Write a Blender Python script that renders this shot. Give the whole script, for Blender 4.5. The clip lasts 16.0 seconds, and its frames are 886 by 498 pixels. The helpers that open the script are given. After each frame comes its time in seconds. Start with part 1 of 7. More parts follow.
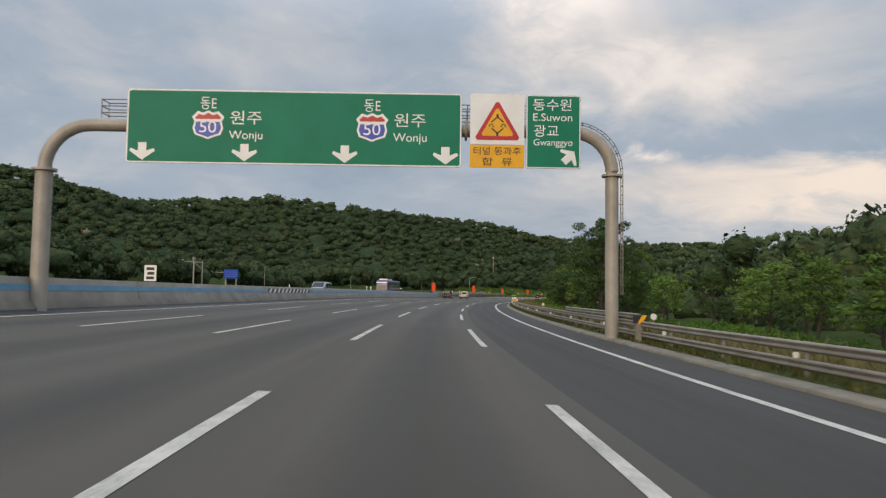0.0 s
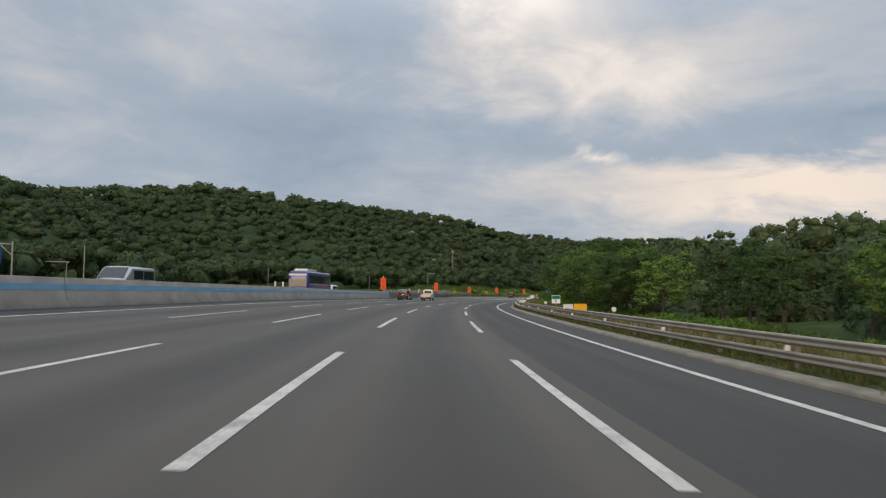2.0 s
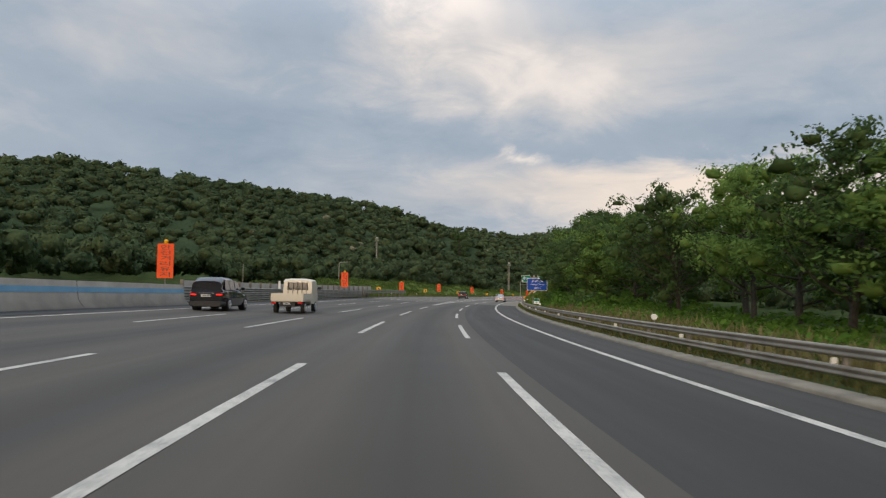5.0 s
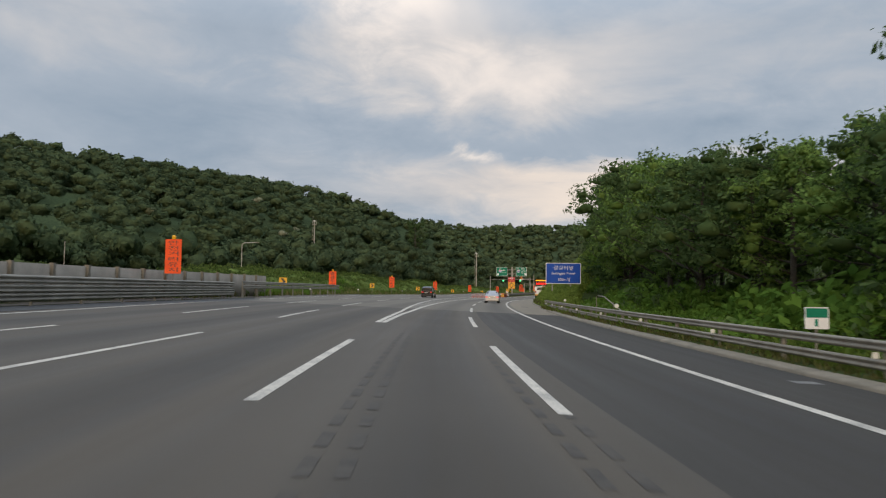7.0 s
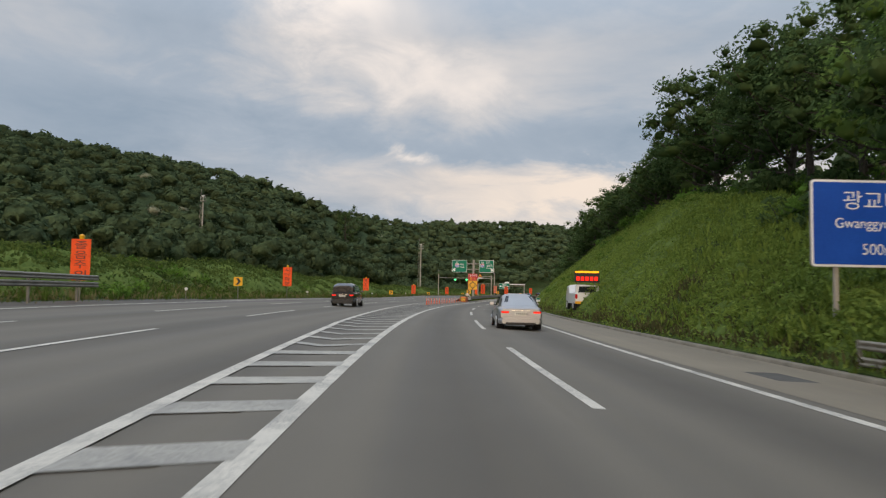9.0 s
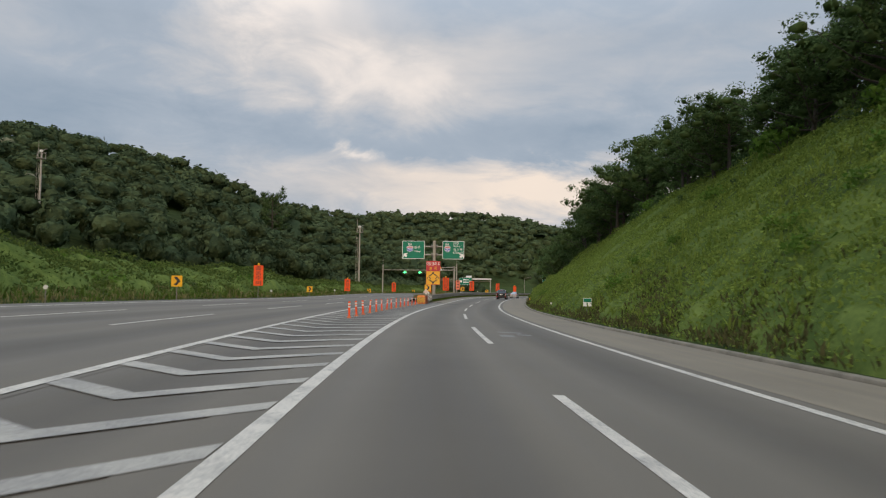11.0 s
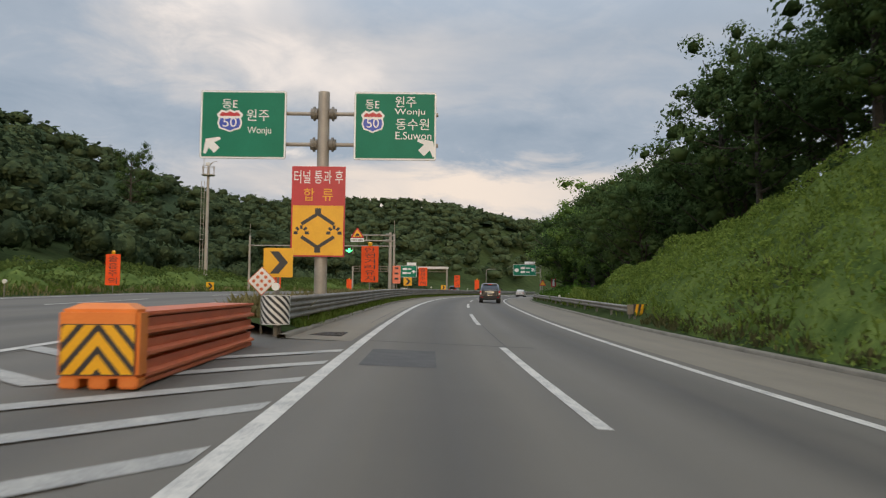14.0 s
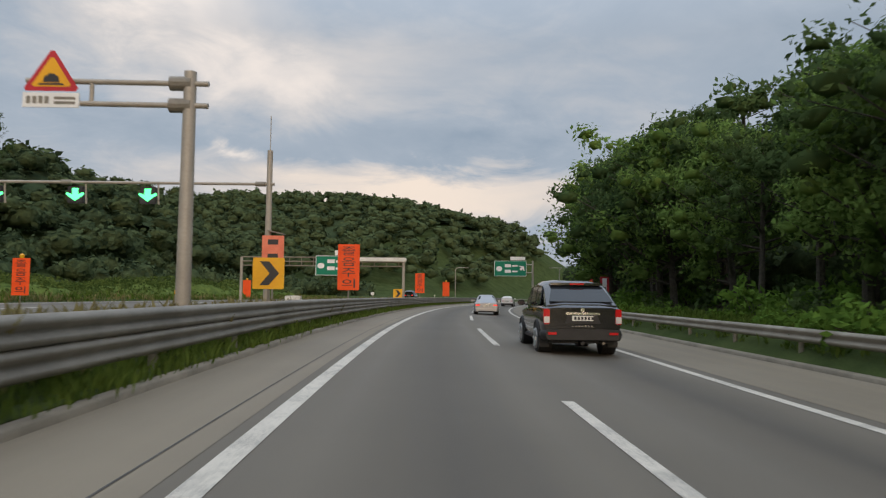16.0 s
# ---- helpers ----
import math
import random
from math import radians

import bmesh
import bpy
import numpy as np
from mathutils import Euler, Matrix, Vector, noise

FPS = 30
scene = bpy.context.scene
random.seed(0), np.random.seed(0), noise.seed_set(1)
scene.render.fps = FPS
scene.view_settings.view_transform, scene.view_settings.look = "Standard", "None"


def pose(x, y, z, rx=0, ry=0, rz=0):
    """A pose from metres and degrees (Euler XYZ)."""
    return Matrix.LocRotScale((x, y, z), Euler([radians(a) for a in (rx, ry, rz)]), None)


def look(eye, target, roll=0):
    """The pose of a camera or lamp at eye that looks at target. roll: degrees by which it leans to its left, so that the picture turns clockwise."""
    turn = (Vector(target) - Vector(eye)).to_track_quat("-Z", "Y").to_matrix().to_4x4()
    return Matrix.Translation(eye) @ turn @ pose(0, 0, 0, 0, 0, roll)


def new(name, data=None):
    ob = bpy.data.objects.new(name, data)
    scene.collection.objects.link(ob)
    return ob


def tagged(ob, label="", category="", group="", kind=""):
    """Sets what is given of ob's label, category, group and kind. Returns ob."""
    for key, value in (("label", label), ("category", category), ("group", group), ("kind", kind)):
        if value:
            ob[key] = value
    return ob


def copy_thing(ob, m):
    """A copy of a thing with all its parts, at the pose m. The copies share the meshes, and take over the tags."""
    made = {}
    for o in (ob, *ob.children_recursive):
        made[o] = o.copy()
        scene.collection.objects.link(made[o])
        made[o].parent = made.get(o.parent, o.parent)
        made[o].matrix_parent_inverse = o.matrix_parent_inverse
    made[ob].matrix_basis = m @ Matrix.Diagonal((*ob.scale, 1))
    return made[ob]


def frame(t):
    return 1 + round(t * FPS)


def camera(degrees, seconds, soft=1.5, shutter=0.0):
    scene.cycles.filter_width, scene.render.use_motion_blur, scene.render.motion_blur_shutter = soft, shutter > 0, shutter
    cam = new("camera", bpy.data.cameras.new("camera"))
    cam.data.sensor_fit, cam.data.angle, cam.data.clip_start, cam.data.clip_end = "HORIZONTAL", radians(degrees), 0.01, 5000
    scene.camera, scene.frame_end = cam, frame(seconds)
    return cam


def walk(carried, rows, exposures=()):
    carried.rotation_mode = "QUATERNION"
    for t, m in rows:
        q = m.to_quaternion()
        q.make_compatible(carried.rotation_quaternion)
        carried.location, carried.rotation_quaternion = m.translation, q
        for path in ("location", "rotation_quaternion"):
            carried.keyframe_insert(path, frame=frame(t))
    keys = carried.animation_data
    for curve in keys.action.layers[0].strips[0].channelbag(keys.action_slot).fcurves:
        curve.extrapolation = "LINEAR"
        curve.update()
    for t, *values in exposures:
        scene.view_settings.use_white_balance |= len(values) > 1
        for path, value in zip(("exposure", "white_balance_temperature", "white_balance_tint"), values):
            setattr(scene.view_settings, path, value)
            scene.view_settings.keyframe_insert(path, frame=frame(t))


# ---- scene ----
# ============ camera and its way ============
cam = camera(62.5, 16.0, soft=1.2, shutter=0.12)
# seconds, place, yaw, pitch, roll
PATH = [
    (0, 0.00, 0.00, 1.36, -1.47, 3.56, 0.88),
    (0.5, -0.09, 14.13, 1.33, -2.21, 3.52, 0.67),
    (1, 0.04, 28.14, 1.31, -3.17, 3.54, 0.54),
    (1.5, 0.40, 41.94, 1.33, -4.21, 3.58, 0.64),
    (2, 1.00, 55.26, 1.35, -5.30, 3.57, 0.65),
    (2.5, 1.84, 68.41, 1.38, -6.40, 3.61, 0.55),
    (3, 2.99, 82.07, 1.40, -7.53, 3.61, 0.60),
    (3.5, 4.44, 96.19, 1.43, -8.56, 3.63, 0.61),
    (4, 6.11, 110.17, 1.45, -9.42, 3.58, 0.54),
    (4.5, 7.95, 123.74, 1.43, -10.38, 3.70, 0.70),
    (5, 9.97, 137.06, 1.39, -11.22, 3.55, 0.72),
    (5.5, 12.18, 150.34, 1.35, -12.03, 3.44, 0.73),
    (6, 14.62, 163.81, 1.32, -12.88, 3.31, 0.71),
    (6.5, 17.35, 177.62, 1.31, -13.83, 3.31, 0.63),
    (7, 20.42, 191.80, 1.31, -14.95, 3.37, 0.69),
    (7.5, 23.76, 206.05, 1.33, -15.81, 3.41, 0.70),
    (8, 27.36, 220.25, 1.37, -17.06, 3.45, 0.87),
    (8.5, 31.31, 234.33, 1.42, -18.63, 3.56, 1.07),
    (9, 35.42, 247.65, 1.45, -20.03, 3.55, 1.04),
    (9.5, 39.49, 259.86, 1.47, -21.21, 3.48, 0.84),
    (10, 43.54, 271.25, 1.47, -22.30, 3.44, 0.79),
    (10.5, 47.69, 282.26, 1.47, -23.35, 3.40, 0.77),
    (11, 52.08, 293.29, 1.46, -24.30, 3.40, 0.81),
    (11.5, 56.73, 304.44, 1.44, -25.34, 3.40, 0.85),
    (12, 61.53, 315.46, 1.41, -26.11, 3.38, 0.85),
    (12.5, 66.45, 326.35, 1.38, -26.86, 3.31, 0.56),
    (13, 71.59, 337.31, 1.35, -27.80, 3.35, 0.50),
    (13.5, 77.12, 348.57, 1.31, -28.80, 3.35, 0.77),
    (14, 83.00, 360.07, 1.28, -29.75, 3.34, 0.61),
    (14.5, 89.02, 371.34, 1.30, -30.83, 3.40, 0.73),
    (15, 94.96, 381.97, 1.39, -31.87, 3.90, 0.89),
    (15.5, 100.80, 392.06, 1.52, -32.62, 3.88, 0.60),
    (16, 106.81, 402.10, 1.64, -33.54, 3.76, 0.65),
]


def aim(x, y, z, yaw, pitch, roll):
    a, p = radians(yaw), radians(pitch)
    way = Vector((-math.sin(a) * math.cos(p), math.cos(a) * math.cos(p), math.sin(p)))
    return look((x, y, z), Vector((x, y, z)) + way * 10, roll)


walk(cam, [(t, aim(*row)) for t, *row in PATH], exposures=[(0, 0.13, 7350, 14), (16, 0.13, 7350, 14)])
# ============ sky, sun, exposure ============
SUN_AZ, SUN_EL = radians(204), radians(8)
# banks in the cloud deck: bearing, height, width, depth in degrees, lighter or darker
BANKS = [
    (15, 16.5, 9.0, 3.6, 0.42), (11, 22.5, 7.0, 2.8, 0.42), (27, 17.5, 9.0, 3.8, 0.28), (-21, 16.5, 11.0, 4.5, 0.08),
    (-4, 11.5, 12.0, 4.5, -0.16), (33, 12.0, 13.0, 1.6, -0.22), (18, 10.8, 1.8, 0.6, 0.40), (44, 19.0, 10.0, 6.0, 0.08),
]
world = bpy.data.worlds.new("sky")
scene.world = world
world.use_nodes = True


class Nodes:
    """A short way to write node trees."""

    def __init__(self, tree):
        self.tree = tree
        tree.nodes.clear()

    def add(self, kind, **values):
        node = self.tree.nodes.new(kind)
        for key, value in values.items():
            if key in node.inputs:
                self.put(node.inputs[key], value)
            else:
                setattr(node, key, value)
        return node

    def put(self, socket, value):
        if isinstance(value, bpy.types.NodeSocket):
            self.tree.links.new(value, socket)
        else:
            socket.default_value = value

    def math(self, operation, a, b=0.0, c=0.0, clamp=False):
        node = self.tree.nodes.new("ShaderNodeMath")
        node.operation, node.use_clamp = operation, clamp
        for socket, value in zip(node.inputs, (a, b, c)):
            self.put(socket, value)
        return node.outputs[0]

    def noise(self, where, scale, detail=4.0, rough=0.55, distortion=0.0):
        node = self.add("ShaderNodeTexNoise", Scale=scale, Detail=detail, Roughness=rough, Distortion=distortion)
        if where is not None:
            self.put(node.inputs["Vector"], where)
        return node.outputs["Fac"]

    def ramp(self, value, stops):
        node = self.tree.nodes.new("ShaderNodeValToRGB")
        self.put(node.inputs["Fac"], value)
        while len(node.color_ramp.elements) < len(stops):
            node.color_ramp.elements.new(0.5)
        for element, (at, colour) in zip(node.color_ramp.elements, stops):
            element.position = at
            element.color = (*colour, 1) if isinstance(colour, tuple) else (colour, colour, colour, 1)
        return node.outputs["Color"]

    def mix(self, factor, a, b, blend="MIX"):
        node = self.tree.nodes.new("ShaderNodeMix")
        node.data_type, node.blend_type = "RGBA", blend
        for socket, value in ((node.inputs["Factor"], factor), (node.inputs[6], a), (node.inputs[7], b)):
            if isinstance(value, tuple) and len(value) == 3:
                value = (*value, 1)
            self.put(socket, value)
        return node.outputs[2]


def build_sky():
    n = Nodes(world.node_tree)
    sky = n.add("ShaderNodeTexSky", sky_type="NISHITA", sun_disc=False, sun_elevation=SUN_EL, sun_rotation=SUN_AZ, dust_density=2.0)
    where = n.add("ShaderNodeTexCoord").outputs["Generated"]
    part = n.add("ShaderNodeSeparateXYZ", Vector=where)
    x, y, z = part.outputs
    up = n.math("MAXIMUM", z, 0.02)
    deck = n.add("ShaderNodeCombineXYZ", X=n.math("DIVIDE", x, n.math("ADD", up, 0.22)), Y=n.math("DIVIDE", y, n.math("ADD", up, 0.22)), Z=0.0).outputs[0]
    big = n.noise(deck, 1.1, 5.0, 0.55, 0.6)
    small = n.noise(deck, 3.4, 9.0, 0.62, 0.5)
    # compass bearing and height over the horizon in degrees, ragged by the small cloud forms
    bearing = n.math("MULTIPLY", n.math("ARCTAN2", x, y), 57.3)
    bearing = n.math("ADD", bearing, n.math("MULTIPLY", n.math("SUBTRACT", small, 0.5), 14.0))
    rise = n.math("MULTIPLY", n.math("ARCSINE", z), 57.3)
    rise = n.math("ADD", rise, n.math("MULTIPLY", n.math("SUBTRACT", n.noise(deck, 2.2, 6.0, 0.6, 0.8), 0.5), 7.0))

    def bank(az, el, wide, tall):
        """A soft bank of cloud round a bearing and a height."""
        a = n.math("DIVIDE", n.math("SUBTRACT", bearing, az), wide)
        e = n.math("DIVIDE", n.math("SUBTRACT", rise, el), tall)
        return n.math("EXPONENT", n.math("MULTIPLY", n.math("ADD", n.math("MULTIPLY", a, a), n.math("MULTIPLY", e, e)), -1.0))

    light = n.math("ADD", 0.36, n.math("ADD", n.math("MULTIPLY", n.math("SUBTRACT", big, 0.5), 0.75), n.math("MULTIPLY", n.math("SUBTRACT", small, 0.5), 0.42)))
    for az, el, wide, tall, much in BANKS:
        light = n.math("ADD", light, n.math("MULTIPLY", bank(az, el, wide, tall), much))
    cloud = n.ramp(light, [(0.08, (0.24, 0.34, 0.47)), (0.36, (0.34, 0.435, 0.56)), (0.62, (0.56, 0.60, 0.66)), (0.92, (0.96, 0.92, 0.90))])
    # a clear warm strip under the edge of the deck
    edge = n.ramp(n.math("DIVIDE", rise, 20.0), [(0.24, 0.0), (0.36, 1.0), (0.45, 1.0), (0.54, 0.0)])
    away = n.math("DIVIDE", n.math("SUBTRACT", bearing, 31.0), 17.0)
    strip = n.math("MULTIPLY", edge, n.math("EXPONENT", n.math("MULTIPLY", n.math("MULTIPLY", away, away), -1.0)))
    cloud = n.mix(n.math("MULTIPLY", strip, 0.9), cloud, (0.86, 0.79, 0.73))
    cloud = n.mix(n.ramp(z, [(0.0, 1.0), (0.09, 0.0)]), cloud, (0.36, 0.42, 0.49))
    # an overcast sky is brighter overhead than at the horizon
    overhead = n.math("MULTIPLY_ADD", n.math("MAXIMUM", n.math("SUBTRACT", z, 0.33), 0.0), 3.2, 1.0)
    cloud = n.mix(1.0, cloud, n.add("ShaderNodeCombineXYZ", X=overhead, Y=overhead, Z=overhead).outputs[0], "MULTIPLY")
    clear = n.mix(1.0, sky.outputs[0], (0.05, 0.05, 0.05), "MULTIPLY")
    both = n.mix(0.93, clear, cloud)
    back = n.add("ShaderNodeBackground", Color=both, Strength=1.0)
    n.add("ShaderNodeOutputWorld", Surface=back.outputs[0])


build_sky()
sun = bpy.data.lights.new("sun", "SUN")
sun.energy, sun.angle, sun.color = 1.35, radians(35), (1.0, 0.80, 0.58)
lamp = new("sun", sun)
lamp.matrix_world = look((math.sin(SUN_AZ) * 50, math.cos(SUN_AZ) * 50, 50 * math.tan(radians(16))), (0, 0, 0))

# ============ the line of the road ============
# heading of the lane line (to the right of +y) along its stations, and the height of the road on it
STATION = np.arange(-300.0, 1600.0, 1.0)
HEADING = [-0.00726, 0.47719, -0.13421, 0.49181, -0.1515, -0.39125, 0.23827]
HEIGHT = [(-300, 0.0), (0, 0.0), (20, -0.04), (40, -0.04), (60, 0.0), (80, 0.04), (100, 0.08), (120, 0.08), (140, 0.02), (160, -0.03), (180, -0.05), (200, -0.04), (220, 0.0), (240, 0.07), (260, 0.1), (280, 0.12), (300, 0.1), (320, 0.06), (340, 0.01), (360, -0.05), (380, -0.08), (400, 0.05), (420, 0.27), (440, 0.38), (460, 0.4), (480, 0.41), (1600, 0.41)]
BANK = 0.0362


def lay_line():
    u = np.clip(STATION, -60, 520) / 400
    turn = sum(c * u**k for k, c in enumerate(HEADING))
    turn = turn + np.where(STATION > 520, (STATION - 520) / 800, 0) + np.where(STATION < -60, (STATION + 60) * HEADING[1] / 400, 0)
    mid = (turn[1:] + turn[:-1]) / 2
    x = np.concatenate([[0], np.cumsum(np.sin(mid))])
    y = np.concatenate([[0], np.cumsum(np.cos(mid))])
    zero = int(np.argmin(np.abs(STATION)))
    rise = np.interp(STATION, [p[0] for p in HEIGHT], [p[1] for p in HEIGHT])
    rise = np.convolve(np.pad(rise, 6, mode="edge"), np.ones(13) / 13, mode="valid")
    return x - x[zero] + 1.6564, y - y[zero] + 1.6102, turn, rise


LINE_X, LINE_Y, LINE_TURN, LINE_RISE = lay_line()


def deck_height(s, d):
    return np.interp(s, STATION, LINE_RISE) - BANK * np.clip(d, -20, 9)


def spots(s, d, h):
    """World places, as an array, of stations s, offsets d (to the right) and heights h over the road's plane."""
    s, d, h = np.broadcast_arrays(np.asarray(s, float), np.asarray(d, float), np.asarray(h, float))
    x, y, a = (np.interp(s, STATION, some) for some in (LINE_X, LINE_Y, LINE_TURN))
    return np.stack([x + d * np.cos(a), y - d * np.sin(a), deck_height(s, d) + h], -1)


def spot(s, d, h=0.0):
    return Vector(spots(s, d, h).tolist())


def heading(s):
    return float(np.interp(s, STATION, LINE_TURN))


def stand(s, d, h=0.0, turn=0.0):
    """A pose on the road: x to the right, y along the road, z up. turn: degrees to the left."""
    p = spot(s, d, h)
    return pose(p.x, p.y, p.z, 0, 0, -math.degrees(heading(s)) + turn)


def spread(s):
    """How far the main carriageway has swung away to the left of the leaving lanes."""
    return float(np.interp(s, [214, 222, 700], [0.0, 0.4, 14.0]))


# ============ materials ============
def material(name, build):
    m = bpy.data.materials.new(name)
    m.use_nodes = True
    n = Nodes(m.node_tree)
    surface = build(n)
    n.add("ShaderNodeOutputMaterial", Surface=surface)
    return m


def bumped(n, height, strength, distance=0.02):
    return n.add("ShaderNodeBump", Height=height, Strength=strength, Distance=distance).outputs[0]


def principled(n, colour, rough=0.6, metal=0.0, normal=None, **more):
    node = n.add("ShaderNodeBsdfPrincipled")
    for key, value in (("Base Color", colour), ("Roughness", rough), ("Metallic", metal), *more.items()):
        if isinstance(value, tuple) and len(value) == 3:
            value = (*value, 1)
        n.put(node.inputs[key], value)
    if normal is not None:
        n.put(node.inputs["Normal"], normal)
    return node.outputs[0]


def spotty(n, dark, light, scale=3.0, fine=60.0, bias=0.5):
    where = n.add("ShaderNodeTexCoord").outputs["Object"]
    a = n.noise(where, scale, 6.0, 0.6)
    b = n.noise(where, fine, 3.0, 0.6)
    f = n.math("ADD", n.math("MULTIPLY", a, 0.7), n.math("MULTIPLY", b, 0.3))
    return n.ramp(f, [(bias - 0.15, dark), (bias + 0.15, light)]), f


def plain(name, dark, light, rough=0.5, metal=0.0, scale=2.0, fine=40.0, bump=0.0, **more):
    def build(n):
        colour, f = spotty(n, dark, light, scale, fine)
        return principled(n, colour, rough, metal, bumped(n, f, bump) if bump else None, **more)
    return material(name, build)


def glowing(name, colour, strength):
    return material(name, lambda n: n.add("ShaderNodeEmission", Color=(*colour, 1), Strength=strength).outputs[0])


def road_material(name, base, light, streak):
    """Worn pavement: uv x runs across the road in metres, y along it."""
    def build(n):
        uv = n.add("ShaderNodeUVMap", uv_map="road").outputs[0]
        part = n.add("ShaderNodeSeparateXYZ", Vector=uv)
        x, y, _ = part.outputs
        grain = n.noise(uv, 55.0, 3.0, 0.7)
        stretched = n.add("ShaderNodeCombineXYZ", X=n.math("MULTIPLY", x, 1.6), Y=n.math("MULTIPLY", y, 0.035), Z=0.0).outputs[0]
        track = n.noise(stretched, 1.0, 4.0, 0.55)
        patch = n.noise(uv, 0.22, 4.0, 0.6)
        # oil and rubber down the middle of each lane
        lane = n.math("FRACT", n.math("DIVIDE", n.math("ADD", x, 36.0), 3.62))
        worn = n.math("ABSOLUTE", n.math("SUBTRACT", lane, 0.5))
        worn = n.ramp(worn, [(0.0, 0.0), (0.16, 0.35), (0.30, 1.0), (0.5, 0.7)])
        f = n.math("ADD", n.math("MULTIPLY", track, 0.45), n.math("MULTIPLY", patch, 0.25))
        f = n.math("ADD", f, n.math("MULTIPLY", grain, 0.15))
        f = n.math("ADD", f, n.math("MULTIPLY", worn, streak))
        colour = n.ramp(f, [(0.28, base), (0.72, light)])
        return principled(n, colour, n.ramp(track, [(0.3, 0.66), (0.7, 0.82)]), 0.0, bumped(n, grain, 0.25, 0.006))
    return material(name, build)


ASPHALT = road_material("asphalt", (0.022, 0.0176, 0.0127), (0.075, 0.0610, 0.0446), 0.30)
DARK_ASPHALT = road_material("dark_asphalt", (0.017, 0.0138, 0.0103), (0.044, 0.0365, 0.0273), 0.12)
CONCRETE_ROAD = road_material("concrete_road", (0.060, 0.0508, 0.0386), (0.138, 0.1190, 0.0905), 0.30)
SHOULDER = road_material("shoulder", (0.14, 0.115, 0.082), (0.31, 0.26, 0.187), 0.03)


def paint_material(name, colour, wear):
    def build(n):
        where = n.add("ShaderNodeTexCoord").outputs["Object"]
        a = n.noise(where, 1.1, 8.0, 0.7)
        b = n.noise(where, 26.0, 4.0, 0.7)
        f = n.math("ADD", n.math("MULTIPLY", a, 0.5), n.math("MULTIPLY", b, 0.5))
        worn = n.ramp(f, [(0.34, 0.0), (0.34 + wear, 1.0)])
        tone = n.mix(worn, (0.16, 0.155, 0.145), colour)
        return principled(n, tone, 0.7, 0.0, bumped(n, b, 0.25, 0.01))
    return material(name, build)


LINE_WHITE = paint_material("line_white", (0.60, 0.555, 0.475), 0.20)
OLD_WHITE = paint_material("old_white", (0.50, 0.465, 0.395), 0.30)
GHOST_WHITE = paint_material("ghost_white", (0.20, 0.195, 0.185), 0.35)
TYRE_MARK = plain("tyre_mark", (0.026, 0.025, 0.024), (0.045, 0.043, 0.041), 0.8)
# Darker green than the weeds: shade between their leaves is put into this colour.
UNDER_SHADE = plain("undergrowth", (0.050, 0.086, 0.022), (0.155, 0.205, 0.052), 0.95, 0, 0.8, 9, 0.5, **{"Specular IOR Level": 0.03})
FAINT_MARK = plain("faint_tyre_mark", (0.030, 0.025, 0.019), (0.066, 0.055, 0.042), 0.72, 0, 3.5, 30)
PATCH = plain("repair_patch", (0.060, 0.056, 0.050), (0.098, 0.091, 0.081), 0.85, 0, 2.0, 45, 0.3)
CONCRETE = plain("concrete", (0.165, 0.145, 0.118), (0.285, 0.255, 0.212), 0.85, 0, 0.7, 30, 0.3)
PALE_CONCRETE = plain("pale_concrete", (0.13, 0.112, 0.083), (0.26, 0.225, 0.17), 0.85, 0, 1.2, 30, 0.3)
BLUE_PAINT = plain("blue_paint", (0.09, 0.24, 0.36), (0.14, 0.33, 0.46), 0.6, 0, 0.8, 30)
BLACK_PAINT = plain("black_paint", (0.02, 0.02, 0.02), (0.05, 0.05, 0.048), 0.6)
WHITE_PAINT = plain("white_paint", (0.58, 0.57, 0.53), (0.76, 0.75, 0.71), 0.55, 0, 1.5, 25)
STEEL = plain("galvanised_steel", (0.19, 0.166, 0.130), (0.32, 0.285, 0.228), 0.5, 0.3, 1.2, 30, 0.1)
DULL_STEEL = plain("dull_steel", (0.15, 0.138, 0.115), (0.27, 0.25, 0.21), 0.6, 0.2, 1.0, 30, 0.1)
POLE_PAINT = plain("pole_paint", (0.28, 0.252, 0.212), (0.41, 0.374, 0.320), 0.5, 0.1, 1.0, 20)
GREEN_SIGN = plain("green_sheeting", (0.002, 0.165, 0.095), (0.004, 0.21, 0.125), 0.5, 0, 0.6, 20, **{"Specular IOR Level": 0.2})
WHITE_SIGN = plain("white_sheeting", (0.70, 0.71, 0.70), (0.82, 0.83, 0.82), 0.4, 0, 1, 20)
BLUE_SIGN = plain("blue_sheeting", (0.004, 0.06, 0.34), (0.008, 0.085, 0.44), 0.5, 0, 0.8, 20, **{"Specular IOR Level": 0.2})
RED_SIGN = plain("red_sheeting", (0.42, 0.012, 0.02), (0.56, 0.02, 0.03), 0.4, 0, 1, 20)
YELLOW_SIGN = plain("yellow_sheeting", (0.72, 0.34, 0.005), (0.86, 0.44, 0.012), 0.4, 0, 1, 20)
ORANGE = plain("orange_fabric", (0.78, 0.075, 0.015), (0.95, 0.12, 0.03), 0.6, 0, 1.4, 30, **{"Specular IOR Level": 0.2})
# Salmon made lighter: the board's bright reflection is put into its colour.
SALMON_REFLECTION = plain("salmon_reflection", (0.70, 0.14, 0.07), (0.86, 0.26, 0.15), 0.35, 0, 1.6, 30)
BLACK_SIGN = plain("black_sheeting", (0.012, 0.012, 0.014), (0.03, 0.03, 0.032), 0.45)
SHIELD_BLUE = plain("shield_blue", (0.02, 0.06, 0.40), (0.03, 0.08, 0.48), 0.4)
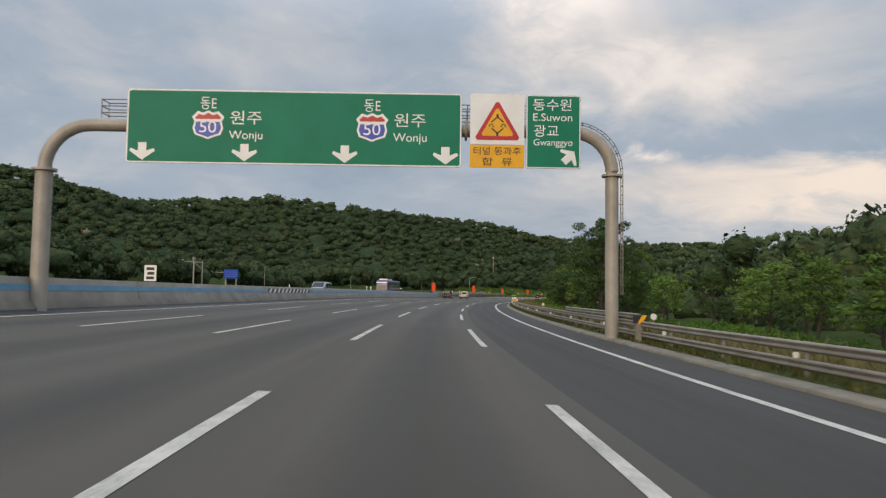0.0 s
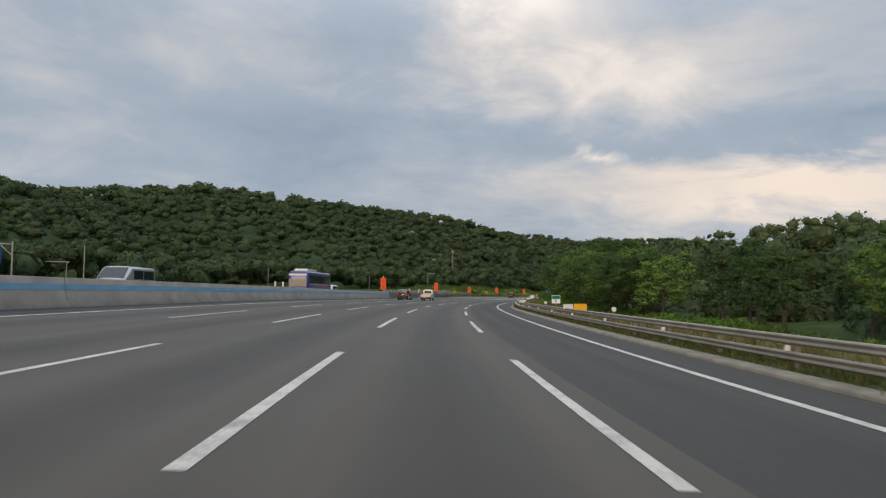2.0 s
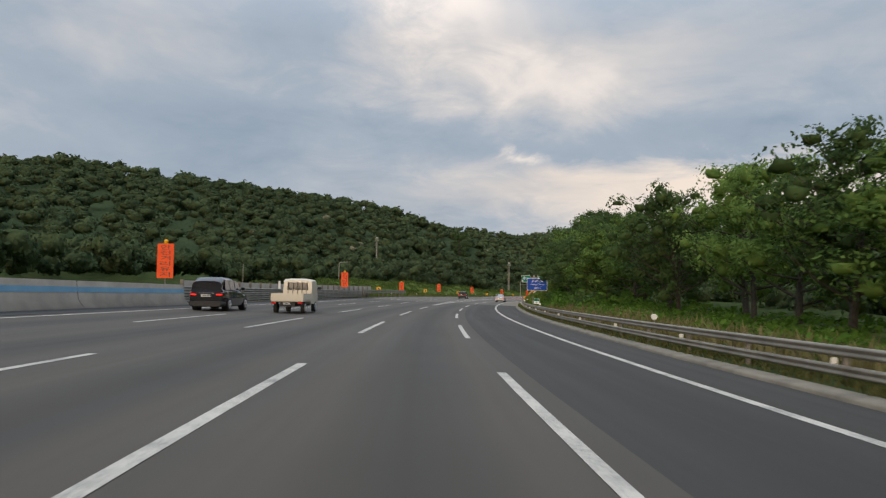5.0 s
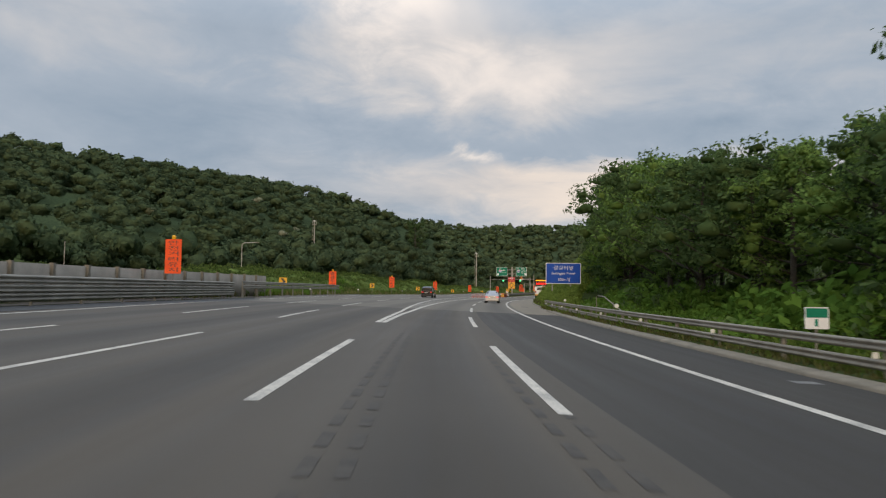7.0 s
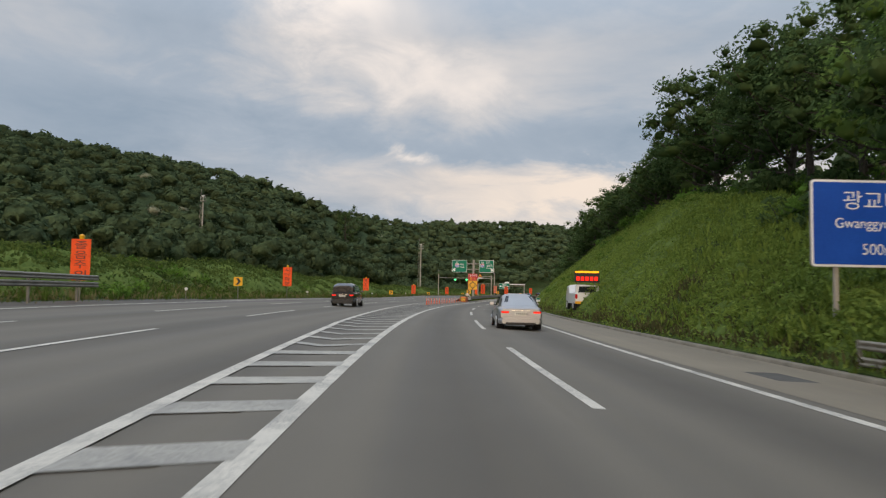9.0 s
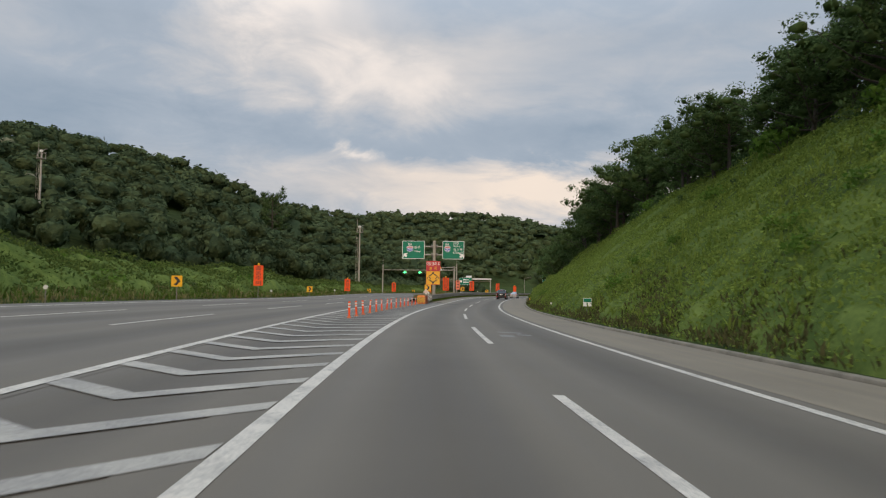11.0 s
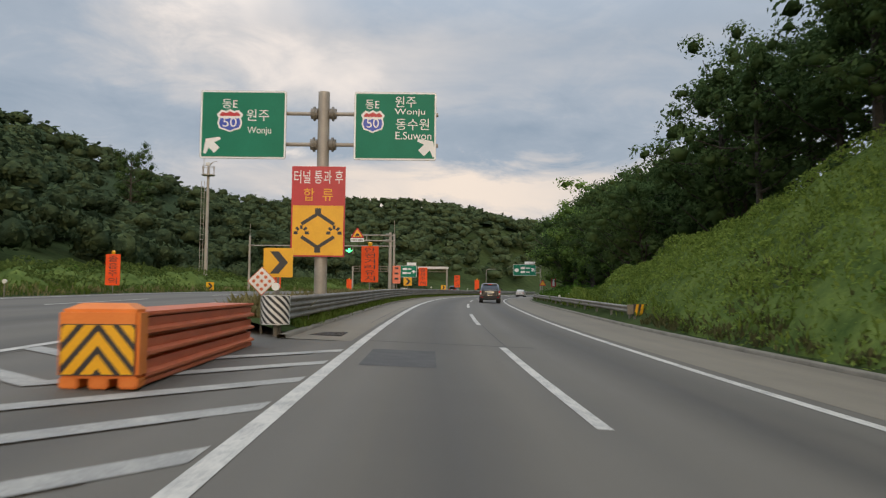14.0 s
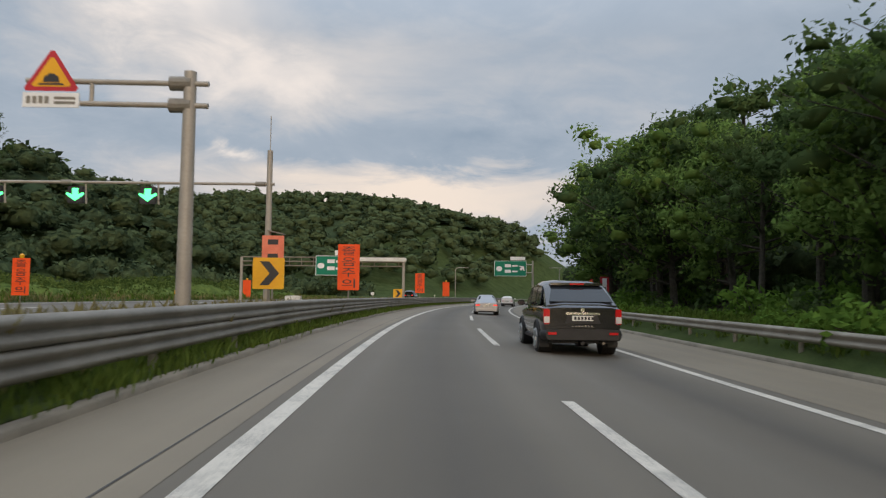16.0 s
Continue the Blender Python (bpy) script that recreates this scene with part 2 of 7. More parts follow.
SIGN_BACK = plain("sign_back", (0.30, 0.30, 0.29), (0.42, 0.42, 0.41), 0.45, 0.5)
REFLECTOR = plain("reflector", (0.60, 0.59, 0.54), (0.80, 0.79, 0.74), 0.3)
CUSHION = plain("orange_plastic", (0.50, 0.10, 0.03), (0.66, 0.16, 0.06), 0.5, 0, 1.2, 25)
ORANGE_NOSE = plain("bright_orange_plastic", (0.66, 0.16, 0.02), (0.82, 0.24, 0.04), 0.5, 0, 1.2, 25)
GREEN_LAMP = glowing("green_lamp", (0.05, 1.0, 0.32), 2.6)


def leaf_material(name, dark, light, scale=0.5, fine=0.0, through_=0.42):
    def build(n):
        where = n.add("ShaderNodeTexCoord").outputs["Object"]
        patch = n.noise(where, scale, 3.0, 0.6)
        island = n.add("ShaderNodeNewGeometry").outputs["Random Per Island"]
        each = n.add("ShaderNodeObjectInfo").outputs["Random"]
        f = n.math("ADD", n.math("MULTIPLY", patch, 0.5), n.math("ADD", n.math("MULTIPLY", island, 0.35), n.math("MULTIPLY", each, 0.25)))
        normal = None
        if fine:
            # crowns seen from afar: leaf masses as fine relief
            twig = n.noise(where, fine, 4.0, 0.7)
            f = n.math("ADD", f, n.math("MULTIPLY", n.math("SUBTRACT", twig, 0.5), 0.9))
            normal = bumped(n, twig, 0.6, 0.9 / fine)
        colour = n.ramp(f, [(0.25, dark), (0.8, light)])
        flat = n.add("ShaderNodeBsdfDiffuse", Color=colour)
        thin = n.add("ShaderNodeBsdfTranslucent", Color=colour)
        if normal is not None:
            n.put(flat.inputs["Normal"], normal)
        return n.add("ShaderNodeMixShader", Fac=through_).outputs[0], flat, thin
    m = bpy.data.materials.new(name)
    m.use_nodes = True
    n = Nodes(m.node_tree)
    mixed, flat, thin = build(n)
    node = mixed.node
    n.put(node.inputs[1], flat.outputs[0])
    n.put(node.inputs[2], thin.outputs[0])
    n.add("ShaderNodeOutputMaterial", Surface=mixed)
    return m


LEAF = leaf_material("leaf", (0.075, 0.135, 0.034), (0.215, 0.325, 0.086))
DARK_LEAF = leaf_material("dark_leaf", (0.042, 0.076, 0.030), (0.114, 0.172, 0.062))
FOREST_LEAF = leaf_material("forest_leaf", (0.046, 0.070, 0.038), (0.112, 0.150, 0.070), 0.06, 1.5, 0.22)
GRASS = leaf_material("grass_blade", (0.062, 0.105, 0.020), (0.150, 0.210, 0.046), 0.25)
DRY_GRASS = leaf_material("dry_grass_blade", (0.14, 0.115, 0.05), (0.27, 0.24, 0.11), 0.4)
RAIL_GRASS = leaf_material("rail_grass_blade", (0.075, 0.085, 0.026), (0.165, 0.155, 0.062), 0.4)
BLOSSOM_LEAF = leaf_material("blossoming_leaf", (0.085, 0.105, 0.055), (0.30, 0.30, 0.21), 0.3, 1.5, 0.10)
SLOPE_GRASS = leaf_material("slope_grass_blade", (0.085, 0.140, 0.026), (0.260, 0.330, 0.070), 0.2)
FOOT_WEEDS = leaf_material("foot_weed_blade", (0.060, 0.066, 0.026), (0.150, 0.140, 0.062), 0.3)
BUSH_LEAF = leaf_material("bush_leaf", (0.060, 0.125, 0.022), (0.150, 0.260, 0.048), 0.4)
BARK = plain("bark", (0.035, 0.027, 0.020), (0.09, 0.075, 0.055), 0.9, 0, 6, 40, 0.6)
WEEDS = leaf_material("slope_weeds", (0.064, 0.112, 0.024), (0.225, 0.300, 0.068), 0.13, 2.0)
BANK_WEEDS = leaf_material("bank_weeds", (0.046, 0.078, 0.022), (0.170, 0.215, 0.058), 0.13, 2.0)
SOIL = plain("grassy_shade_mass", (0.030, 0.048, 0.016), (0.072, 0.096, 0.034), 0.95, 0, 0.35, 14, 0.6, **{"Specular IOR Level": 0.03})


# ============ mesh tools ============
def mesh_from(name, points, faces, materials, indices=None, smooth=False):
    me = bpy.data.meshes.new(name)
    points = np.asarray(points, np.float32).reshape(-1, 3)
    me.from_pydata(points.tolist() if len(points) < 200 else points, [], faces)
    for m in materials if isinstance(materials, (list, tuple)) else [materials]:
        me.materials.append(m)
    if indices is not None:
        me.polygons.foreach_set("material_index", np.asarray(indices, np.int32))
    if smooth:
        me.polygons.foreach_set("use_smooth", np.ones(len(me.polygons), bool))
    me.update()
    return me


def fast_mesh(name, points, tris, material_, uvs=None):
    """A big mesh from arrays: points (n, 3), faces (m, k)."""
    me = bpy.data.meshes.new(name)
    points, tris = np.asarray(points, np.float32), np.asarray(tris, np.int32)
    m, k = tris.shape
    me.vertices.add(len(points))
    me.vertices.foreach_set("co", points.ravel())
    me.loops.add(m * k)
    me.loops.foreach_set("vertex_index", tris.ravel())
    me.polygons.add(m)
    me.polygons.foreach_set("loop_start", np.arange(0, m * k, k, dtype=np.int32))
    me.polygons.foreach_set("loop_total", np.full(m, k, np.int32))
    me.materials.append(material_)
    if uvs is not None:
        layer = me.uv_layers.new(name="road")
        layer.data.foreach_set("uv", np.asarray(uvs, np.float32)[tris.ravel()].ravel())
    me.update(calc_edges=True)
    me.validate()
    return me


def finish(bm, name, material_, smooth=False):
    me = bpy.data.meshes.new(name)
    bmesh.ops.recalc_face_normals(bm, faces=bm.faces)
    bm.to_mesh(me)
    bm.free()
    for m in material_ if isinstance(material_, (list, tuple)) else [material_]:
        me.materials.append(m)
    if smooth:
        me.polygons.foreach_set("use_smooth", np.ones(len(me.polygons), bool))
        me.set_sharp_from_angle(angle=radians(38))
    return me


def part(name, bm, material_, parent, label="", smooth=False, at=None):
    """Links a bmesh (or a mesh) as one mesh object under a thing or under a part."""
    me = bm if isinstance(bm, bpy.types.Mesh) else finish(bm, name, material_, smooth)
    ob = new(name, me)
    ob.parent = parent
    if at is not None:
        ob.matrix_basis = at
    return tagged(ob, label)


def thing(name, m, label, category, group="", kind=""):
    ob = new(name)
    ob.empty_display_size = 0.2
    ob.matrix_basis = m
    return tagged(ob, label, category, group, kind)


def box(bm, x0, x1, y0, y1, z0, z1, bevel=0.0, m=None):
    made = bmesh.ops.create_cube(bm, size=1.0)["verts"]
    move = pose((x0 + x1) / 2, (y0 + y1) / 2, (z0 + z1) / 2) @ Matrix.Diagonal((x1 - x0, y1 - y0, z1 - z0, 1))
    bmesh.ops.transform(bm, matrix=move, verts=made)
    if bevel:
        edges = list({e for v in made for e in v.link_edges})
        made = bmesh.ops.bevel(bm, geom=edges, offset=bevel, segments=2, affect="EDGES")["verts"]
    if m is not None:
        bmesh.ops.transform(bm, matrix=m, verts=made)
    return bm


def a_box(*span, bevel=0.0, m=None):
    return box(bmesh.new(), *span, bevel=bevel, m=m)


def tube(bm, places, radius, sides=10, ends=True):
    """A round bar through the places; radius: one number, or one for each place."""
    places = [Vector(p) for p in places]
    radii = radius if isinstance(radius, (list, tuple)) else [radius] * len(places)
    rings = []
    for i, p in enumerate(places):
        way = (places[min(i + 1, len(places) - 1)] - places[max(i - 1, 0)]).normalized()
        side = way.cross(Vector((0, 0, 1)))
        side = side.normalized() if side.length > 0.05 else Vector((1, 0, 0))
        other = way.cross(side).normalized()
        rings.append([bm.verts.new(p + radii[i] * (math.cos(a) * side + math.sin(a) * other)) for a in (2 * math.pi * k / sides for k in range(sides))])
    for one, two in zip(rings, rings[1:]):
        for k in range(sides):
            bm.faces.new((one[k], one[(k + 1) % sides], two[(k + 1) % sides], two[k]))
    if ends:
        bm.faces.new(rings[0])
        bm.faces.new(rings[-1])
    return bm


def a_tube(places, radius, sides=10):
    return tube(bmesh.new(), places, radius, sides)


def plate(outline, thick, y=0.0):
    """A flat plate in x and z with the outline's corners, facing -y, its front at y."""
    bm = bmesh.new()
    front = [bm.verts.new((x, y, z)) for x, z in outline]
    back = [bm.verts.new((x, y + thick, z)) for x, z in outline]
    bm.faces.new(front)
    bm.faces.new(back)
    for i in range(len(outline)):
        j = (i + 1) % len(outline)
        bm.faces.new((front[i], front[j], back[j], back[i]))
    return bm


def rounded(x0, x1, z0, z1, r, steps=4):
    out = []
    for cx, cz, a0 in ((x1 - r, z0 + r, -90), (x1 - r, z1 - r, 0), (x0 + r, z1 - r, 90), (x0 + r, z0 + r, 180)):
        out += [(cx + r * math.cos(radians(a0 + 90 * k / steps)), cz + r * math.sin(radians(a0 + 90 * k / steps))) for k in range(steps + 1)]
    return out


def lettering(words, x, z, height, width=None, y=-0.012, upright=False):
    """Flat letters in x and z, facing -y, centred on x, z. height: of a capital letter. width: squeezed to it."""
    curve = bpy.data.curves.new("letters", "FONT")
    curve.body, curve.align_x, curve.align_y, curve.extrude = words, "CENTER", "CENTER", 0.0
    if upright:
        curve.space_line = 0.95
    ob = bpy.data.objects.new("letters", curve)
    scene.collection.objects.link(ob)
    me = bpy.data.meshes.new_from_object(ob.evaluated_get(bpy.context.evaluated_depsgraph_get()))
    bpy.data.objects.remove(ob)
    bpy.data.curves.remove(curve)
    co = np.empty(len(me.vertices) * 3, np.float32)
    me.vertices.foreach_get("co", co)
    co = co.reshape(-1, 3)
    low, high = co.min(0), co.max(0)
    size, mid = high - low, (high + low) / 2
    sz = height / size[1]
    sx = width / size[0] if width else sz
    flat = np.stack([(co[:, 0] - mid[0]) * sx + x, np.full(len(co), y, np.float32), (co[:, 1] - mid[1]) * sz + z], -1)
    me.vertices.foreach_set("co", flat.astype(np.float32).ravel())
    me.update()
    return me


def words(name, text, x, z, height, material_, parent, width=None, y=-0.012):
    """Letters, each a mesh of its own."""
    me = lettering(text, x, z, height, width, y)
    co = np.empty(len(me.vertices) * 3, np.float32)
    me.vertices.foreach_get("co", co)
    co = co.reshape(-1, 3)
    faces = [tuple(p.vertices) for p in me.polygons]
    bpy.data.meshes.remove(me)
    # faces whose spans in x overlap belong to one letter
    spans = sorted((min(co[v][0] for v in f), max(co[v][0] for v in f), i) for i, f in enumerate(faces))
    groups, reach = [], -1e9
    for low, high, i in spans:
        if low > reach + 0.004 * height:
            groups.append([])
        groups[-1].append(i)
        reach = max(reach, high)
    for group in groups:
        used = sorted({v for i in group for v in faces[i]})
        place = {v: k for k, v in enumerate(used)}
        part("letter", mesh_from("letter", co[used], [tuple(place[v] for v in faces[i]) for i in group], material_), None, parent)


def sweep(name, profile, s0, s1, step, material_, closed=False, uv=False, shift=None):
    """A mesh along the road with a cross-section of (offset, height) corners. shift: extra offset by station."""
    s = np.linspace(s0, s1, max(2, int(round((s1 - s0) / step)) + 1))
    k = len(profile)
    moved = np.array([shift(v) for v in s]) if shift else np.zeros(len(s))
    d = np.array([p[0] for p in profile])[None, :] + moved[:, None]
    h = np.array([p[1] for p in profile])[None, :] + 0 * d
    pts = spots(np.repeat(s[:, None], k, 1), d, h).reshape(-1, 3)
    i, j = np.meshgrid(np.arange(len(s) - 1), np.arange(k if closed else k - 1), indexing="ij")
    i, j = i.ravel(), j.ravel()
    j2 = (j + 1) % k
    quads = np.stack([i * k + j, i * k + j2, (i + 1) * k + j2, (i + 1) * k + j], -1)
    uvs = np.stack([d.ravel(), np.repeat(s, k)], -1) if uv else None
    return fast_mesh(name, pts, quads, material_, uvs)
# ============ ground and hills ============
# ridges: x, y, height of the ground
RIDGES = [
    [(-560, 330, 92), (-420, 420, 86), (-321, 478, 80), (-245, 597, 63), (-125, 601, 70), (70, 669, 57), (72, 645, 46), (98, 620, 26), (115, 600, 12), (128, 585, 3)],
    [(61, 902, 75), (206, 882, 60), (235, 838, 53), (309, 798, 55), (366, 777, 45), (382, 742, 37), (479, 688, 35), (600, 600, 38)],
]
CREST = [(200, 0.0), (258, 0.0), (266, 0.9), (274, 3.6), (292, 7.2), (319, 9.9), (355, 10.9), (380, 10.4), (398, 6.8), (406, 3.7), (411, 2.2), (420, 0.7), (432, 0.5), (600, 0.6)]


def hill(x, y):
    best = np.zeros_like(x)
    for ridge in RIDGES:
        for (ax, ay, ah), (bx, by, bh) in zip(ridge, ridge[1:]):
            long = (bx - ax) ** 2 + (by - ay) ** 2
            u = np.clip(((x - ax) * (bx - ax) + (y - ay) * (by - ay)) / long, 0, 1)
            away = np.hypot(x - ax - u * (bx - ax), y - ay - u * (by - ay))
            top = ah + (bh - ah) * u
            # the end of the spur falls off more steeply than the long flank
            wide = np.interp(ax + u * (bx - ax), [20, 75, 130], [3.9, 2.3, 1.8]) if ridge is RIDGES[0] else 3.9
            lower = np.clip(1 - away / (wide * top + 1), 0, 1)
            best = np.maximum(best, top * (0.75 * lower + 0.25 * lower * lower * (3 - 2 * lower)))
    return best


def land(s, d):
    """Height of the ground over the road's plane."""
    s, d = np.broadcast_arrays(np.asarray(s, float), np.asarray(d, float))
    crest = np.interp(s, [p[0] for p in CREST], [p[1] for p in CREST])
    cut = np.minimum(np.clip(d - 7.0, 0, 100) * 0.85, crest)
    right = cut + np.clip(d - 7.0 - crest / 0.85, 0, 70) * np.interp(s, [0, 150, 250, 330, 460], [0.03, 0.05, 0.10, 0.18, 0.08])
    dip = np.interp(s, [-50, 120, 180], [-0.9, -0.9, 0.0]) * np.clip((d - 6.0) / 6.0, 0, 1)
    edge = -15.0 - np.interp(s, [214, 222, 700], [0.0, 0.4, 14.0])
    bank = np.interp(s, [225, 262, 300, 360, 390, 410, 428, 470, 520], [0.0, 1.2, 2.2, 2.5, 2.2, 1.5, 0.9, 0.6, 0.5])
    left = bank * np.clip((edge - 3.0 - d) / 7.0, 0, 1)
    apron = -0.5 * np.clip((6.4 - d) / 0.6, 0, 1) * np.clip((d - edge + 2.4) / 0.4, 0, 1)
    p = spots(s, d, 0.0)
    clear = np.where(d > 0, np.clip((d - 24) / 40, 0, 1), np.clip((edge - 14 - d) / 40, 0, 1))
    return right + dip + left + apron + clear * hill(p[..., 0], p[..., 1])


def build_ground():
    s = np.concatenate([np.arange(-280, -20, 20), np.arange(-20, 520, 4), np.arange(520, 1000, 12), np.arange(1000, 1590, 40)])
    d = np.concatenate([[-2600, -1800, -1300, -1000], np.arange(-850, -120, 14), np.arange(-120, -30, 4), np.arange(-30, -12, 0.8), [-9, -5, 0, 4], np.arange(5.2, 32, 0.8), np.arange(32, 120, 5), np.arange(120, 520, 16)])
    grid_s, grid_d = np.meshgrid(s, d, indexing="ij")
    rough = np.random.default_rng(3).normal(0, 1, grid_s.shape) * np.where((grid_d > 8) | (grid_d < -24), 0.10, 0.0)
    pts = spots(grid_s, grid_d, land(grid_s, grid_d) + rough).reshape(-1, 3)
    k = len(d)
    i, j = np.meshgrid(np.arange(len(s) - 1), np.arange(k - 1), indexing="ij")
    quads = np.stack([i * k + j, i * k + j + 1, (i + 1) * k + j + 1, (i + 1) * k + j], -1).reshape(-1, 4)
    me = fast_mesh("ground", pts, quads, SOIL)
    me.polygons.foreach_set("use_smooth", np.ones(len(me.polygons), bool))
    tagged(new("ground", me), "grassy verges, cut slope and wooded hills", "ground", kind="structure")


build_ground()


# ============ carriageway ============
def paved(name, d0, d1, s0, s1, h, mat, label, shift=None, step=4.0):
    n = max(2, int(abs(d1 - d0) / 1.5) + 1)
    profile = [(d0 + (d1 - d0) * k / (n - 1), h) for k in range(n)]
    return tagged(new(name, sweep(name, profile, s0, s1, step, mat, uv=True, shift=shift)), label, "road", kind="structure")


def main_shift(s):
    return -spread(s)


SEAM = 239.2
paved("road", -15.6, 0.4, -120, SEAM, 0.0, ASPHALT, "worn grey asphalt motorway with dark wheel tracks")
paved("road_slow_lane", 0.4, 6.3, -120, SEAM, 0.0, DARK_ASPHALT, "darker newer asphalt of the slow lane")
paved("road_leaving", -3.9, 6.4, SEAM, 620, 0.0, CONCRETE_ROAD, "pale grey pavement of the two leaving lanes")
paved("road_main", -3.4, -15.9, SEAM, 700, -0.004, CONCRETE_ROAD, "pale grey pavement of the main carriageway", main_shift)
paved("shoulder", 3.7, 7.0, SEAM, 620, 0.004, SHOULDER, "dusty pale concrete hard shoulder")
paved("shoulder_left", -5.2, -3.55, 388, 620, 0.004, SHOULDER, "dusty pale concrete shoulder by the guardrail")


def gore_pavement():
    s = np.arange(SEAM - 2.0, 400.0, 3.0)
    wide = np.array([spread(v) for v in s])
    edges = np.stack([-4.2 - wide, -3.8 - wide * 0.5, -3.0 + 0 * wide], 1)
    pts = spots(np.repeat(s[:, None], 3, 1), edges, -0.009).reshape(-1, 3)
    i, j = np.meshgrid(np.arange(len(s) - 1), np.arange(2), indexing="ij")
    quads = np.stack([i * 3 + j, i * 3 + j + 1, (i + 1) * 3 + j + 1, (i + 1) * 3 + j], -1).reshape(-1, 4)
    me = fast_mesh("road_gore", pts, quads, CONCRETE_ROAD, np.stack([edges.ravel(), np.repeat(s, 3)], -1))
    tagged(new("road_gore", me), "grey pavement under the hatched area", "road", kind="structure")


gore_pavement()
# the opposite carriageway behind the median wall
paved("road_opposite", -33.0, -17.2, -120, 300, 0.0, ASPHALT, "grey asphalt of the opposite carriageway")


def stripes(name, spans, mat, label, h=0.006, shift=None, piece=""):
    """Painted bars along the road: (s0, s1, offset, width)."""
    if piece:
        whole = thing(name, Matrix(), label, "lane marking", kind="structure")
        for span in spans:
            bar = stripes(piece, [span], mat, label, h, shift)
            for key in ("label", "category", "kind"):
                del bar[key]
            bar.parent = whole
        return whole
    points, quads = [], []
    for s0, s1, d, w in spans:
        n = max(2, int((s1 - s0) / 2.5) + 1)
        for k in range(n):
            s = s0 + (s1 - s0) * k / (n - 1)
            more = shift(s) if shift else 0.0
            if k:
                a = len(points)
                quads.append((a - 2, a - 1, a + 1, a))
            points += [spots(s, d + more - w / 2, h), spots(s, d + more + w / 2, h)]
    me = fast_mesh(name, np.array(points), np.array(quads), mat)
    return tagged(new(name, me), label, "lane marking", kind="structure")


DRIFT = [(0, -0.74), (1, -0.28), (2, 0.39), (3, 0.27), (4, 0.77), (5, 0.31), (6, 0.23), (7, 0.45), (9, 1.61), (10, 1.06), (11, 0.48), (12, -0.56), (13, -0.51), (15, -1.01), (16, -0.77), (17, -0.71), (18, -0.8), (19, -0.26), (20, -0.12), (21, 0.11), (22, 0.08)]


def dashes(d, first, last, w=0.15):
    at = [20 * k + 8.4 + float(np.interp(k, [p[0] for p in DRIFT], [p[1] for p in DRIFT])) for k in range(first, last)]
    aside = [float(np.interp(k, [0, 2, 5, 9, 11, 12, 15], [0.0, -0.1, 0.05, -0.15, -0.1, 0.1, 0.0])) if d == 0.0 else 0.0 for k in range(first, last)]
    return [(far - 10, far, d + more, w) for far, more in zip(at, aside)]


stripes("lane_marking", dashes(0.0, -4, 31, 0.17), LINE_WHITE, "white dashed lane line", piece="dash")
stripes("lane_marking_second", dashes(-3.60, -4, 11, 0.17), LINE_WHITE, "white dashed lane line", piece="dash")
stripes("lane_marking_third", dashes(-7.3, -4, 34), LINE_WHITE, "white dashed lane line", shift=main_shift, piece="dash")
stripes("lane_marking_fourth", dashes(-10.9, -4, 34), LINE_WHITE, "white dashed lane line", shift=main_shift, piece="dash")
stripes("edge_line_left", [(-100, 700, -14.4, 0.18)], LINE_WHITE, "white solid edge line", shift=main_shift)
stripes("edge_line_right", [(-100, 620, 3.3, 0.2)], LINE_WHITE, "white solid edge line")


def gore_left(s):
    """Offset of the line on the main carriageway's side of the hatched area."""
    first = float(np.interp(s, [219, 226, 233, 247, 275], [0.2, 0.26, 0.31, 0.80, 1.85])) if s < 275 else 99.0
    return -3.62 - min(spread(s), first)


def wide_ramp_line():
    stripes("gore_line_right", [(219, 620, 0.0, 0.21)], LINE_WHITE, "broad white solid line beside the leaving lanes", shift=lambda s: float(np.interp(s, [216, 228, 234, 300, 330], [-3.6, -3.56, -3.44, -3.34, -3.30])))
    stripes("gore_line_left", [(219, 404, 0.0, 0.20)], LINE_WHITE, "broad white solid line of the main carriageway", shift=gore_left)


wide_ramp_line()


def chevrons():
    """The hatched area between the two carriageways."""
    whole = thing("gore_hatching", Matrix(), "worn white chevron hatching between carriageways", "road marking", kind="structure")

    def bar(*strips):
        points = np.array([spots(s, d, 0.007) for corners in strips for s, d in corners])
        part("hatch_stripe", fast_mesh("hatch_stripe", points, np.arange(4 * len(strips)).reshape(-1, 4), OLD_WHITE), None, whole)

    for k in range(64):
        s = 240.4 + 2.24 * k
        left, right = gore_left(s) + 0.09, -3.46
        wide = right - left
        if s > 384:
            continue
        thick = 0.55
        if wide < 1.5:
            bar([(s, left), (s + 0.75, left), (s + 0.75 + wide * 0.5, right), (s + wide * 0.5, right)])
            continue
        bend = left + wide * 0.42
        bar([(s + (bend - left) * 0.8, left), (s + (bend - left) * 0.8 + thick, left), (s + thick, bend), (s, bend)],
            [(s, bend), (s + thick, bend), (s + thick + (right - bend) * 1.3, right), (s + (right - bend) * 1.3, right)])


chevrons()


def skid_marks():
    spans = []
    for s0, s1, offsets in ((184, 213, (-2.53, -2.25)), (184, 206, (-0.42, -0.1))):
        for d in offsets:
            spans += [(s, s + 0.6, d, 0.12) for s in np.arange(s0, s1, 0.95)]
    stripes("skid_marks", spans, FAINT_MARK, "dark broken tyre marks on the lane", h=0.005)


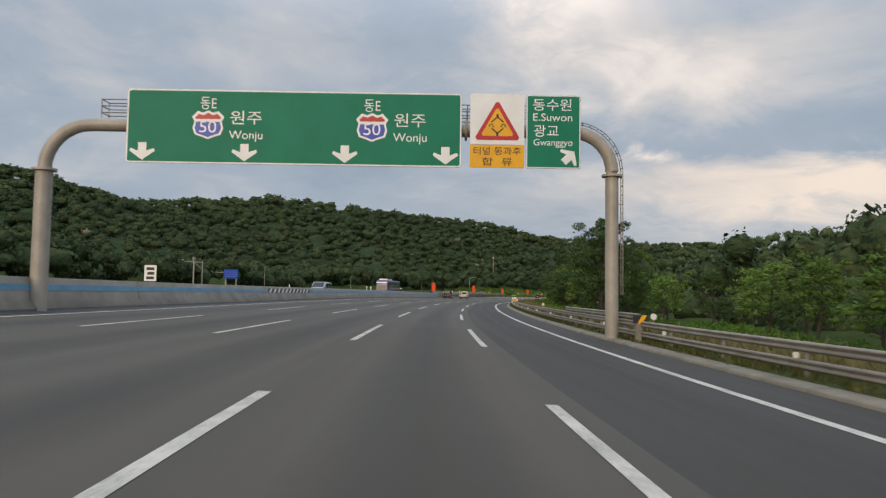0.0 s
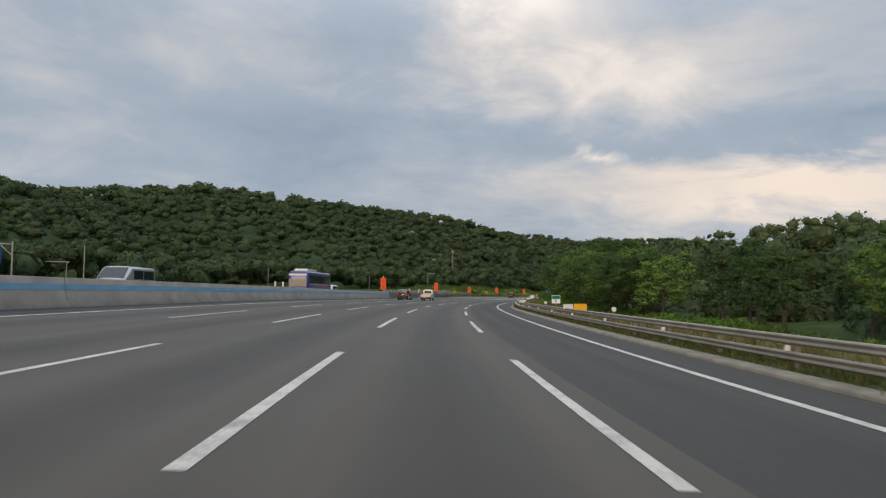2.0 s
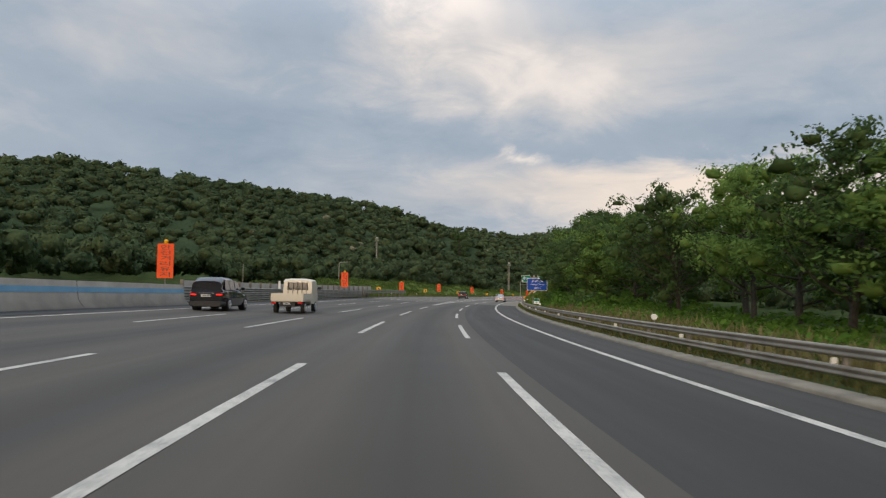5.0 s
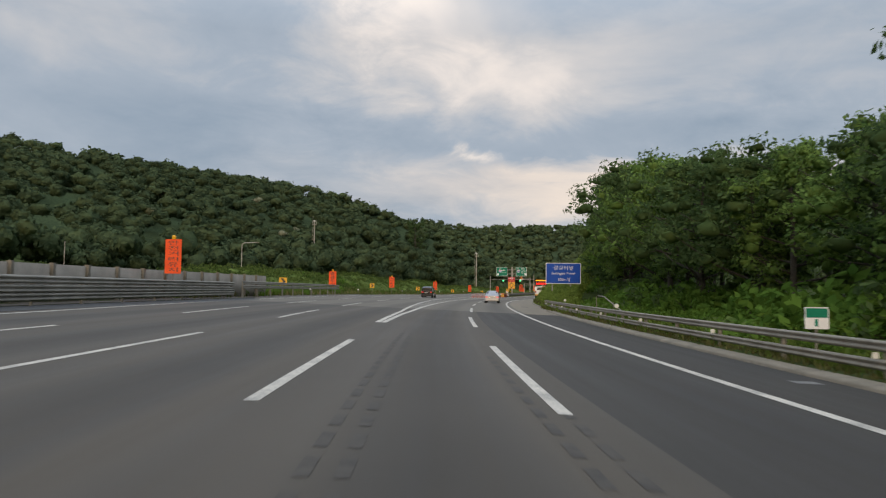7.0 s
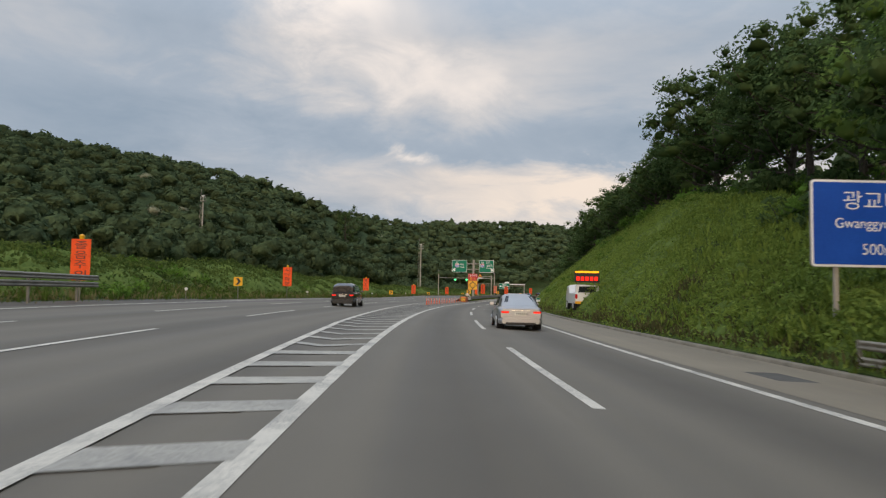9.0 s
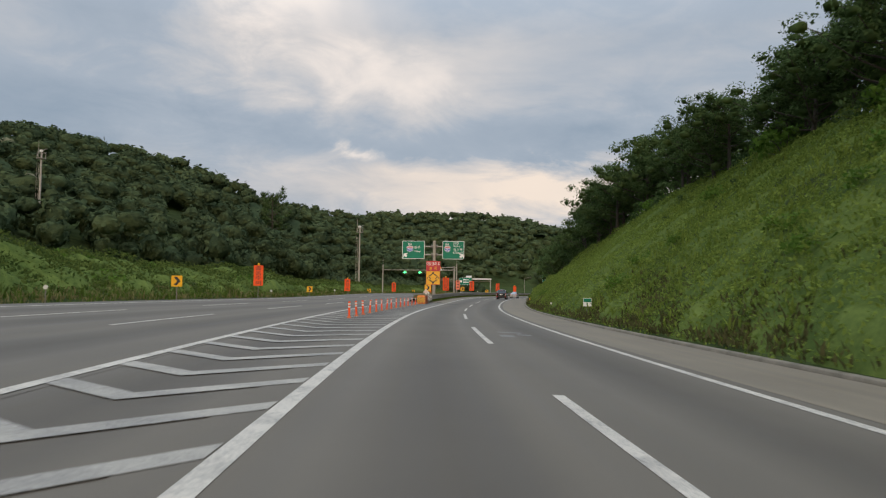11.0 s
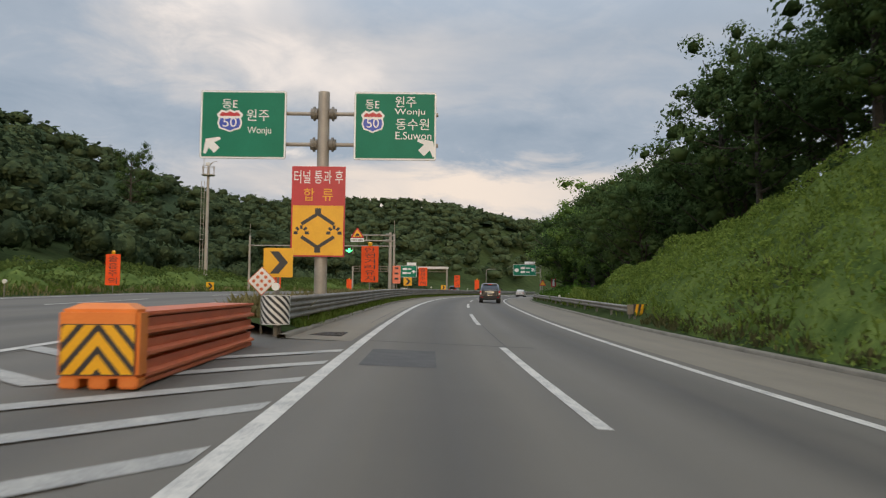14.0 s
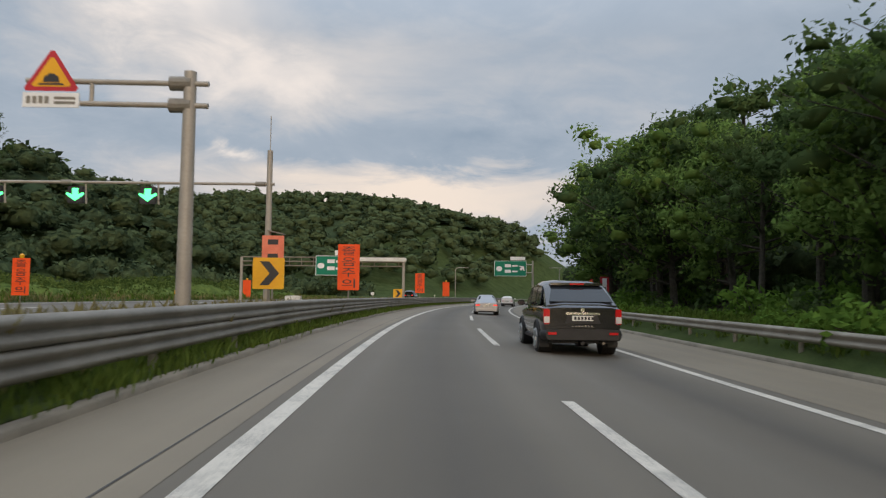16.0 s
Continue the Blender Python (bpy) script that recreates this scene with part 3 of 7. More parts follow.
skid_marks()
stripes("joint_seal", [(396, 620, -3.83, 0.022), (388.6, 399, 0.1, 0.03)], PATCH, "thin dark sealed joint beside the edge line", h=0.009)
stripes("repair_patch", [(383.1, 386.3, -2.25, 1.3), (388.35, 388.5, -1.2, 3.9), (262.0, 266.0, 5.0, 0.8)], PATCH, "square darker repair patches in the pavement", h=0.004)
stripes("worn_marking", [(191.5, 191.9, 4.35, 0.35), (204.0, 204.4, 5.0, 0.5), (198.6, 198.9, 4.9, 0.4), (321.5, 322.6, 0.9, 0.5), (322.9, 323.5, 1.6, 0.5), (324.2, 324.8, 1.2, 0.9)], GHOST_WHITE, "almost worn-off white lettering on the lane", h=0.005)


def drain():
    g = thing("drain_grate", stand(390.1, -4.45, 0.006), "dark rectangular drain grate in the shoulder", "drain grate")
    part("frame", a_box(-0.48, 0.48, -0.75, 0.75, -0.1, 0.0), TYRE_MARK, g)
    for k in range(14):
        part("bar", a_box(-0.44, 0.44, -0.7 + 0.1 * k, -0.66 + 0.1 * k, 0.0, 0.008), BLACK_PAINT, g)


drain()
# ============ walls, kerbs and rails ============
def swept(name, profile, s0, s1, mat, label, category, step=4.0, closed=True, shift=None, kind="structure"):
    return tagged(new(name, sweep(name, profile, s0, s1, step, mat, closed, shift=shift)), label, category, kind=kind)


def median():
    end = 178.0
    wall = thing("median_wall", Matrix(), "weathered concrete median wall with a blue band", "barrier", kind="structure")
    body = [(-16.05, -0.3), (-15.75, 0.0), (-15.72, 0.12), (-15.98, 0.42), (-16.10, 1.22), (-16.34, 1.22), (-16.46, 0.42), (-16.72, 0.12), (-16.7, -0.3)]
    for k in range(int((end + 110) / 12)):
        s0 = -110 + 12 * k
        part("wall_panel", sweep("wall_panel", body, s0 + 0.02, s0 + 11.98, 4.0, CONCRETE, True), None, wall)
        part("band", sweep("band", [(-16.018, 0.74), (-16.052, 0.97)], s0 + 0.02, s0 + 11.98, 4.0, BLUE_PAINT), None, wall, "light blue painted band")
    part("dark_band", sweep("dark_band", [(-16.008, 0.70), (-16.055, 1.06)], 58.0, 73.0, 3.0, BLACK_SIGN), None, wall, "black band under the hazard stripes")
    for k in range(11):
        s0 = 58.2 + k * 1.3
        a = spots([s0, s0 + 0.6, s0 + 1.2, s0 + 0.6], [-16.0, -16.0, -16.044, -16.044], [0.71, 0.71, 1.05, 1.05])
        part("hazard_stripe", fast_mesh("hazard_stripe", a, np.array([[0, 1, 2, 3]]), WHITE_PAINT), None, wall, "white hazard stripe")
    return wall


median()
swept("gutter", [(-15.74, 0.10), (-15.70, 0.012), (-15.05, 0.012)], -110, 244, BLACK_PAINT, "dark gutter strip along the foot of the median wall", "gutter", closed=False)


def w_beam(d, h, side, size=1.0):
    """Cross-section of a corrugated steel beam, side: +1 faces right."""
    shape = [(0.0, 0.155), (0.05, 0.13), (0.08, 0.10), (0.08, 0.06), (0.02, 0.02), (0.02, -0.02), (0.08, -0.06), (0.08, -0.10), (0.05, -0.13), (0.0, -0.155)]
    front = [(d + side * x * size, h + z * size) for x, z in shape]
    return front + [(x - side * 0.012, z) for x, z in reversed(front)]


def guardrail(name, s0, s1, d, heights, side, label, gap=4.0, mat=None, shift=None, reflectors=0.0, post_top=0.9, piece=4.0, size=1.0):
    mat = mat or STEEL
    rail = thing(name, Matrix(), label, "guardrail", kind="structure")
    for h in heights:
        profile = w_beam(d, h, side, size)
        s = s0
        while s < s1 - 0.5:
            e = min(s + 20.0, s1)
            part("beam", sweep("beam", profile, s, e + 0.1, (e + 0.1 - s) / max(1, round((e - s) / piece)), mat, True, shift=shift), None, rail)
            s = e
    post = finish(tube(bmesh.new(), [(0, 0, -0.6), (0, 0, post_top)], 0.065, 8), "post", mat, True)
    cap = finish(box(bmesh.new(), -0.06, 0.06, -0.02, 0.02, -0.06, 0.06, 0.015), "reflector", REFLECTOR)
    for k in range(int((s1 - s0) / gap) + 1):
        s = s0 + 0.3 + gap * k
        more = shift(s) if shift else 0.0
        part("post", post, None, rail, at=stand(s, d + more - side * 0.09, 0))
        if reflectors and k % 2 == 0:
            part("reflector", cap, None, rail, "pale round delineator", at=stand(s, d + more + side * 0.12, reflectors))
    return rail


def verge_shift(s):
    """The paved edge swings out beside the last stretch of rail."""
    return float(np.interp(s, [130, 215, 240, 264], [0.0, 0.95, 1.05, 1.4]))


RIGHT_RAIL = guardrail("guardrail_right", -100, 264, 5.6, (0.70, 0.36), -1, "double-beam galvanised guardrail with pale reflectors", reflectors=0.53, post_top=0.80, shift=verge_shift, size=0.66)
swept("verge_strip", [(5.28, 0.09), (5.6, 0.11), (6.8, 0.06), (9.0, -0.5)], -100, 262, SOIL, "grassy strip under the guardrail", "verge", closed=False, shift=verge_shift)
guardrail("guardrail_gantry", 23.4, 38.4, 5.58, (0.95,), -1, "raised third guardrail beam before the gantry post", gap=2.0, post_top=1.04, size=0.66)
guardrail("guardrail_median", 174, 244, -16.3, (1.0, 0.66, 0.34), 1, "triple-beam dull steel guardrail on the outer edge", mat=DULL_STEEL, gap=4.0, post_top=1.12, shift=main_shift)
guardrail("guardrail_left", 246, 284, -16.2, (1.15, 0.82), 1, "double-beam dull steel guardrail before the bank", mat=DULL_STEEL, gap=4.0, post_top=1.25, shift=main_shift, size=0.8)
guardrail("guardrail_gore", 388.6, 600, -5.35, (0.80, 0.51), 1, "double-beam dull steel guardrail beside weeds", mat=DULL_STEEL, gap=4.0, post_top=0.9)
guardrail("guardrail_far_right", 404.6, 600, 7.2, (0.72,), -1, "single-beam galvanised guardrail under trees", gap=4.0, post_top=0.86, size=1.1)
swept("kerb_right", [(4.8, -0.2), (4.8, 0.05), (4.88, 0.09), (5.26, 0.11), (5.3, 0.09), (5.3, -0.2)], -100, 250, PALE_CONCRETE, "sandy low concrete kerb", "kerb", shift=verge_shift)
swept("kerb_far_right", [(6.62, -0.2), (6.62, 0.08), (6.68, 0.11), (6.86, 0.11), (6.92, 0.08), (6.92, -0.2)], 258, 620, PALE_CONCRETE, "low concrete kerb of the shoulder", "kerb")
swept("kerb_gore", [(-5.08, -0.2), (-5.08, 0.07), (-5.12, 0.09), (-5.24, 0.09), (-5.28, 0.07), (-5.28, -0.3)], 388, 620, PALE_CONCRETE, "low concrete kerb with weeds behind it", "kerb")
swept("gore_bed", [(-5.30, 0.08), (-6.2, 0.30), (-7.6, 0.32), (-8.3, 0.0)], 389, 620, SOIL, "weedy strip of soil between carriageways", "verge", closed=False)
# ============ far woods ============
def soft_normals(me, normals):
    """Leaves shade with the leaf mass that they belong to."""
    me.polygons.foreach_set("use_smooth", np.ones(len(me.polygons), bool))
    me.normals_split_custom_set_from_vertices(normals.tolist())


def crown_shape(rng, fineness, sprays, leaf):
    """A crown as a mass of rounded lobes, open underneath, with loose sprays over it; unit radius."""
    bm = bmesh.new()
    bmesh.ops.create_icosphere(bm, subdivisions=fineness, radius=1.0)
    bm.verts.index_update()
    ways = np.array([v.co[:] for v in bm.verts])
    tris = np.array([[v.index for v in f.verts] for f in bm.faces])
    bm.free()
    reach = np.full(len(ways), 0.62)
    for k in range(15):
        u = 1.0 - 1.35 * (k + rng.uniform(0.2, 0.8)) / 15
        a = k * 2.4 + rng.uniform(-0.5, 0.5)
        r = math.sqrt(1 - u * u)
        c = np.array([r * math.cos(a), r * math.sin(a), u]) * rng.uniform(0.50, 0.74)
        size = rng.uniform(0.24, 0.38)
        along = ways @ c
        inside = along**2 - c @ c + size**2
        reach = np.maximum(reach, np.where((inside > 0) & (along > 0), along + np.sqrt(np.maximum(inside, 0)), 0))
    points = ways * (0.77 * reach * rng.uniform(0.80, 1.08, len(ways)))[:, None]
    tris = tris[points[tris][:, :, 2].max(1) > -0.5]
    face = np.cross(points[tris[:, 1]] - points[tris[:, 0]], points[tris[:, 2]] - points[tris[:, 0]])
    normals = np.zeros_like(points)
    for k in range(3):
        np.add.at(normals, tris[:, k], face)
    normals /= np.linalg.norm(normals, axis=1, keepdims=True) + 1e-9
    shown = tris[points[tris][:, :, 2].mean(1) > -0.4]
    pick = shown[rng.integers(0, len(shown), sprays)]
    share = rng.dirichlet((1, 1, 1), sprays)[:, :, None]
    c = (points[pick] * share).sum(1) * rng.uniform(1.06, 1.40, sprays)[:, None] + rng.normal(0, 0.05, (sprays, 3))
    soft = (normals[pick] * share).sum(1) + rng.normal(0, 0.22, (sprays, 3)) + np.array([0, 0, 0.25])
    soft /= np.linalg.norm(soft, axis=1, keepdims=True)
    face = soft + rng.normal(0, 0.42, (sprays, 3))
    e = np.cross(face, rng.normal(0, 1, (sprays, 3)))
    e /= np.linalg.norm(e, axis=1, keepdims=True)
    g = np.cross(face, e)
    g /= np.linalg.norm(g, axis=1, keepdims=True)
    w = (leaf * rng.uniform(0.6, 1.3, sprays))[:, None]
    quads = np.stack([c - w * e, c - w * g * 0.6, c + w * e * 1.05, c + w * g * 0.7], 1).reshape(-1, 3)
    base = len(points) + 4 * np.arange(sprays)[:, None]
    return (np.concatenate([points, quads]).astype(np.float32), np.concatenate([tris, base + [0, 1, 2], base + [0, 2, 3]]).astype(np.int32),
            np.concatenate([normals, np.repeat(soft, 4, 0)]).astype(np.float32))


def woods(name, places, sizes, mat, label, seed, fineness=2, sprays=62, leaf=0.21):
    """Many crowns joined into one mesh. places: (n, 3) crown centres; sizes: (n, 2) radius, half height."""
    rng = np.random.default_rng(seed)
    shapes = [crown_shape(rng, fineness, sprays, leaf) for _ in range(9)]
    all_points, all_faces, all_normals, base = [], [], [], 0
    which = rng.integers(0, len(shapes), len(places))
    turn = rng.uniform(0, 2 * np.pi, len(places))
    for k, (p, f, m) in enumerate(shapes):
        pick = np.where(which == k)[0]
        if not len(pick):
            continue
        c, s = np.cos(turn[pick])[:, None], np.sin(turn[pick])[:, None]
        x = (p[None, :, 0] * c - p[None, :, 1] * s) * sizes[pick, 0:1]
        y = (p[None, :, 0] * s + p[None, :, 1] * c) * sizes[pick, 0:1]
        z = p[None, :, 2] * sizes[pick, 1:2]
        q = np.stack([x, y, z], -1) + places[pick][:, None, :]
        all_points.append(q.reshape(-1, 3))
        all_normals.append(np.stack([m[None, :, 0] * c - m[None, :, 1] * s, m[None, :, 0] * s + m[None, :, 1] * c, np.repeat(m[None, :, 2], len(pick), 0)], -1).reshape(-1, 3))
        all_faces.append((f[None] + (np.arange(len(pick)) * len(p))[:, None, None] + base).reshape(-1, 3))
        base += len(pick) * len(p)
    me = fast_mesh(name, np.concatenate(all_points), np.concatenate(all_faces), mat)
    soft_normals(me, np.concatenate(all_normals))
    return tagged(new(name, me), label, "woods", kind="stuff")


def canopy(mat):
    """The lower leaf canopy that closes the gaps between the crowns on the hills."""
    rng = np.random.default_rng(19)
    x, y = np.meshgrid(np.arange(-620, 640, 7.0), np.arange(150, 1000, 7.0), indexing="ij")
    x, y = x + rng.uniform(-2, 2, x.shape), y + rng.uniform(-2, 2, y.shape)
    h = hill(x, y)
    z = h * 0.97 + np.clip(h / 8 - 0.6, -3.0, 1.0) * 5.6 + rng.uniform(-1.1, 1.1, x.shape)
    # keep off the road and its banks
    road = np.min([np.hypot(x - a, y - b) for a, b in zip(LINE_X[300:1500:10], LINE_Y[300:1500:10])], axis=0)
    z = np.where(road < 90, -4.0, z)
    k = x.shape[1]
    i, j = np.meshgrid(np.arange(x.shape[0] - 1), np.arange(k - 1), indexing="ij")
    quads = np.stack([i * k + j, (i + 1) * k + j, (i + 1) * k + j + 1, i * k + j + 1], -1).reshape(-1, 4)
    flat = z.reshape(-1)
    quads = quads[(flat[quads] > 1.0).all(1)]
    me = fast_mesh("canopy", np.stack([x, y, z], -1).reshape(-1, 3), quads, mat)
    me.polygons.foreach_set("use_smooth", np.ones(len(me.polygons), bool))
    tagged(new("canopy", me), "lower leaf canopy of the wooded hills", "woods", kind="stuff")


def hill_woods():
    rng = np.random.default_rng(11)
    n = 90000
    s, d = rng.uniform(100, 1150, n), rng.uniform(-560, 330, n)
    p = spots(s, d, 0.0)
    h = hill(p[:, 0], p[:, 1])
    # trees cover the hills and the ground at their foot
    foot = np.where(d < 0, np.clip((-d - np.interp(s, [200, 300], [66, 46])) / 20, 0, 1), np.clip((d - 60) / 30, 0, 1))
    ahead = (s < 860) & (np.abs(d) < 120) & ((s > 712) | ((s > 560) & ((d > 12) | (d < -34))))
    foot = np.where(ahead, 1.0, foot)
    keep = (foot > rng.uniform(0, 1, n)) & ((h > 0.5) | ahead)
    # none on the slopes that face away from the road
    way = np.stack([90 - p[:, 0], 330 - p[:, 1]], -1)
    way = way / np.linalg.norm(way, axis=1, keepdims=True) * 30
    keep &= hill(p[:, 0] + way[:, 0], p[:, 1] + way[:, 1]) < h + 3.0
    keep &= rng.uniform(0, 1, n) < 0.21
    s, d = s[keep], d[keep]
    ground = land(s, d)
    seen = np.zeros(len(s), bool)
    for station in range(0, 440, 40):
        eye, way = spots(station, 0.0, 1.3), heading(station)
        to = spots(s, d, ground + 11.0) - eye
        bearing = np.abs(np.arctan2(to[:, 0], to[:, 1]) - way)
        free = bearing < 0.64
        for u in np.linspace(0.2, 0.95, 26):
            free &= hill(eye[0] + to[:, 0] * u, eye[1] + to[:, 1] * u) + 4.0 < eye[2] + to[:, 2] * u
        seen |= free
    p, s, d, ground = p[keep][seen], s[seen], d[seen], ground[seen]
    size = rng.uniform(3.0, 5.6, len(s)) * np.interp(np.hypot(p[:, 0] - 90, p[:, 1] - 330), [120, 300], [0.72, 1.0])
    tall = rng.uniform(7.6, 10.6, len(s))
    at = spots(s, d, ground + tall - size * 0.7)
    shape = np.stack([size * 1.12, size * rng.uniform(0.66, 0.92, len(s))], -1)
    near = np.hypot(at[:, 0] - 90, at[:, 1] - 330) < 300
    # chestnuts and acacias in bloom stand out pale
    bloom = rng.uniform(0, 1, len(s)) < 0.006
    canopy(FOREST_LEAF)
    woods("hill_woods", at[near & ~bloom], shape[near & ~bloom], FOREST_LEAF, "dense mixed green woods covering the hills", 5, 2, 104, 0.155)
    woods("ridge_woods", at[~near & ~bloom], shape[~near & ~bloom], FOREST_LEAF, "dense green woods on the far ridges", 6, 2, 36, 0.25)
    woods("blossoming_woods", at[bloom], shape[bloom] * 0.7, BLOSSOM_LEAF, "pale blossoming trees scattered in the woods", 7, 2, 70, 0.15)


hill_woods()
# ============ signs ============
def panel(name, parent, x0, x1, z0, z1, mat, rim=WHITE_SIGN, r=0.12, border=0.045, y=0.0, label=""):
    """A sign plate with a rim and a sheet of its own colour; faces -y."""
    plate_ = part(name, plate(rounded(x0, x1, z0, z1, r), 0.05, y), SIGN_BACK, parent, label)
    part("rim", plate(rounded(x0 + 0.01, x1 - 0.01, z0 + 0.01, z1 - 0.01, r), 0.006, y - 0.006), rim, plate_)
    e = border + 0.015
    part("sheet", plate(rounded(x0 + e, x1 - e, z0 + e, z1 - e, max(0.02, r - border)), 0.005, y - 0.0105), mat, plate_)
    return plate_


def shield(parent, x, z, w, h, y=-0.014):
    def outline(k):
        pts = [(0, 0.5), (0.16, 0.42), (0.32, 0.48), (0.5, 0.27), (0.42, 0.12), (0.47, -0.12), (0.40, -0.34), (0.18, -0.42), (0, -0.5)]
        pts = pts + [(-a, b) for a, b in reversed(pts[1:-1])]
        return [(x + a * w * k, z + b * h * k) for a, b in pts]
    base = part("route_shield", plate(outline(1.0), 0.004, y - 0.004), WHITE_SIGN, parent, "white-edged red and blue route shield")
    part("shield_field", plate([p for p in outline(0.86) if p[1] < z + 0.14 * h], 0.003, y - 0.008), SHIELD_BLUE, base)
    top = [(-0.36, 0.2), (0.36, 0.2), (0.40, 0.25), (0.28, 0.38), (0.15, 0.33), (0, 0.41), (-0.15, 0.33), (-0.28, 0.38), (-0.40, 0.25)]
    part("shield_top", plate([(x + a * w, z + b * h) for a, b in top], 0.003, y - 0.008), RED_SIGN, base)
    words("route_number", "50", x, z - 0.07 * h, 0.40 * h, WHITE_SIGN, base, 0.52 * w, y - 0.012)


def arrow(parent, x, z, size, degrees, y=-0.013, mat=None, name="arrow"):
    """A lane arrow; 0 degrees points down, more turn it counter-clockwise as seen."""
    shape = [(0, -0.5), (0.72, 0.02), (0.66, 0.18), (0.24, 0.02), (0.24, 0.5), (-0.24, 0.5), (-0.24, 0.02), (-0.66, 0.18), (-0.72, 0.02)]
    c, s = math.cos(radians(degrees)), math.sin(radians(degrees))
    part(name, plate([(x + size * (a * c - b * s), z + size * (a * s + b * c)) for a, b in shape], 0.004, y - 0.004), mat or WHITE_SIGN, parent)


def triangle_sign(parent, x, z, half, tall, y=-0.012, name="warning_triangle"):
    """z: of its base."""
    def tri(k, lift):
        mid = z + tall * 0.36
        pts = [(-half, z), (half, z), (0, z + tall)]
        out = []
        for i, p in enumerate(pts):
            for other in (pts[i - 1], pts[(i + 1) % 3]):
                q = (p[0] + (other[0] - p[0]) * 0.07, p[1] + (other[1] - p[1]) * 0.07)
                out.append((x + q[0] * k, mid + (q[1] - mid) * k))
        return plate(out, 0.004, y - lift)
    base = part(name, tri(1.0, 0.004), RED_SIGN, parent, "red-edged yellow warning triangle")
    part("triangle_field", tri(0.72, 0.008), YELLOW_SIGN, base)
    return base


def bars(parent, shapes, mat, name="symbol_bar", y=-0.022):
    for (x0, z0), (x1, z1), w in shapes:
        v = Vector((x1 - x0, z1 - z0))
        n = Vector((-v.y, v.x)).normalized() * w / 2
        part(name, plate([(x0 - n.x, z0 - n.y), (x1 - n.x, z1 - n.y), (x1 + n.x, z1 + n.y), (x0 + n.x, z0 + n.y)], 0.003, y - 0.003), mat, parent)


def merge_symbol(parent, x, z, w, h, mat, y):
    """Two roads that part round two tunnels and meet again."""
    t = w * 0.09
    for side in (-1, 1):
        bars(parent, [((x, z + 0.38 * h), (x + side * 0.42 * w, z + 0.14 * h), t), ((x, z - 0.38 * h), (x + side * 0.42 * w, z - 0.14 * h), t)], mat, y=y)
        cx = x + side * 0.42 * w
        for a in (0, 45, 90, 135, 180):
            c, s = math.cos(radians(a)), math.sin(radians(a))
            bars(parent, [((cx + 0.09 * w * c, z - 0.05 * h + 0.09 * w * s), (cx + 0.19 * w * c, z - 0.05 * h + 0.19 * w * s), t * 0.75)], mat, y=y)
        bars(parent, [((cx - 0.20 * w, z - 0.07 * h), (cx - 0.1 * w, z - 0.07 * h), t * 0.5), ((cx + 0.1 * w, z - 0.07 * h), (cx + 0.20 * w, z - 0.07 * h), t * 0.5)], mat, y=y)
    bars(parent, [((x, z + 0.33 * h), (x, z + 0.50 * h), t * 1.7), ((x, z - 0.50 * h), (x, z - 0.33 * h), t * 1.7)], mat, y=y)


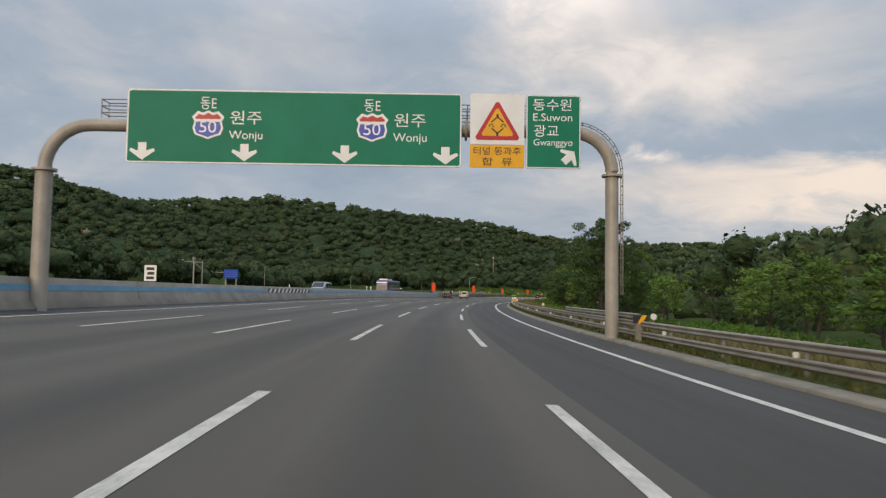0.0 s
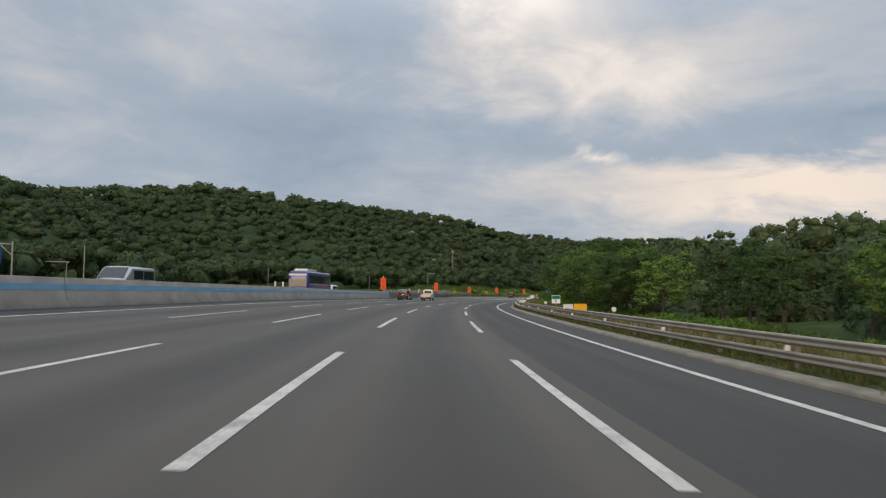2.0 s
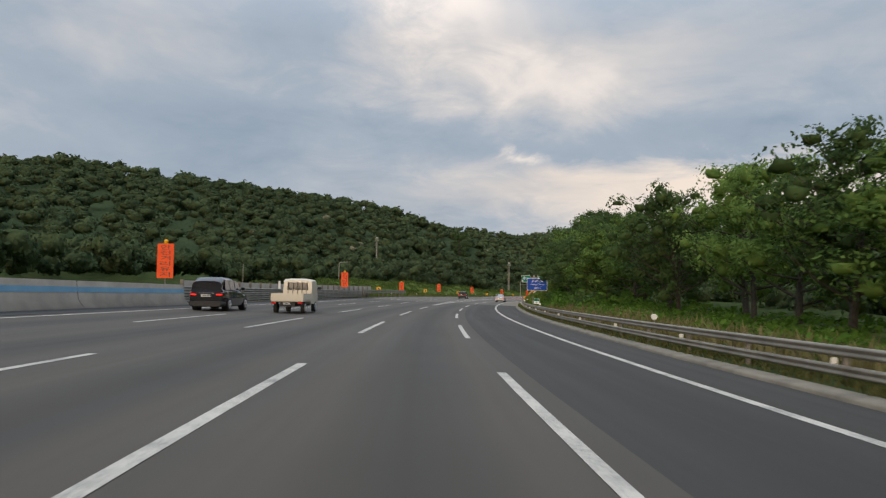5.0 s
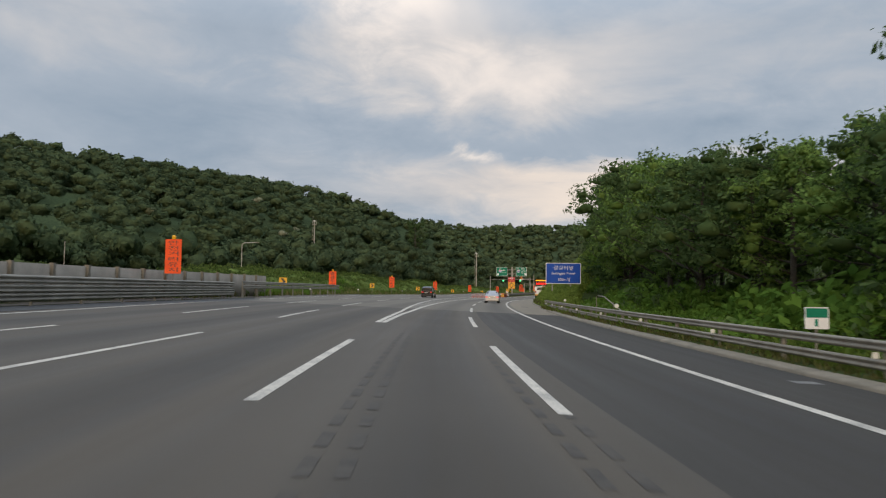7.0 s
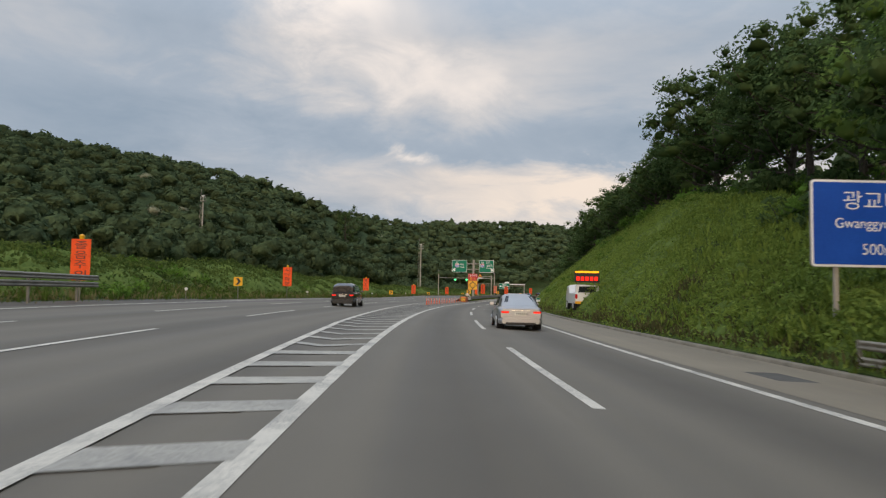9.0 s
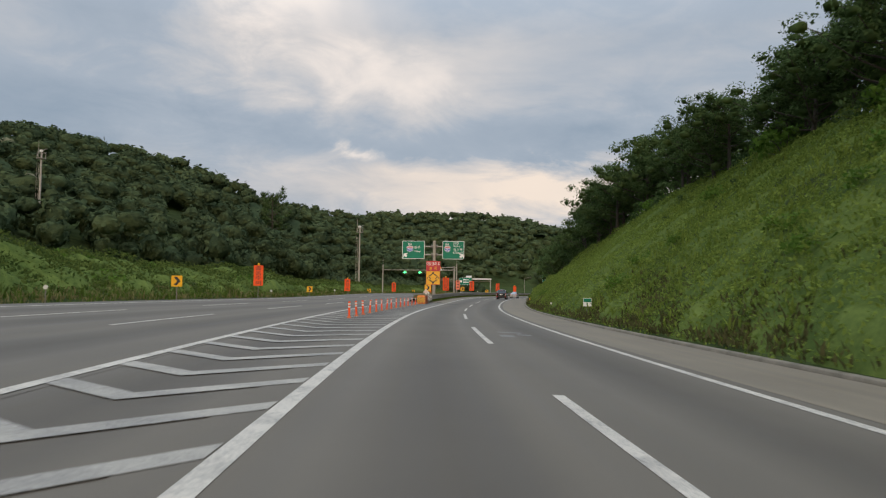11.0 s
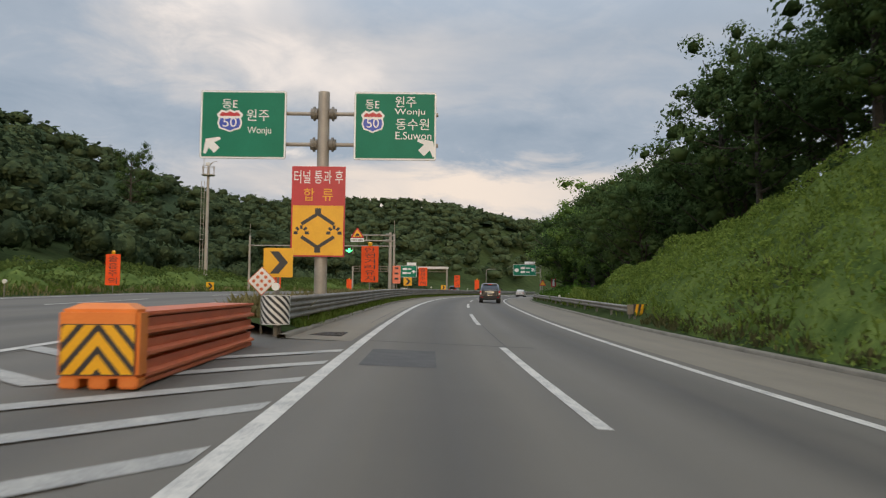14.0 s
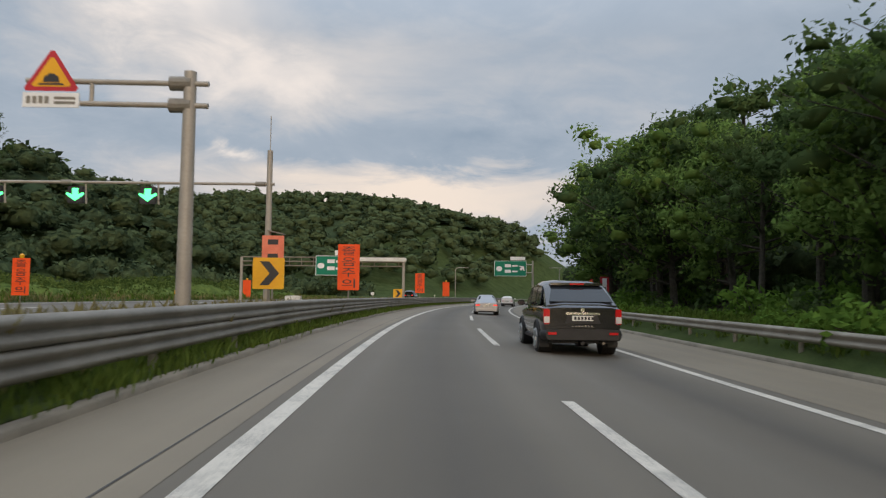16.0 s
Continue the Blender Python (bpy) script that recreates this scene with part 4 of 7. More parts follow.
def gantry():
    s = 24.6
    g = thing("sign_gantry", stand(s, 0.0), "curved grey steel sign gantry with green direction signs", "sign gantry")
    foot_l, foot_r = 0.54, -0.18
    bend = lambda cx, cz, r, a0, a1: [(cx + r * math.cos(radians(a)), 0.42, cz + r * math.sin(radians(a))) for a in np.linspace(a0, a1, 9)]
    part("post", a_tube([(-15.85, 0.42, foot_l - 0.8), (-15.85, 0.42, 5.75)], 0.30, 20), POLE_PAINT, g, smooth=True)
    part("post", a_tube([(5.02, 0.42, foot_r - 0.8), (5.02, 0.42, 5.85)], 0.24, 20), POLE_PAINT, g, smooth=True)
    part("arm", a_tube([(-15.85, 0.42, 5.7), *bend(-14.2, 5.8, 1.65, 180, 90), (-10, 0.42, 7.45), (-4, 0.42, 7.45), (2, 0.42, 7.45), *bend(3.58, 6.01, 1.44, 90, 0), (5.02, 0.42, 5.8)], 0.24, 18), POLE_PAINT, g, smooth=True)
    for x, z, r in ((-15.85, 5.75, 0.44), (5.02, 5.85, 0.37)):
        part("flange", a_tube([(x, 0.42, z - 0.04), (x, 0.42, z + 0.04)], r, 20), POLE_PAINT, g, smooth=False)
    part("flange", a_tube([(-0.42, 0.42, 7.45), (-0.34, 0.42, 7.45)], 0.38, 16), DULL_STEEL, g, "dark bolted joint")
    # walkway behind the signs
    for z in (7.75, 8.0, 8.25, 8.5):
        part("walkway_rail", a_tube([(-14.0, 0.75, z), (3.6, 0.75, z)], 0.022, 6), STEEL, g)
        part("walkway_rail", a_tube([(-14.0, 1.35, z), (-14.0, 0.75, z)], 0.022, 6), STEEL, g)
        part("walkway_rail", a_tube([(-14.0, 1.35, z), (3.6, 1.35, z)], 0.022, 6), STEEL, g)
    for k in range(10):
        x = -14.0 + 1.955 * k
        for y in (0.75, 1.35):
            part("walkway_post", a_tube([(x, y, 7.6), (x, y, 8.52)], 0.022, 6), STEEL, g)
    part("walkway_deck", a_box(-14.0, 3.6, 0.75, 1.35, 7.62, 7.68), DULL_STEEL, g)
    # ladder that follows the bend down the right post
    line = [(3.58 + 1.80 * math.cos(radians(a)), 6.01 + 1.80 * math.sin(radians(a))) for a in np.linspace(88, 4, 10)] + [(5.39, z) for z in np.linspace(5.8, 1.5, 14)]
    for y in (0.27, 0.57):
        part("ladder_rail", a_tube([(x, y, z) for x, z in line], 0.018, 6), STEEL, g)
    for x, z in line:
        part("rung", a_tube([(x, 0.27, z), (x, 0.57, z)], 0.014, 6), STEEL, g)
    for x, z in line[1::3]:
        v = Vector((5.02 if z < 5.9 else 3.58, 0, min(z, 6.01)))
        to = (Vector((x, 0, z)) - v).normalized()
        part("ladder_bracket", a_tube([(x, 0.42, z), (x - to.x * 0.22, 0.42, z - to.z * 0.22)], 0.016, 6), STEEL, g)
    main = panel("direction_sign", g, -12.72, -0.55, 6.0, 8.72, GREEN_SIGN, label="wide green motorway direction sign")
    for x in (-9.77, -3.81):
        words("letters", "동E", x, 8.22, 0.46, WHITE_SIGN, main, 0.58)
        shield(main, x, 7.42, 1.18, 1.06)
        words("letters", "원주", x + 1.38, 7.70, 0.50, WHITE_SIGN, main, 1.15)
        words("letters", "Wonju", x + 1.38, 7.02, 0.40, WHITE_SIGN, main, 1.22)
    for x in (-12.12, -8.42, -4.78, -1.13):
        arrow(main, x, 6.42, 0.64, 0)
    warn = part("warning_sign", plate([(-0.24, 6.87), (1.73, 6.87), (1.73, 8.74), (-0.24, 8.74)], 0.05), WHITE_SIGN, g, "square white warning sign")
    tri = triangle_sign(warn, 0.75, 7.03, 0.86, 1.5, y=-0.003)
    merge_symbol(tri, 0.75, 7.58, 0.52, 0.80, BLACK_SIGN, -0.014)
    strip = part("warning_plate", plate([(-0.24, 6.02), (1.73, 6.02), (1.73, 6.85), (-0.24, 6.85)], 0.05), YELLOW_SIGN, g, "orange-yellow text plate")
    words("letters", "터널 통과후", 0.75, 6.63, 0.29, BLACK_SIGN, strip, 1.72, -0.006)
    words("letters", "합  류", 0.75, 6.24, 0.29, BLACK_SIGN, strip, 1.1, -0.006)
    exit_ = panel("exit_sign", g, 1.80, 3.78, 6.02, 8.72, GREEN_SIGN, r=0.06, border=0.03, label="green exit sign")
    for text, x, z, h, w in (("동수원", 2.74, 8.36, 0.44, 1.4), ("E.Suwon", 2.76, 7.90, 0.28, 1.42), ("광교", 2.53, 7.40, 0.44, 0.9), ("Gwanggyo", 2.78, 6.94, 0.32, 1.42)):
        words("letters", text, x, z, h, WHITE_SIGN, exit_, w)
    arrow(exit_, 3.36, 6.45, 0.56, 135)


gantry()


def fork_sign():
    g = thing("fork_sign", stand(397.0, -5.8), "tall grey pole with two green signs and a merge board", "road sign")
    part("pole", a_tube([(0, 0.3, -0.6), (0, 0.3, 8.3)], [0.24, 0.21], 20), POLE_PAINT, g, smooth=True)
    for z in (7.5, 6.36):
        part("crossbar", a_tube([(-4.0, 0.3, z), (4.2, 0.3, z)], 0.075, 12), POLE_PAINT, g, smooth=True)
        for x in (-0.34, 0.34):
            part("clamp", a_tube([(x - 0.12, 0.3, z), (x + 0.12, 0.3, z)], 0.20, 12), DULL_STEEL, g, "dark bolted clamp")
            part("clamp_flange", a_tube([(x - 0.03, 0.3, z), (x + 0.03, 0.3, z)], 0.27, 12), DULL_STEEL, g)
    for x0, x1 in ((-4.42, -1.31), (1.15, 4.13)):
        sign = panel("direction_sign", g, x0, x1, 5.76, 8.25, GREEN_SIGN, r=0.08, border=0.05, label="green direction sign")
        if x0 < 0:
            words("letters", "동E", x0 + 1.06, 7.76, 0.34, WHITE_SIGN, sign, 0.55)
            shield(sign, x0 + 1.07, 7.14, 0.96, 0.84)
            words("letters", "원주", x0 + 2.08, 7.35, 0.42, WHITE_SIGN, sign, 0.82)
            words("letters", "Wonju", x0 + 2.14, 6.77, 0.32, WHITE_SIGN, sign, 0.86)
            arrow(sign, x0 + 0.42, 6.26, 0.58, 225)
        else:
            words("letters", "동E", x0 + 0.66, 7.79, 0.34, WHITE_SIGN, sign, 0.5)
            shield(sign, x0 + 0.68, 7.16, 0.86, 0.84)
            words("letters", "원주", x0 + 1.86, 7.90, 0.40, WHITE_SIGN, sign, 0.76)
            words("letters", "Wonju", x0 + 2.02, 7.51, 0.28, WHITE_SIGN, sign, 1.1)
            words("letters", "동수원", x0 + 2.12, 7.08, 0.42, WHITE_SIGN, sign, 1.2)
            words("letters", "E.Suwon", x0 + 2.16, 6.66, 0.28, WHITE_SIGN, sign, 1.3)
            arrow(sign, x0 + 2.66, 6.24, 0.62, 135)
    board = part("merge_board", plate([(-1.05, 2.24), (0.88, 2.24), (0.88, 5.50), (-1.05, 5.50)], 0.05, -0.02), RED_SIGN, g, "red and yellow merge board")
    part("board_field", plate([(-1.0, 2.29), (0.83, 2.29), (0.83, 4.08), (-1.0, 4.08)], 0.005, -0.026), YELLOW_SIGN, board)
    words("letters", "터널 통과 후", -0.085, 5.12, 0.48, WHITE_SIGN, board, 1.76, -0.026)
    words("letters", "합  류", -0.085, 4.48, 0.46, YELLOW_SIGN, board, 1.06, -0.026)
    merge_symbol(board, -0.085, 3.18, 1.4, 1.6, BLACK_SIGN, -0.028)


fork_sign()


def blue_sign():
    g = thing("tunnel_sign", stand(266.5, 9.0, 0.3), "blue tunnel distance sign on two posts among bushes", "road sign")
    sign = panel("sign_plate", g, -1.78, 1.78, 2.2, 4.34, BLUE_SIGN, r=0.10, border=0.05)
    words("letters", "광교터널", 0, 3.84, 0.46, WHITE_SIGN, sign, 1.96)
    words("letters", "Gwanggyo Tunnel", 0, 3.24, 0.32, WHITE_SIGN, sign, 2.36)
    words("letters", "500m 앞", 0.1, 2.66, 0.34, WHITE_SIGN, sign, 1.25)
    for x in (-1.1, 0.75):
        part("post", a_tube([(x, 0.14, -1.6), (x, 0.14, 4.2)], 0.07, 10), POLE_PAINT, g, smooth=True)


blue_sign()


def banner(s, d, base, text, label, wide=0.95, tall=2.0, lamp=True, turn=0.0):
    """An upright orange banner board on a post, with a small lamp on top."""
    g = thing("warning_banner", stand(s, d, 0, turn), label, "roadside banner", "orange roadside banners")
    part("post", a_tube([(0, 0.06, -0.8), (0, 0.06, base + tall + 0.05)], 0.035, 8), DULL_STEEL, g, smooth=True)
    board = part("board", plate(rounded(-wide / 2, wide / 2, base, base + tall, 0.03, 2), 0.03), ORANGE, g)
    if text:
        step = tall * 0.94 / len(text)
        for k, letter in enumerate(text):
            words("letters", letter, 0, base + tall * 0.97 - step * (k + 0.5), step * 0.80, BLACK_SIGN, board, wide * 0.62, -0.004)
    if lamp:
        part("beacon", a_tube([(0, 0.05, base + tall), (0, 0.05, base + tall + 0.16), (0, 0.05, base + tall + 0.24)], [0.10, 0.13, 0.05], 10), YELLOW_SIGN, g, "small yellow beacon", smooth=True)
    return g


SAFE, DROWSY, SLEEPY, SLOW = "안전거리유지", "주동축의", "졸음주의", "전방주시"
for s, d, base, text in ((177.5, -17.0, 1.55, SAFE), (233.2, -17.3, 1.52, SAFE), (284.0, -19.2, 1.0, "졸음주의"), (325.5, -20.0, 1.25, "시야확보"), (368.3, -20.6, 1.2, SLEEPY), (417.0, -22.8, 0.5, SLEEPY), (457.6, -24.2, 0.35, SLEEPY), (501.0, -27.0, 0.2, "")):
    banner(s, d, base, text, "upright orange banner with black Korean lettering on a post")
for s, d, base, text in ((411.1, -5.55, 1.38, SAFE), (450.8, -5.6, 1.30, SLEEPY), (493.0, -5.8, 1.4, SLEEPY), (520.5, -6.2, 1.1, "")):
    banner(s, d, base, text, "upright orange banner behind the gore guardrail", lamp=text != SLEEPY)


def chevron_sign(s, d, base, size=0.75):
    g = thing("chevron_sign", stand(s, d), "yellow curve board with a black chevron arrow", "road sign", "yellow chevron boards")
    part("post", a_tube([(0, 0.05, -0.6), (0, 0.05, base + size * 0.9)], 0.035, 8), DULL_STEEL, g, smooth=True)
    board = part("board", plate(rounded(-size / 2, size / 2, base, base + size, 0.03, 2), 0.03), YELLOW_SIGN, g)
    u = size
    part("chevron", plate([(-0.28 * u, base + 0.12 * u), (0.02 * u, base + 0.12 * u), (0.34 * u, base + 0.5 * u), (0.02 * u, base + 0.88 * u), (-0.28 * u, base + 0.88 * u), (0.04 * u, base + 0.5 * u)], 0.004, -0.004), BLACK_SIGN, board)


for s, d, base in ((259.4, -18.0, 1.0), (309.9, -19.8, 1.05), (346.6, -19.6, 0.9), (391.3, -21.5, 0.55), (437.5, -24.2, 0.1), (482.0, -26.0, 0.1)):
    chevron_sign(s, d, base)
chevron_sign(390.8, -5.9, 1.42, 0.80)
chevron_sign(436.3, -5.6, 1.22, 0.74)
chevron_sign(476.0, -5.8, 0.9, 0.7)


def pink_banner():
    g = thing("tunnel_banner", stand(447.0, -8.0), "salmon-pink tunnel warning banner, a reflection lightening its colour", "roadside banner")
    board = part("board", plate(rounded(-0.42, 0.42, 1.4, 3.25, 0.03, 2), 0.04), SALMON_REFLECTION, g)
    for k in range(3):
        part("letter_bar", plate([(-0.2, 2.9 - 0.55 * k), (0.2, 2.9 - 0.55 * k), (0.2, 3.1 - 0.55 * k), (-0.2, 3.1 - 0.55 * k)], 0.004, -0.004), BLACK_SIGN, board)
    part("post", a_tube([(0, 0.06, -0.5), (0, 0.06, 3.2)], 0.04, 8), DULL_STEEL, g, smooth=True)
    part("cabinet", a_box(0.5, 1.1, 0, 0.35, 0.5, 0.95, bevel=0.02), WHITE_PAINT, g, "small white control box")
    part("cabinet_leg", a_tube([(0.8, 0.17, -0.5), (0.8, 0.17, 0.52)], 0.04, 8), DULL_STEEL, g)


pink_banner()


def hazard_diamond():
    g = thing("object_marker", stand(389.2, -5.95), "pale diamond board with dark round studs", "road sign")
    part("post", a_tube([(0, 0.04, -0.4), (0, 0.04, 1.2)], 0.03, 8), DULL_STEEL, g)
    e = 0.36
    board = part("board", plate([(0, 1.3 - e), (e, 1.3), (0, 1.3 + e), (-e, 1.3)], 0.03), CUSHION, g)
    part("sheet", plate([(0, 1.3 - e * 0.94), (e * 0.94, 1.3), (0, 1.3 + e * 0.94), (-e * 0.94, 1.3)], 0.004, -0.004), WHITE_PAINT, board)
    for i in range(3):
        for j in range(3):
            x, z = (i - j) * 0.1, 1.3 + (i + j - 2) * 0.1
            part("stud", a_tube([(x, -0.02, z), (x, -0.002, z)], 0.042, 10), CUSHION, board, "round orange stud")


hazard_diamond()


def terminal(s, d, mat_a, mat_b, label):
    g = thing("guardrail_terminal", stand(s, d), label, "guardrail end")
    part("drum", a_tube([(0, 0.3, 0.28), (0, 0.3, 0.98)], 0.34, 20), mat_b, g, smooth=True)
    turns = np.linspace(-80, 80, 15)
    for k in range(-6, 7):
        z = 0.63 + 0.17 * k
        ring = [(a, np.clip(z - a * 0.0055, 0.30, 0.97), np.clip(z - a * 0.0055 + 0.085, 0.30, 0.97)) for a in turns]
        if max(q - p for _, p, q in ring) < 0.02:
            continue
        bm = bmesh.new()
        rows = [[bm.verts.new((0.347 * math.sin(radians(a)), 0.3 - 0.347 * math.cos(radians(a)), h)) for a, *two in ring for h in (two[j],)] for j in (0, 1)]
        for i in range(14):
            if ring[i][2] - ring[i][1] + ring[i + 1][2] - ring[i + 1][1] > 0.01:
                bm.faces.new((rows[0][i], rows[0][i + 1], rows[1][i + 1], rows[1][i]))
        part("stripe", bm, mat_a, g)
    part("leg", a_tube([(0, 0.3, -0.4), (0, 0.3, 0.3)], 0.06, 8), DULL_STEEL, g)


terminal(388.3, -5.45, BLACK_PAINT, WHITE_PAINT, "black and white striped rounded guardrail end")


def rail_cap():
    g = thing("rail_end_marker", stand(404.0, 7.2), "black and yellow striped guardrail end board", "hazard marker")
    board = part("board", plate([(0.02, 0.45), (0.75, 0.45), (0.75, 0.98), (0.02, 0.98)], 0.05), BLACK_SIGN, g)
    for k in range(3):
        x = 0.06 + 0.24 * k
        part("stripe", plate([(x, 0.46), (x + 0.12, 0.46), (x + 0.22, 0.97), (x + 0.10, 0.97)], 0.004, -0.004), YELLOW_SIGN, board)
    part("block", a_box(-0.25, 0.02, -0.05, 0.15, 0.5, 0.95, bevel=0.02), PALE_CONCRETE, g)
    part("leg", a_tube([(0.1, 0.05, -0.5), (0.1, 0.05, 0.5)], 0.06, 8), DULL_STEEL, g)
    g2 = thing("rail_end_marker", stand(24.3, 5.5), "black and yellow striped guardrail joint board", "hazard marker")
    board = part("board", plate([(-0.2, 0.72), (0.32, 0.72), (0.32, 1.0), (-0.2, 1.0)], 0.05, -1.2), BLACK_SIGN, g2)
    part("stripe", plate([(-0.06, 0.725), (0.1, 0.725), (0.26, 0.995), (0.1, 0.995)], 0.004, -1.204), YELLOW_SIGN, board)
    part("leg", a_box(-0.1, 0.1, -1.2, -1.0, -0.4, 0.95, bevel=0.02), CONCRETE, g2)


rail_cap()


def loft_box(wide, top_wide, y0, y1, z0, z1):
    """A low block whose top is smaller than its foot."""
    bm = bmesh.new()
    low = [bm.verts.new(p) for p in ((-wide, y0, z0), (wide, y0, z0), (wide, y1, z0), (-wide, y1, z0))]
    high = [bm.verts.new(p) for p in ((-top_wide, y0 + 0.1, z1), (top_wide, y0 + 0.1, z1), (top_wide, y1 - 0.05, z1), (-top_wide, y1 - 0.05, z1))]
    for i in range(4):
        j = (i + 1) % 4
        bm.faces.new((low[i], low[j], high[j], high[i]))
    bm.faces.new(high)
    bm.faces.new(low[::-1])
    return bm


def clipped(points, low, high):
    """The part of a flat outline of (x, z) between two heights."""
    for sign, edge in ((1, low), (-1, high)):
        kept = []
        for (x0, z0), (x1, z1) in zip(points, points[1:] + points[:1]):
            in0, in1 = sign * (z0 - edge) >= 0, sign * (z1 - edge) >= 0
            if in0:
                kept.append((x0, z0))
            if in0 != in1:
                u = (edge - z0) / (z1 - z0)
                kept.append((x0 + (x1 - x0) * u, edge))
        points = kept
        if not points:
            return []
    return points


def cushion():
    g = thing("crash_cushion", stand(379.3, -5.5, 0, 2.0), "orange plastic crash cushion with a striped nose", "crash cushion")
    part("core", a_box(-0.30, 0.30, 0.3, 6.7, 0.0, 0.80, bevel=0.03), CUSHION, g)
    for side in (-1, 1):
        for k in range(3):
            z = 0.08 + 0.255 * k
            ledge = [(side * 0.30, 0), (side * 0.44, 0.03), (side * 0.44, 0.07), (side * 0.36, 0.10), (side * 0.38, 0.21), (side * 0.30, 0.22)]
            bm = bmesh.new()
            ends = [[bm.verts.new((x, y, z + h)) for x, h in ledge] for y in (0.30, 6.72)]
            for i in range(len(ledge)):
                j = (i + 1) % len(ledge)
                bm.faces.new((ends[0][i], ends[0][j], ends[1][j], ends[1][i]))
            bm.faces.new(ends[0])
            bm.faces.new(ends[1])
            bmesh.ops.recalc_face_normals(bm, faces=bm.faces[:])
            part("side_rib", bm, CUSHION, g)
        part("foot", a_box(side * 0.34 - 0.07, side * 0.34 + 0.07, 0.3, 6.7, 0.0, 0.09, bevel=0.02), CUSHION, g)
    part("lid", a_box(-0.43, 0.43, 0.30, 6.74, 0.82, 0.875, bevel=0.02), CUSHION, g)
    nose = part("nose", a_box(-0.45, 0.45, 0.0, 0.34, 0.12, 0.91, bevel=0.04), ORANGE_NOSE, g, "bright orange nose block")
    part("nose_cap", loft_box(0.40, 0.26, 0.04, 0.5, 0.90, 0.975), ORANGE_NOSE, nose)
    for x in (-0.33, 0.0, 0.33):
        part("nose_foot", a_box(x - 0.11, x + 0.11, 0.03, 0.30, 0.0, 0.14, bevel=0.02), ORANGE_NOSE, nose)
    board = part("nose_board", plate(rounded(-0.415, 0.415, 0.16, 0.74, 0.02, 2), 0.012, -0.004), BLACK_SIGN, g, "black board with yellow chevrons")
    for k in range(4):
        z = 0.24 + 0.26 * k
        for side in (-1, 1):
            shape = clipped([(0, z), (side * 0.405, z - 0.50), (side * 0.405, z - 0.34), (0, z + 0.16)], 0.17, 0.73)
            if len(shape) > 2:
                part("chevron", plate(shape[::side], 0.004, -0.009), YELLOW_SIGN, board)


cushion()


LANE_POSTS = (330.8, 333.5, 336.3, 339.4, 342.8, 346.1, 349.3, 352.4, 356.0, 359.6, 363.0, 366.3, 370.0, 373.4)


def delineators():
    first = thing("lane_delineator", stand(LANE_POSTS[0], -5.53), "orange flexible lane post with white reflective bands", "delineator post", "orange lane posts")
    part("base", a_tube([(0, 0, 0.0), (0, 0, 0.05), (0, 0, 0.10)], [0.10, 0.09, 0.055], 14), CUSHION, first, "round orange foot", smooth=True)
    part("tube", a_tube([(0, 0, 0.08), (0, 0, 0.74)], 0.05, 14), ORANGE, first, smooth=True)
    for z in (0.48, 0.61):
        part("band", a_tube([(0, 0, z), (0, 0, z + 0.07)], 0.053, 14), REFLECTOR, first, smooth=True)
    part("cap", a_tube([(0, 0, 0.73), (0, 0, 0.76)], [0.05, 0.035], 14), ORANGE, first, smooth=True)
    rng = random.Random(4)
    for s in LANE_POSTS[1:]:
        copy_thing(first, stand(s, -5.53, 0) @ pose(0, 0, 0, rng.uniform(-3, 3), rng.uniform(-3, 3), rng.uniform(0, 90)))


delineators()


def lane_control():
    g = thing("lane_signal_gantry", stand(447.8, -8.4), "slim grey gantry with green arrow lane signals", "lane signal gantry")
    part("post", a_tube([(0, 0, -0.6), (0, 0, 6.7)], [0.14, 0.11], 14), POLE_PAINT, g, smooth=True)
    part("antenna", a_tube([(0, 0, 6.7), (0, 0, 8.1)], 0.018, 6), POLE_PAINT, g)
    part("post", a_tube([(-15.7, 0, -0.2), (-15.7, 0, 6.4)], [0.14, 0.11], 14), POLE_PAINT, g, smooth=True)
    part("antenna", a_tube([(-15.7, 0, 6.4), (-15.7, 0, 7.7)], 0.018, 6), POLE_PAINT, g)
    part("crossbar", a_tube([(-15.9, 0, 5.35), (0.2, 0, 5.35)], 0.06, 10), POLE_PAINT, g, smooth=True)
    for x in (-0.35, -8.1, -15.4):
        part("clamp", a_tube([(x - 0.2, 0, 5.35), (x + 0.2, 0, 5.35)], 0.10, 10), DULL_STEEL, g)
    for x in (-11.0, -7.75, -4.85):
        sig = part("signal", a_box(-0.32, 0.32, 0.02, 0.20, -0.34, 0.34, bevel=0.03), BLACK_SIGN, g, "black lane signal with lit green arrow", at=pose(x, 0, 4.86))
        arrow(sig, 0, 0, 0.52, 0, y=0.018, mat=GREEN_LAMP, name="green_arrow")
        part("hanger", a_tube([(x + 0.42, 0.1, 4.5), (x + 0.42, 0.0, 5.35)], 0.035, 8), POLE_PAINT, g)
    part("solar_panel", a_box(-0.1, 0.55, -0.2, 0.25, 0, 0.04, m=pose(0.1, 0, 3.45, 0, 12, 0)), DULL_STEEL, g, "tilted solar panel")


lane_control()


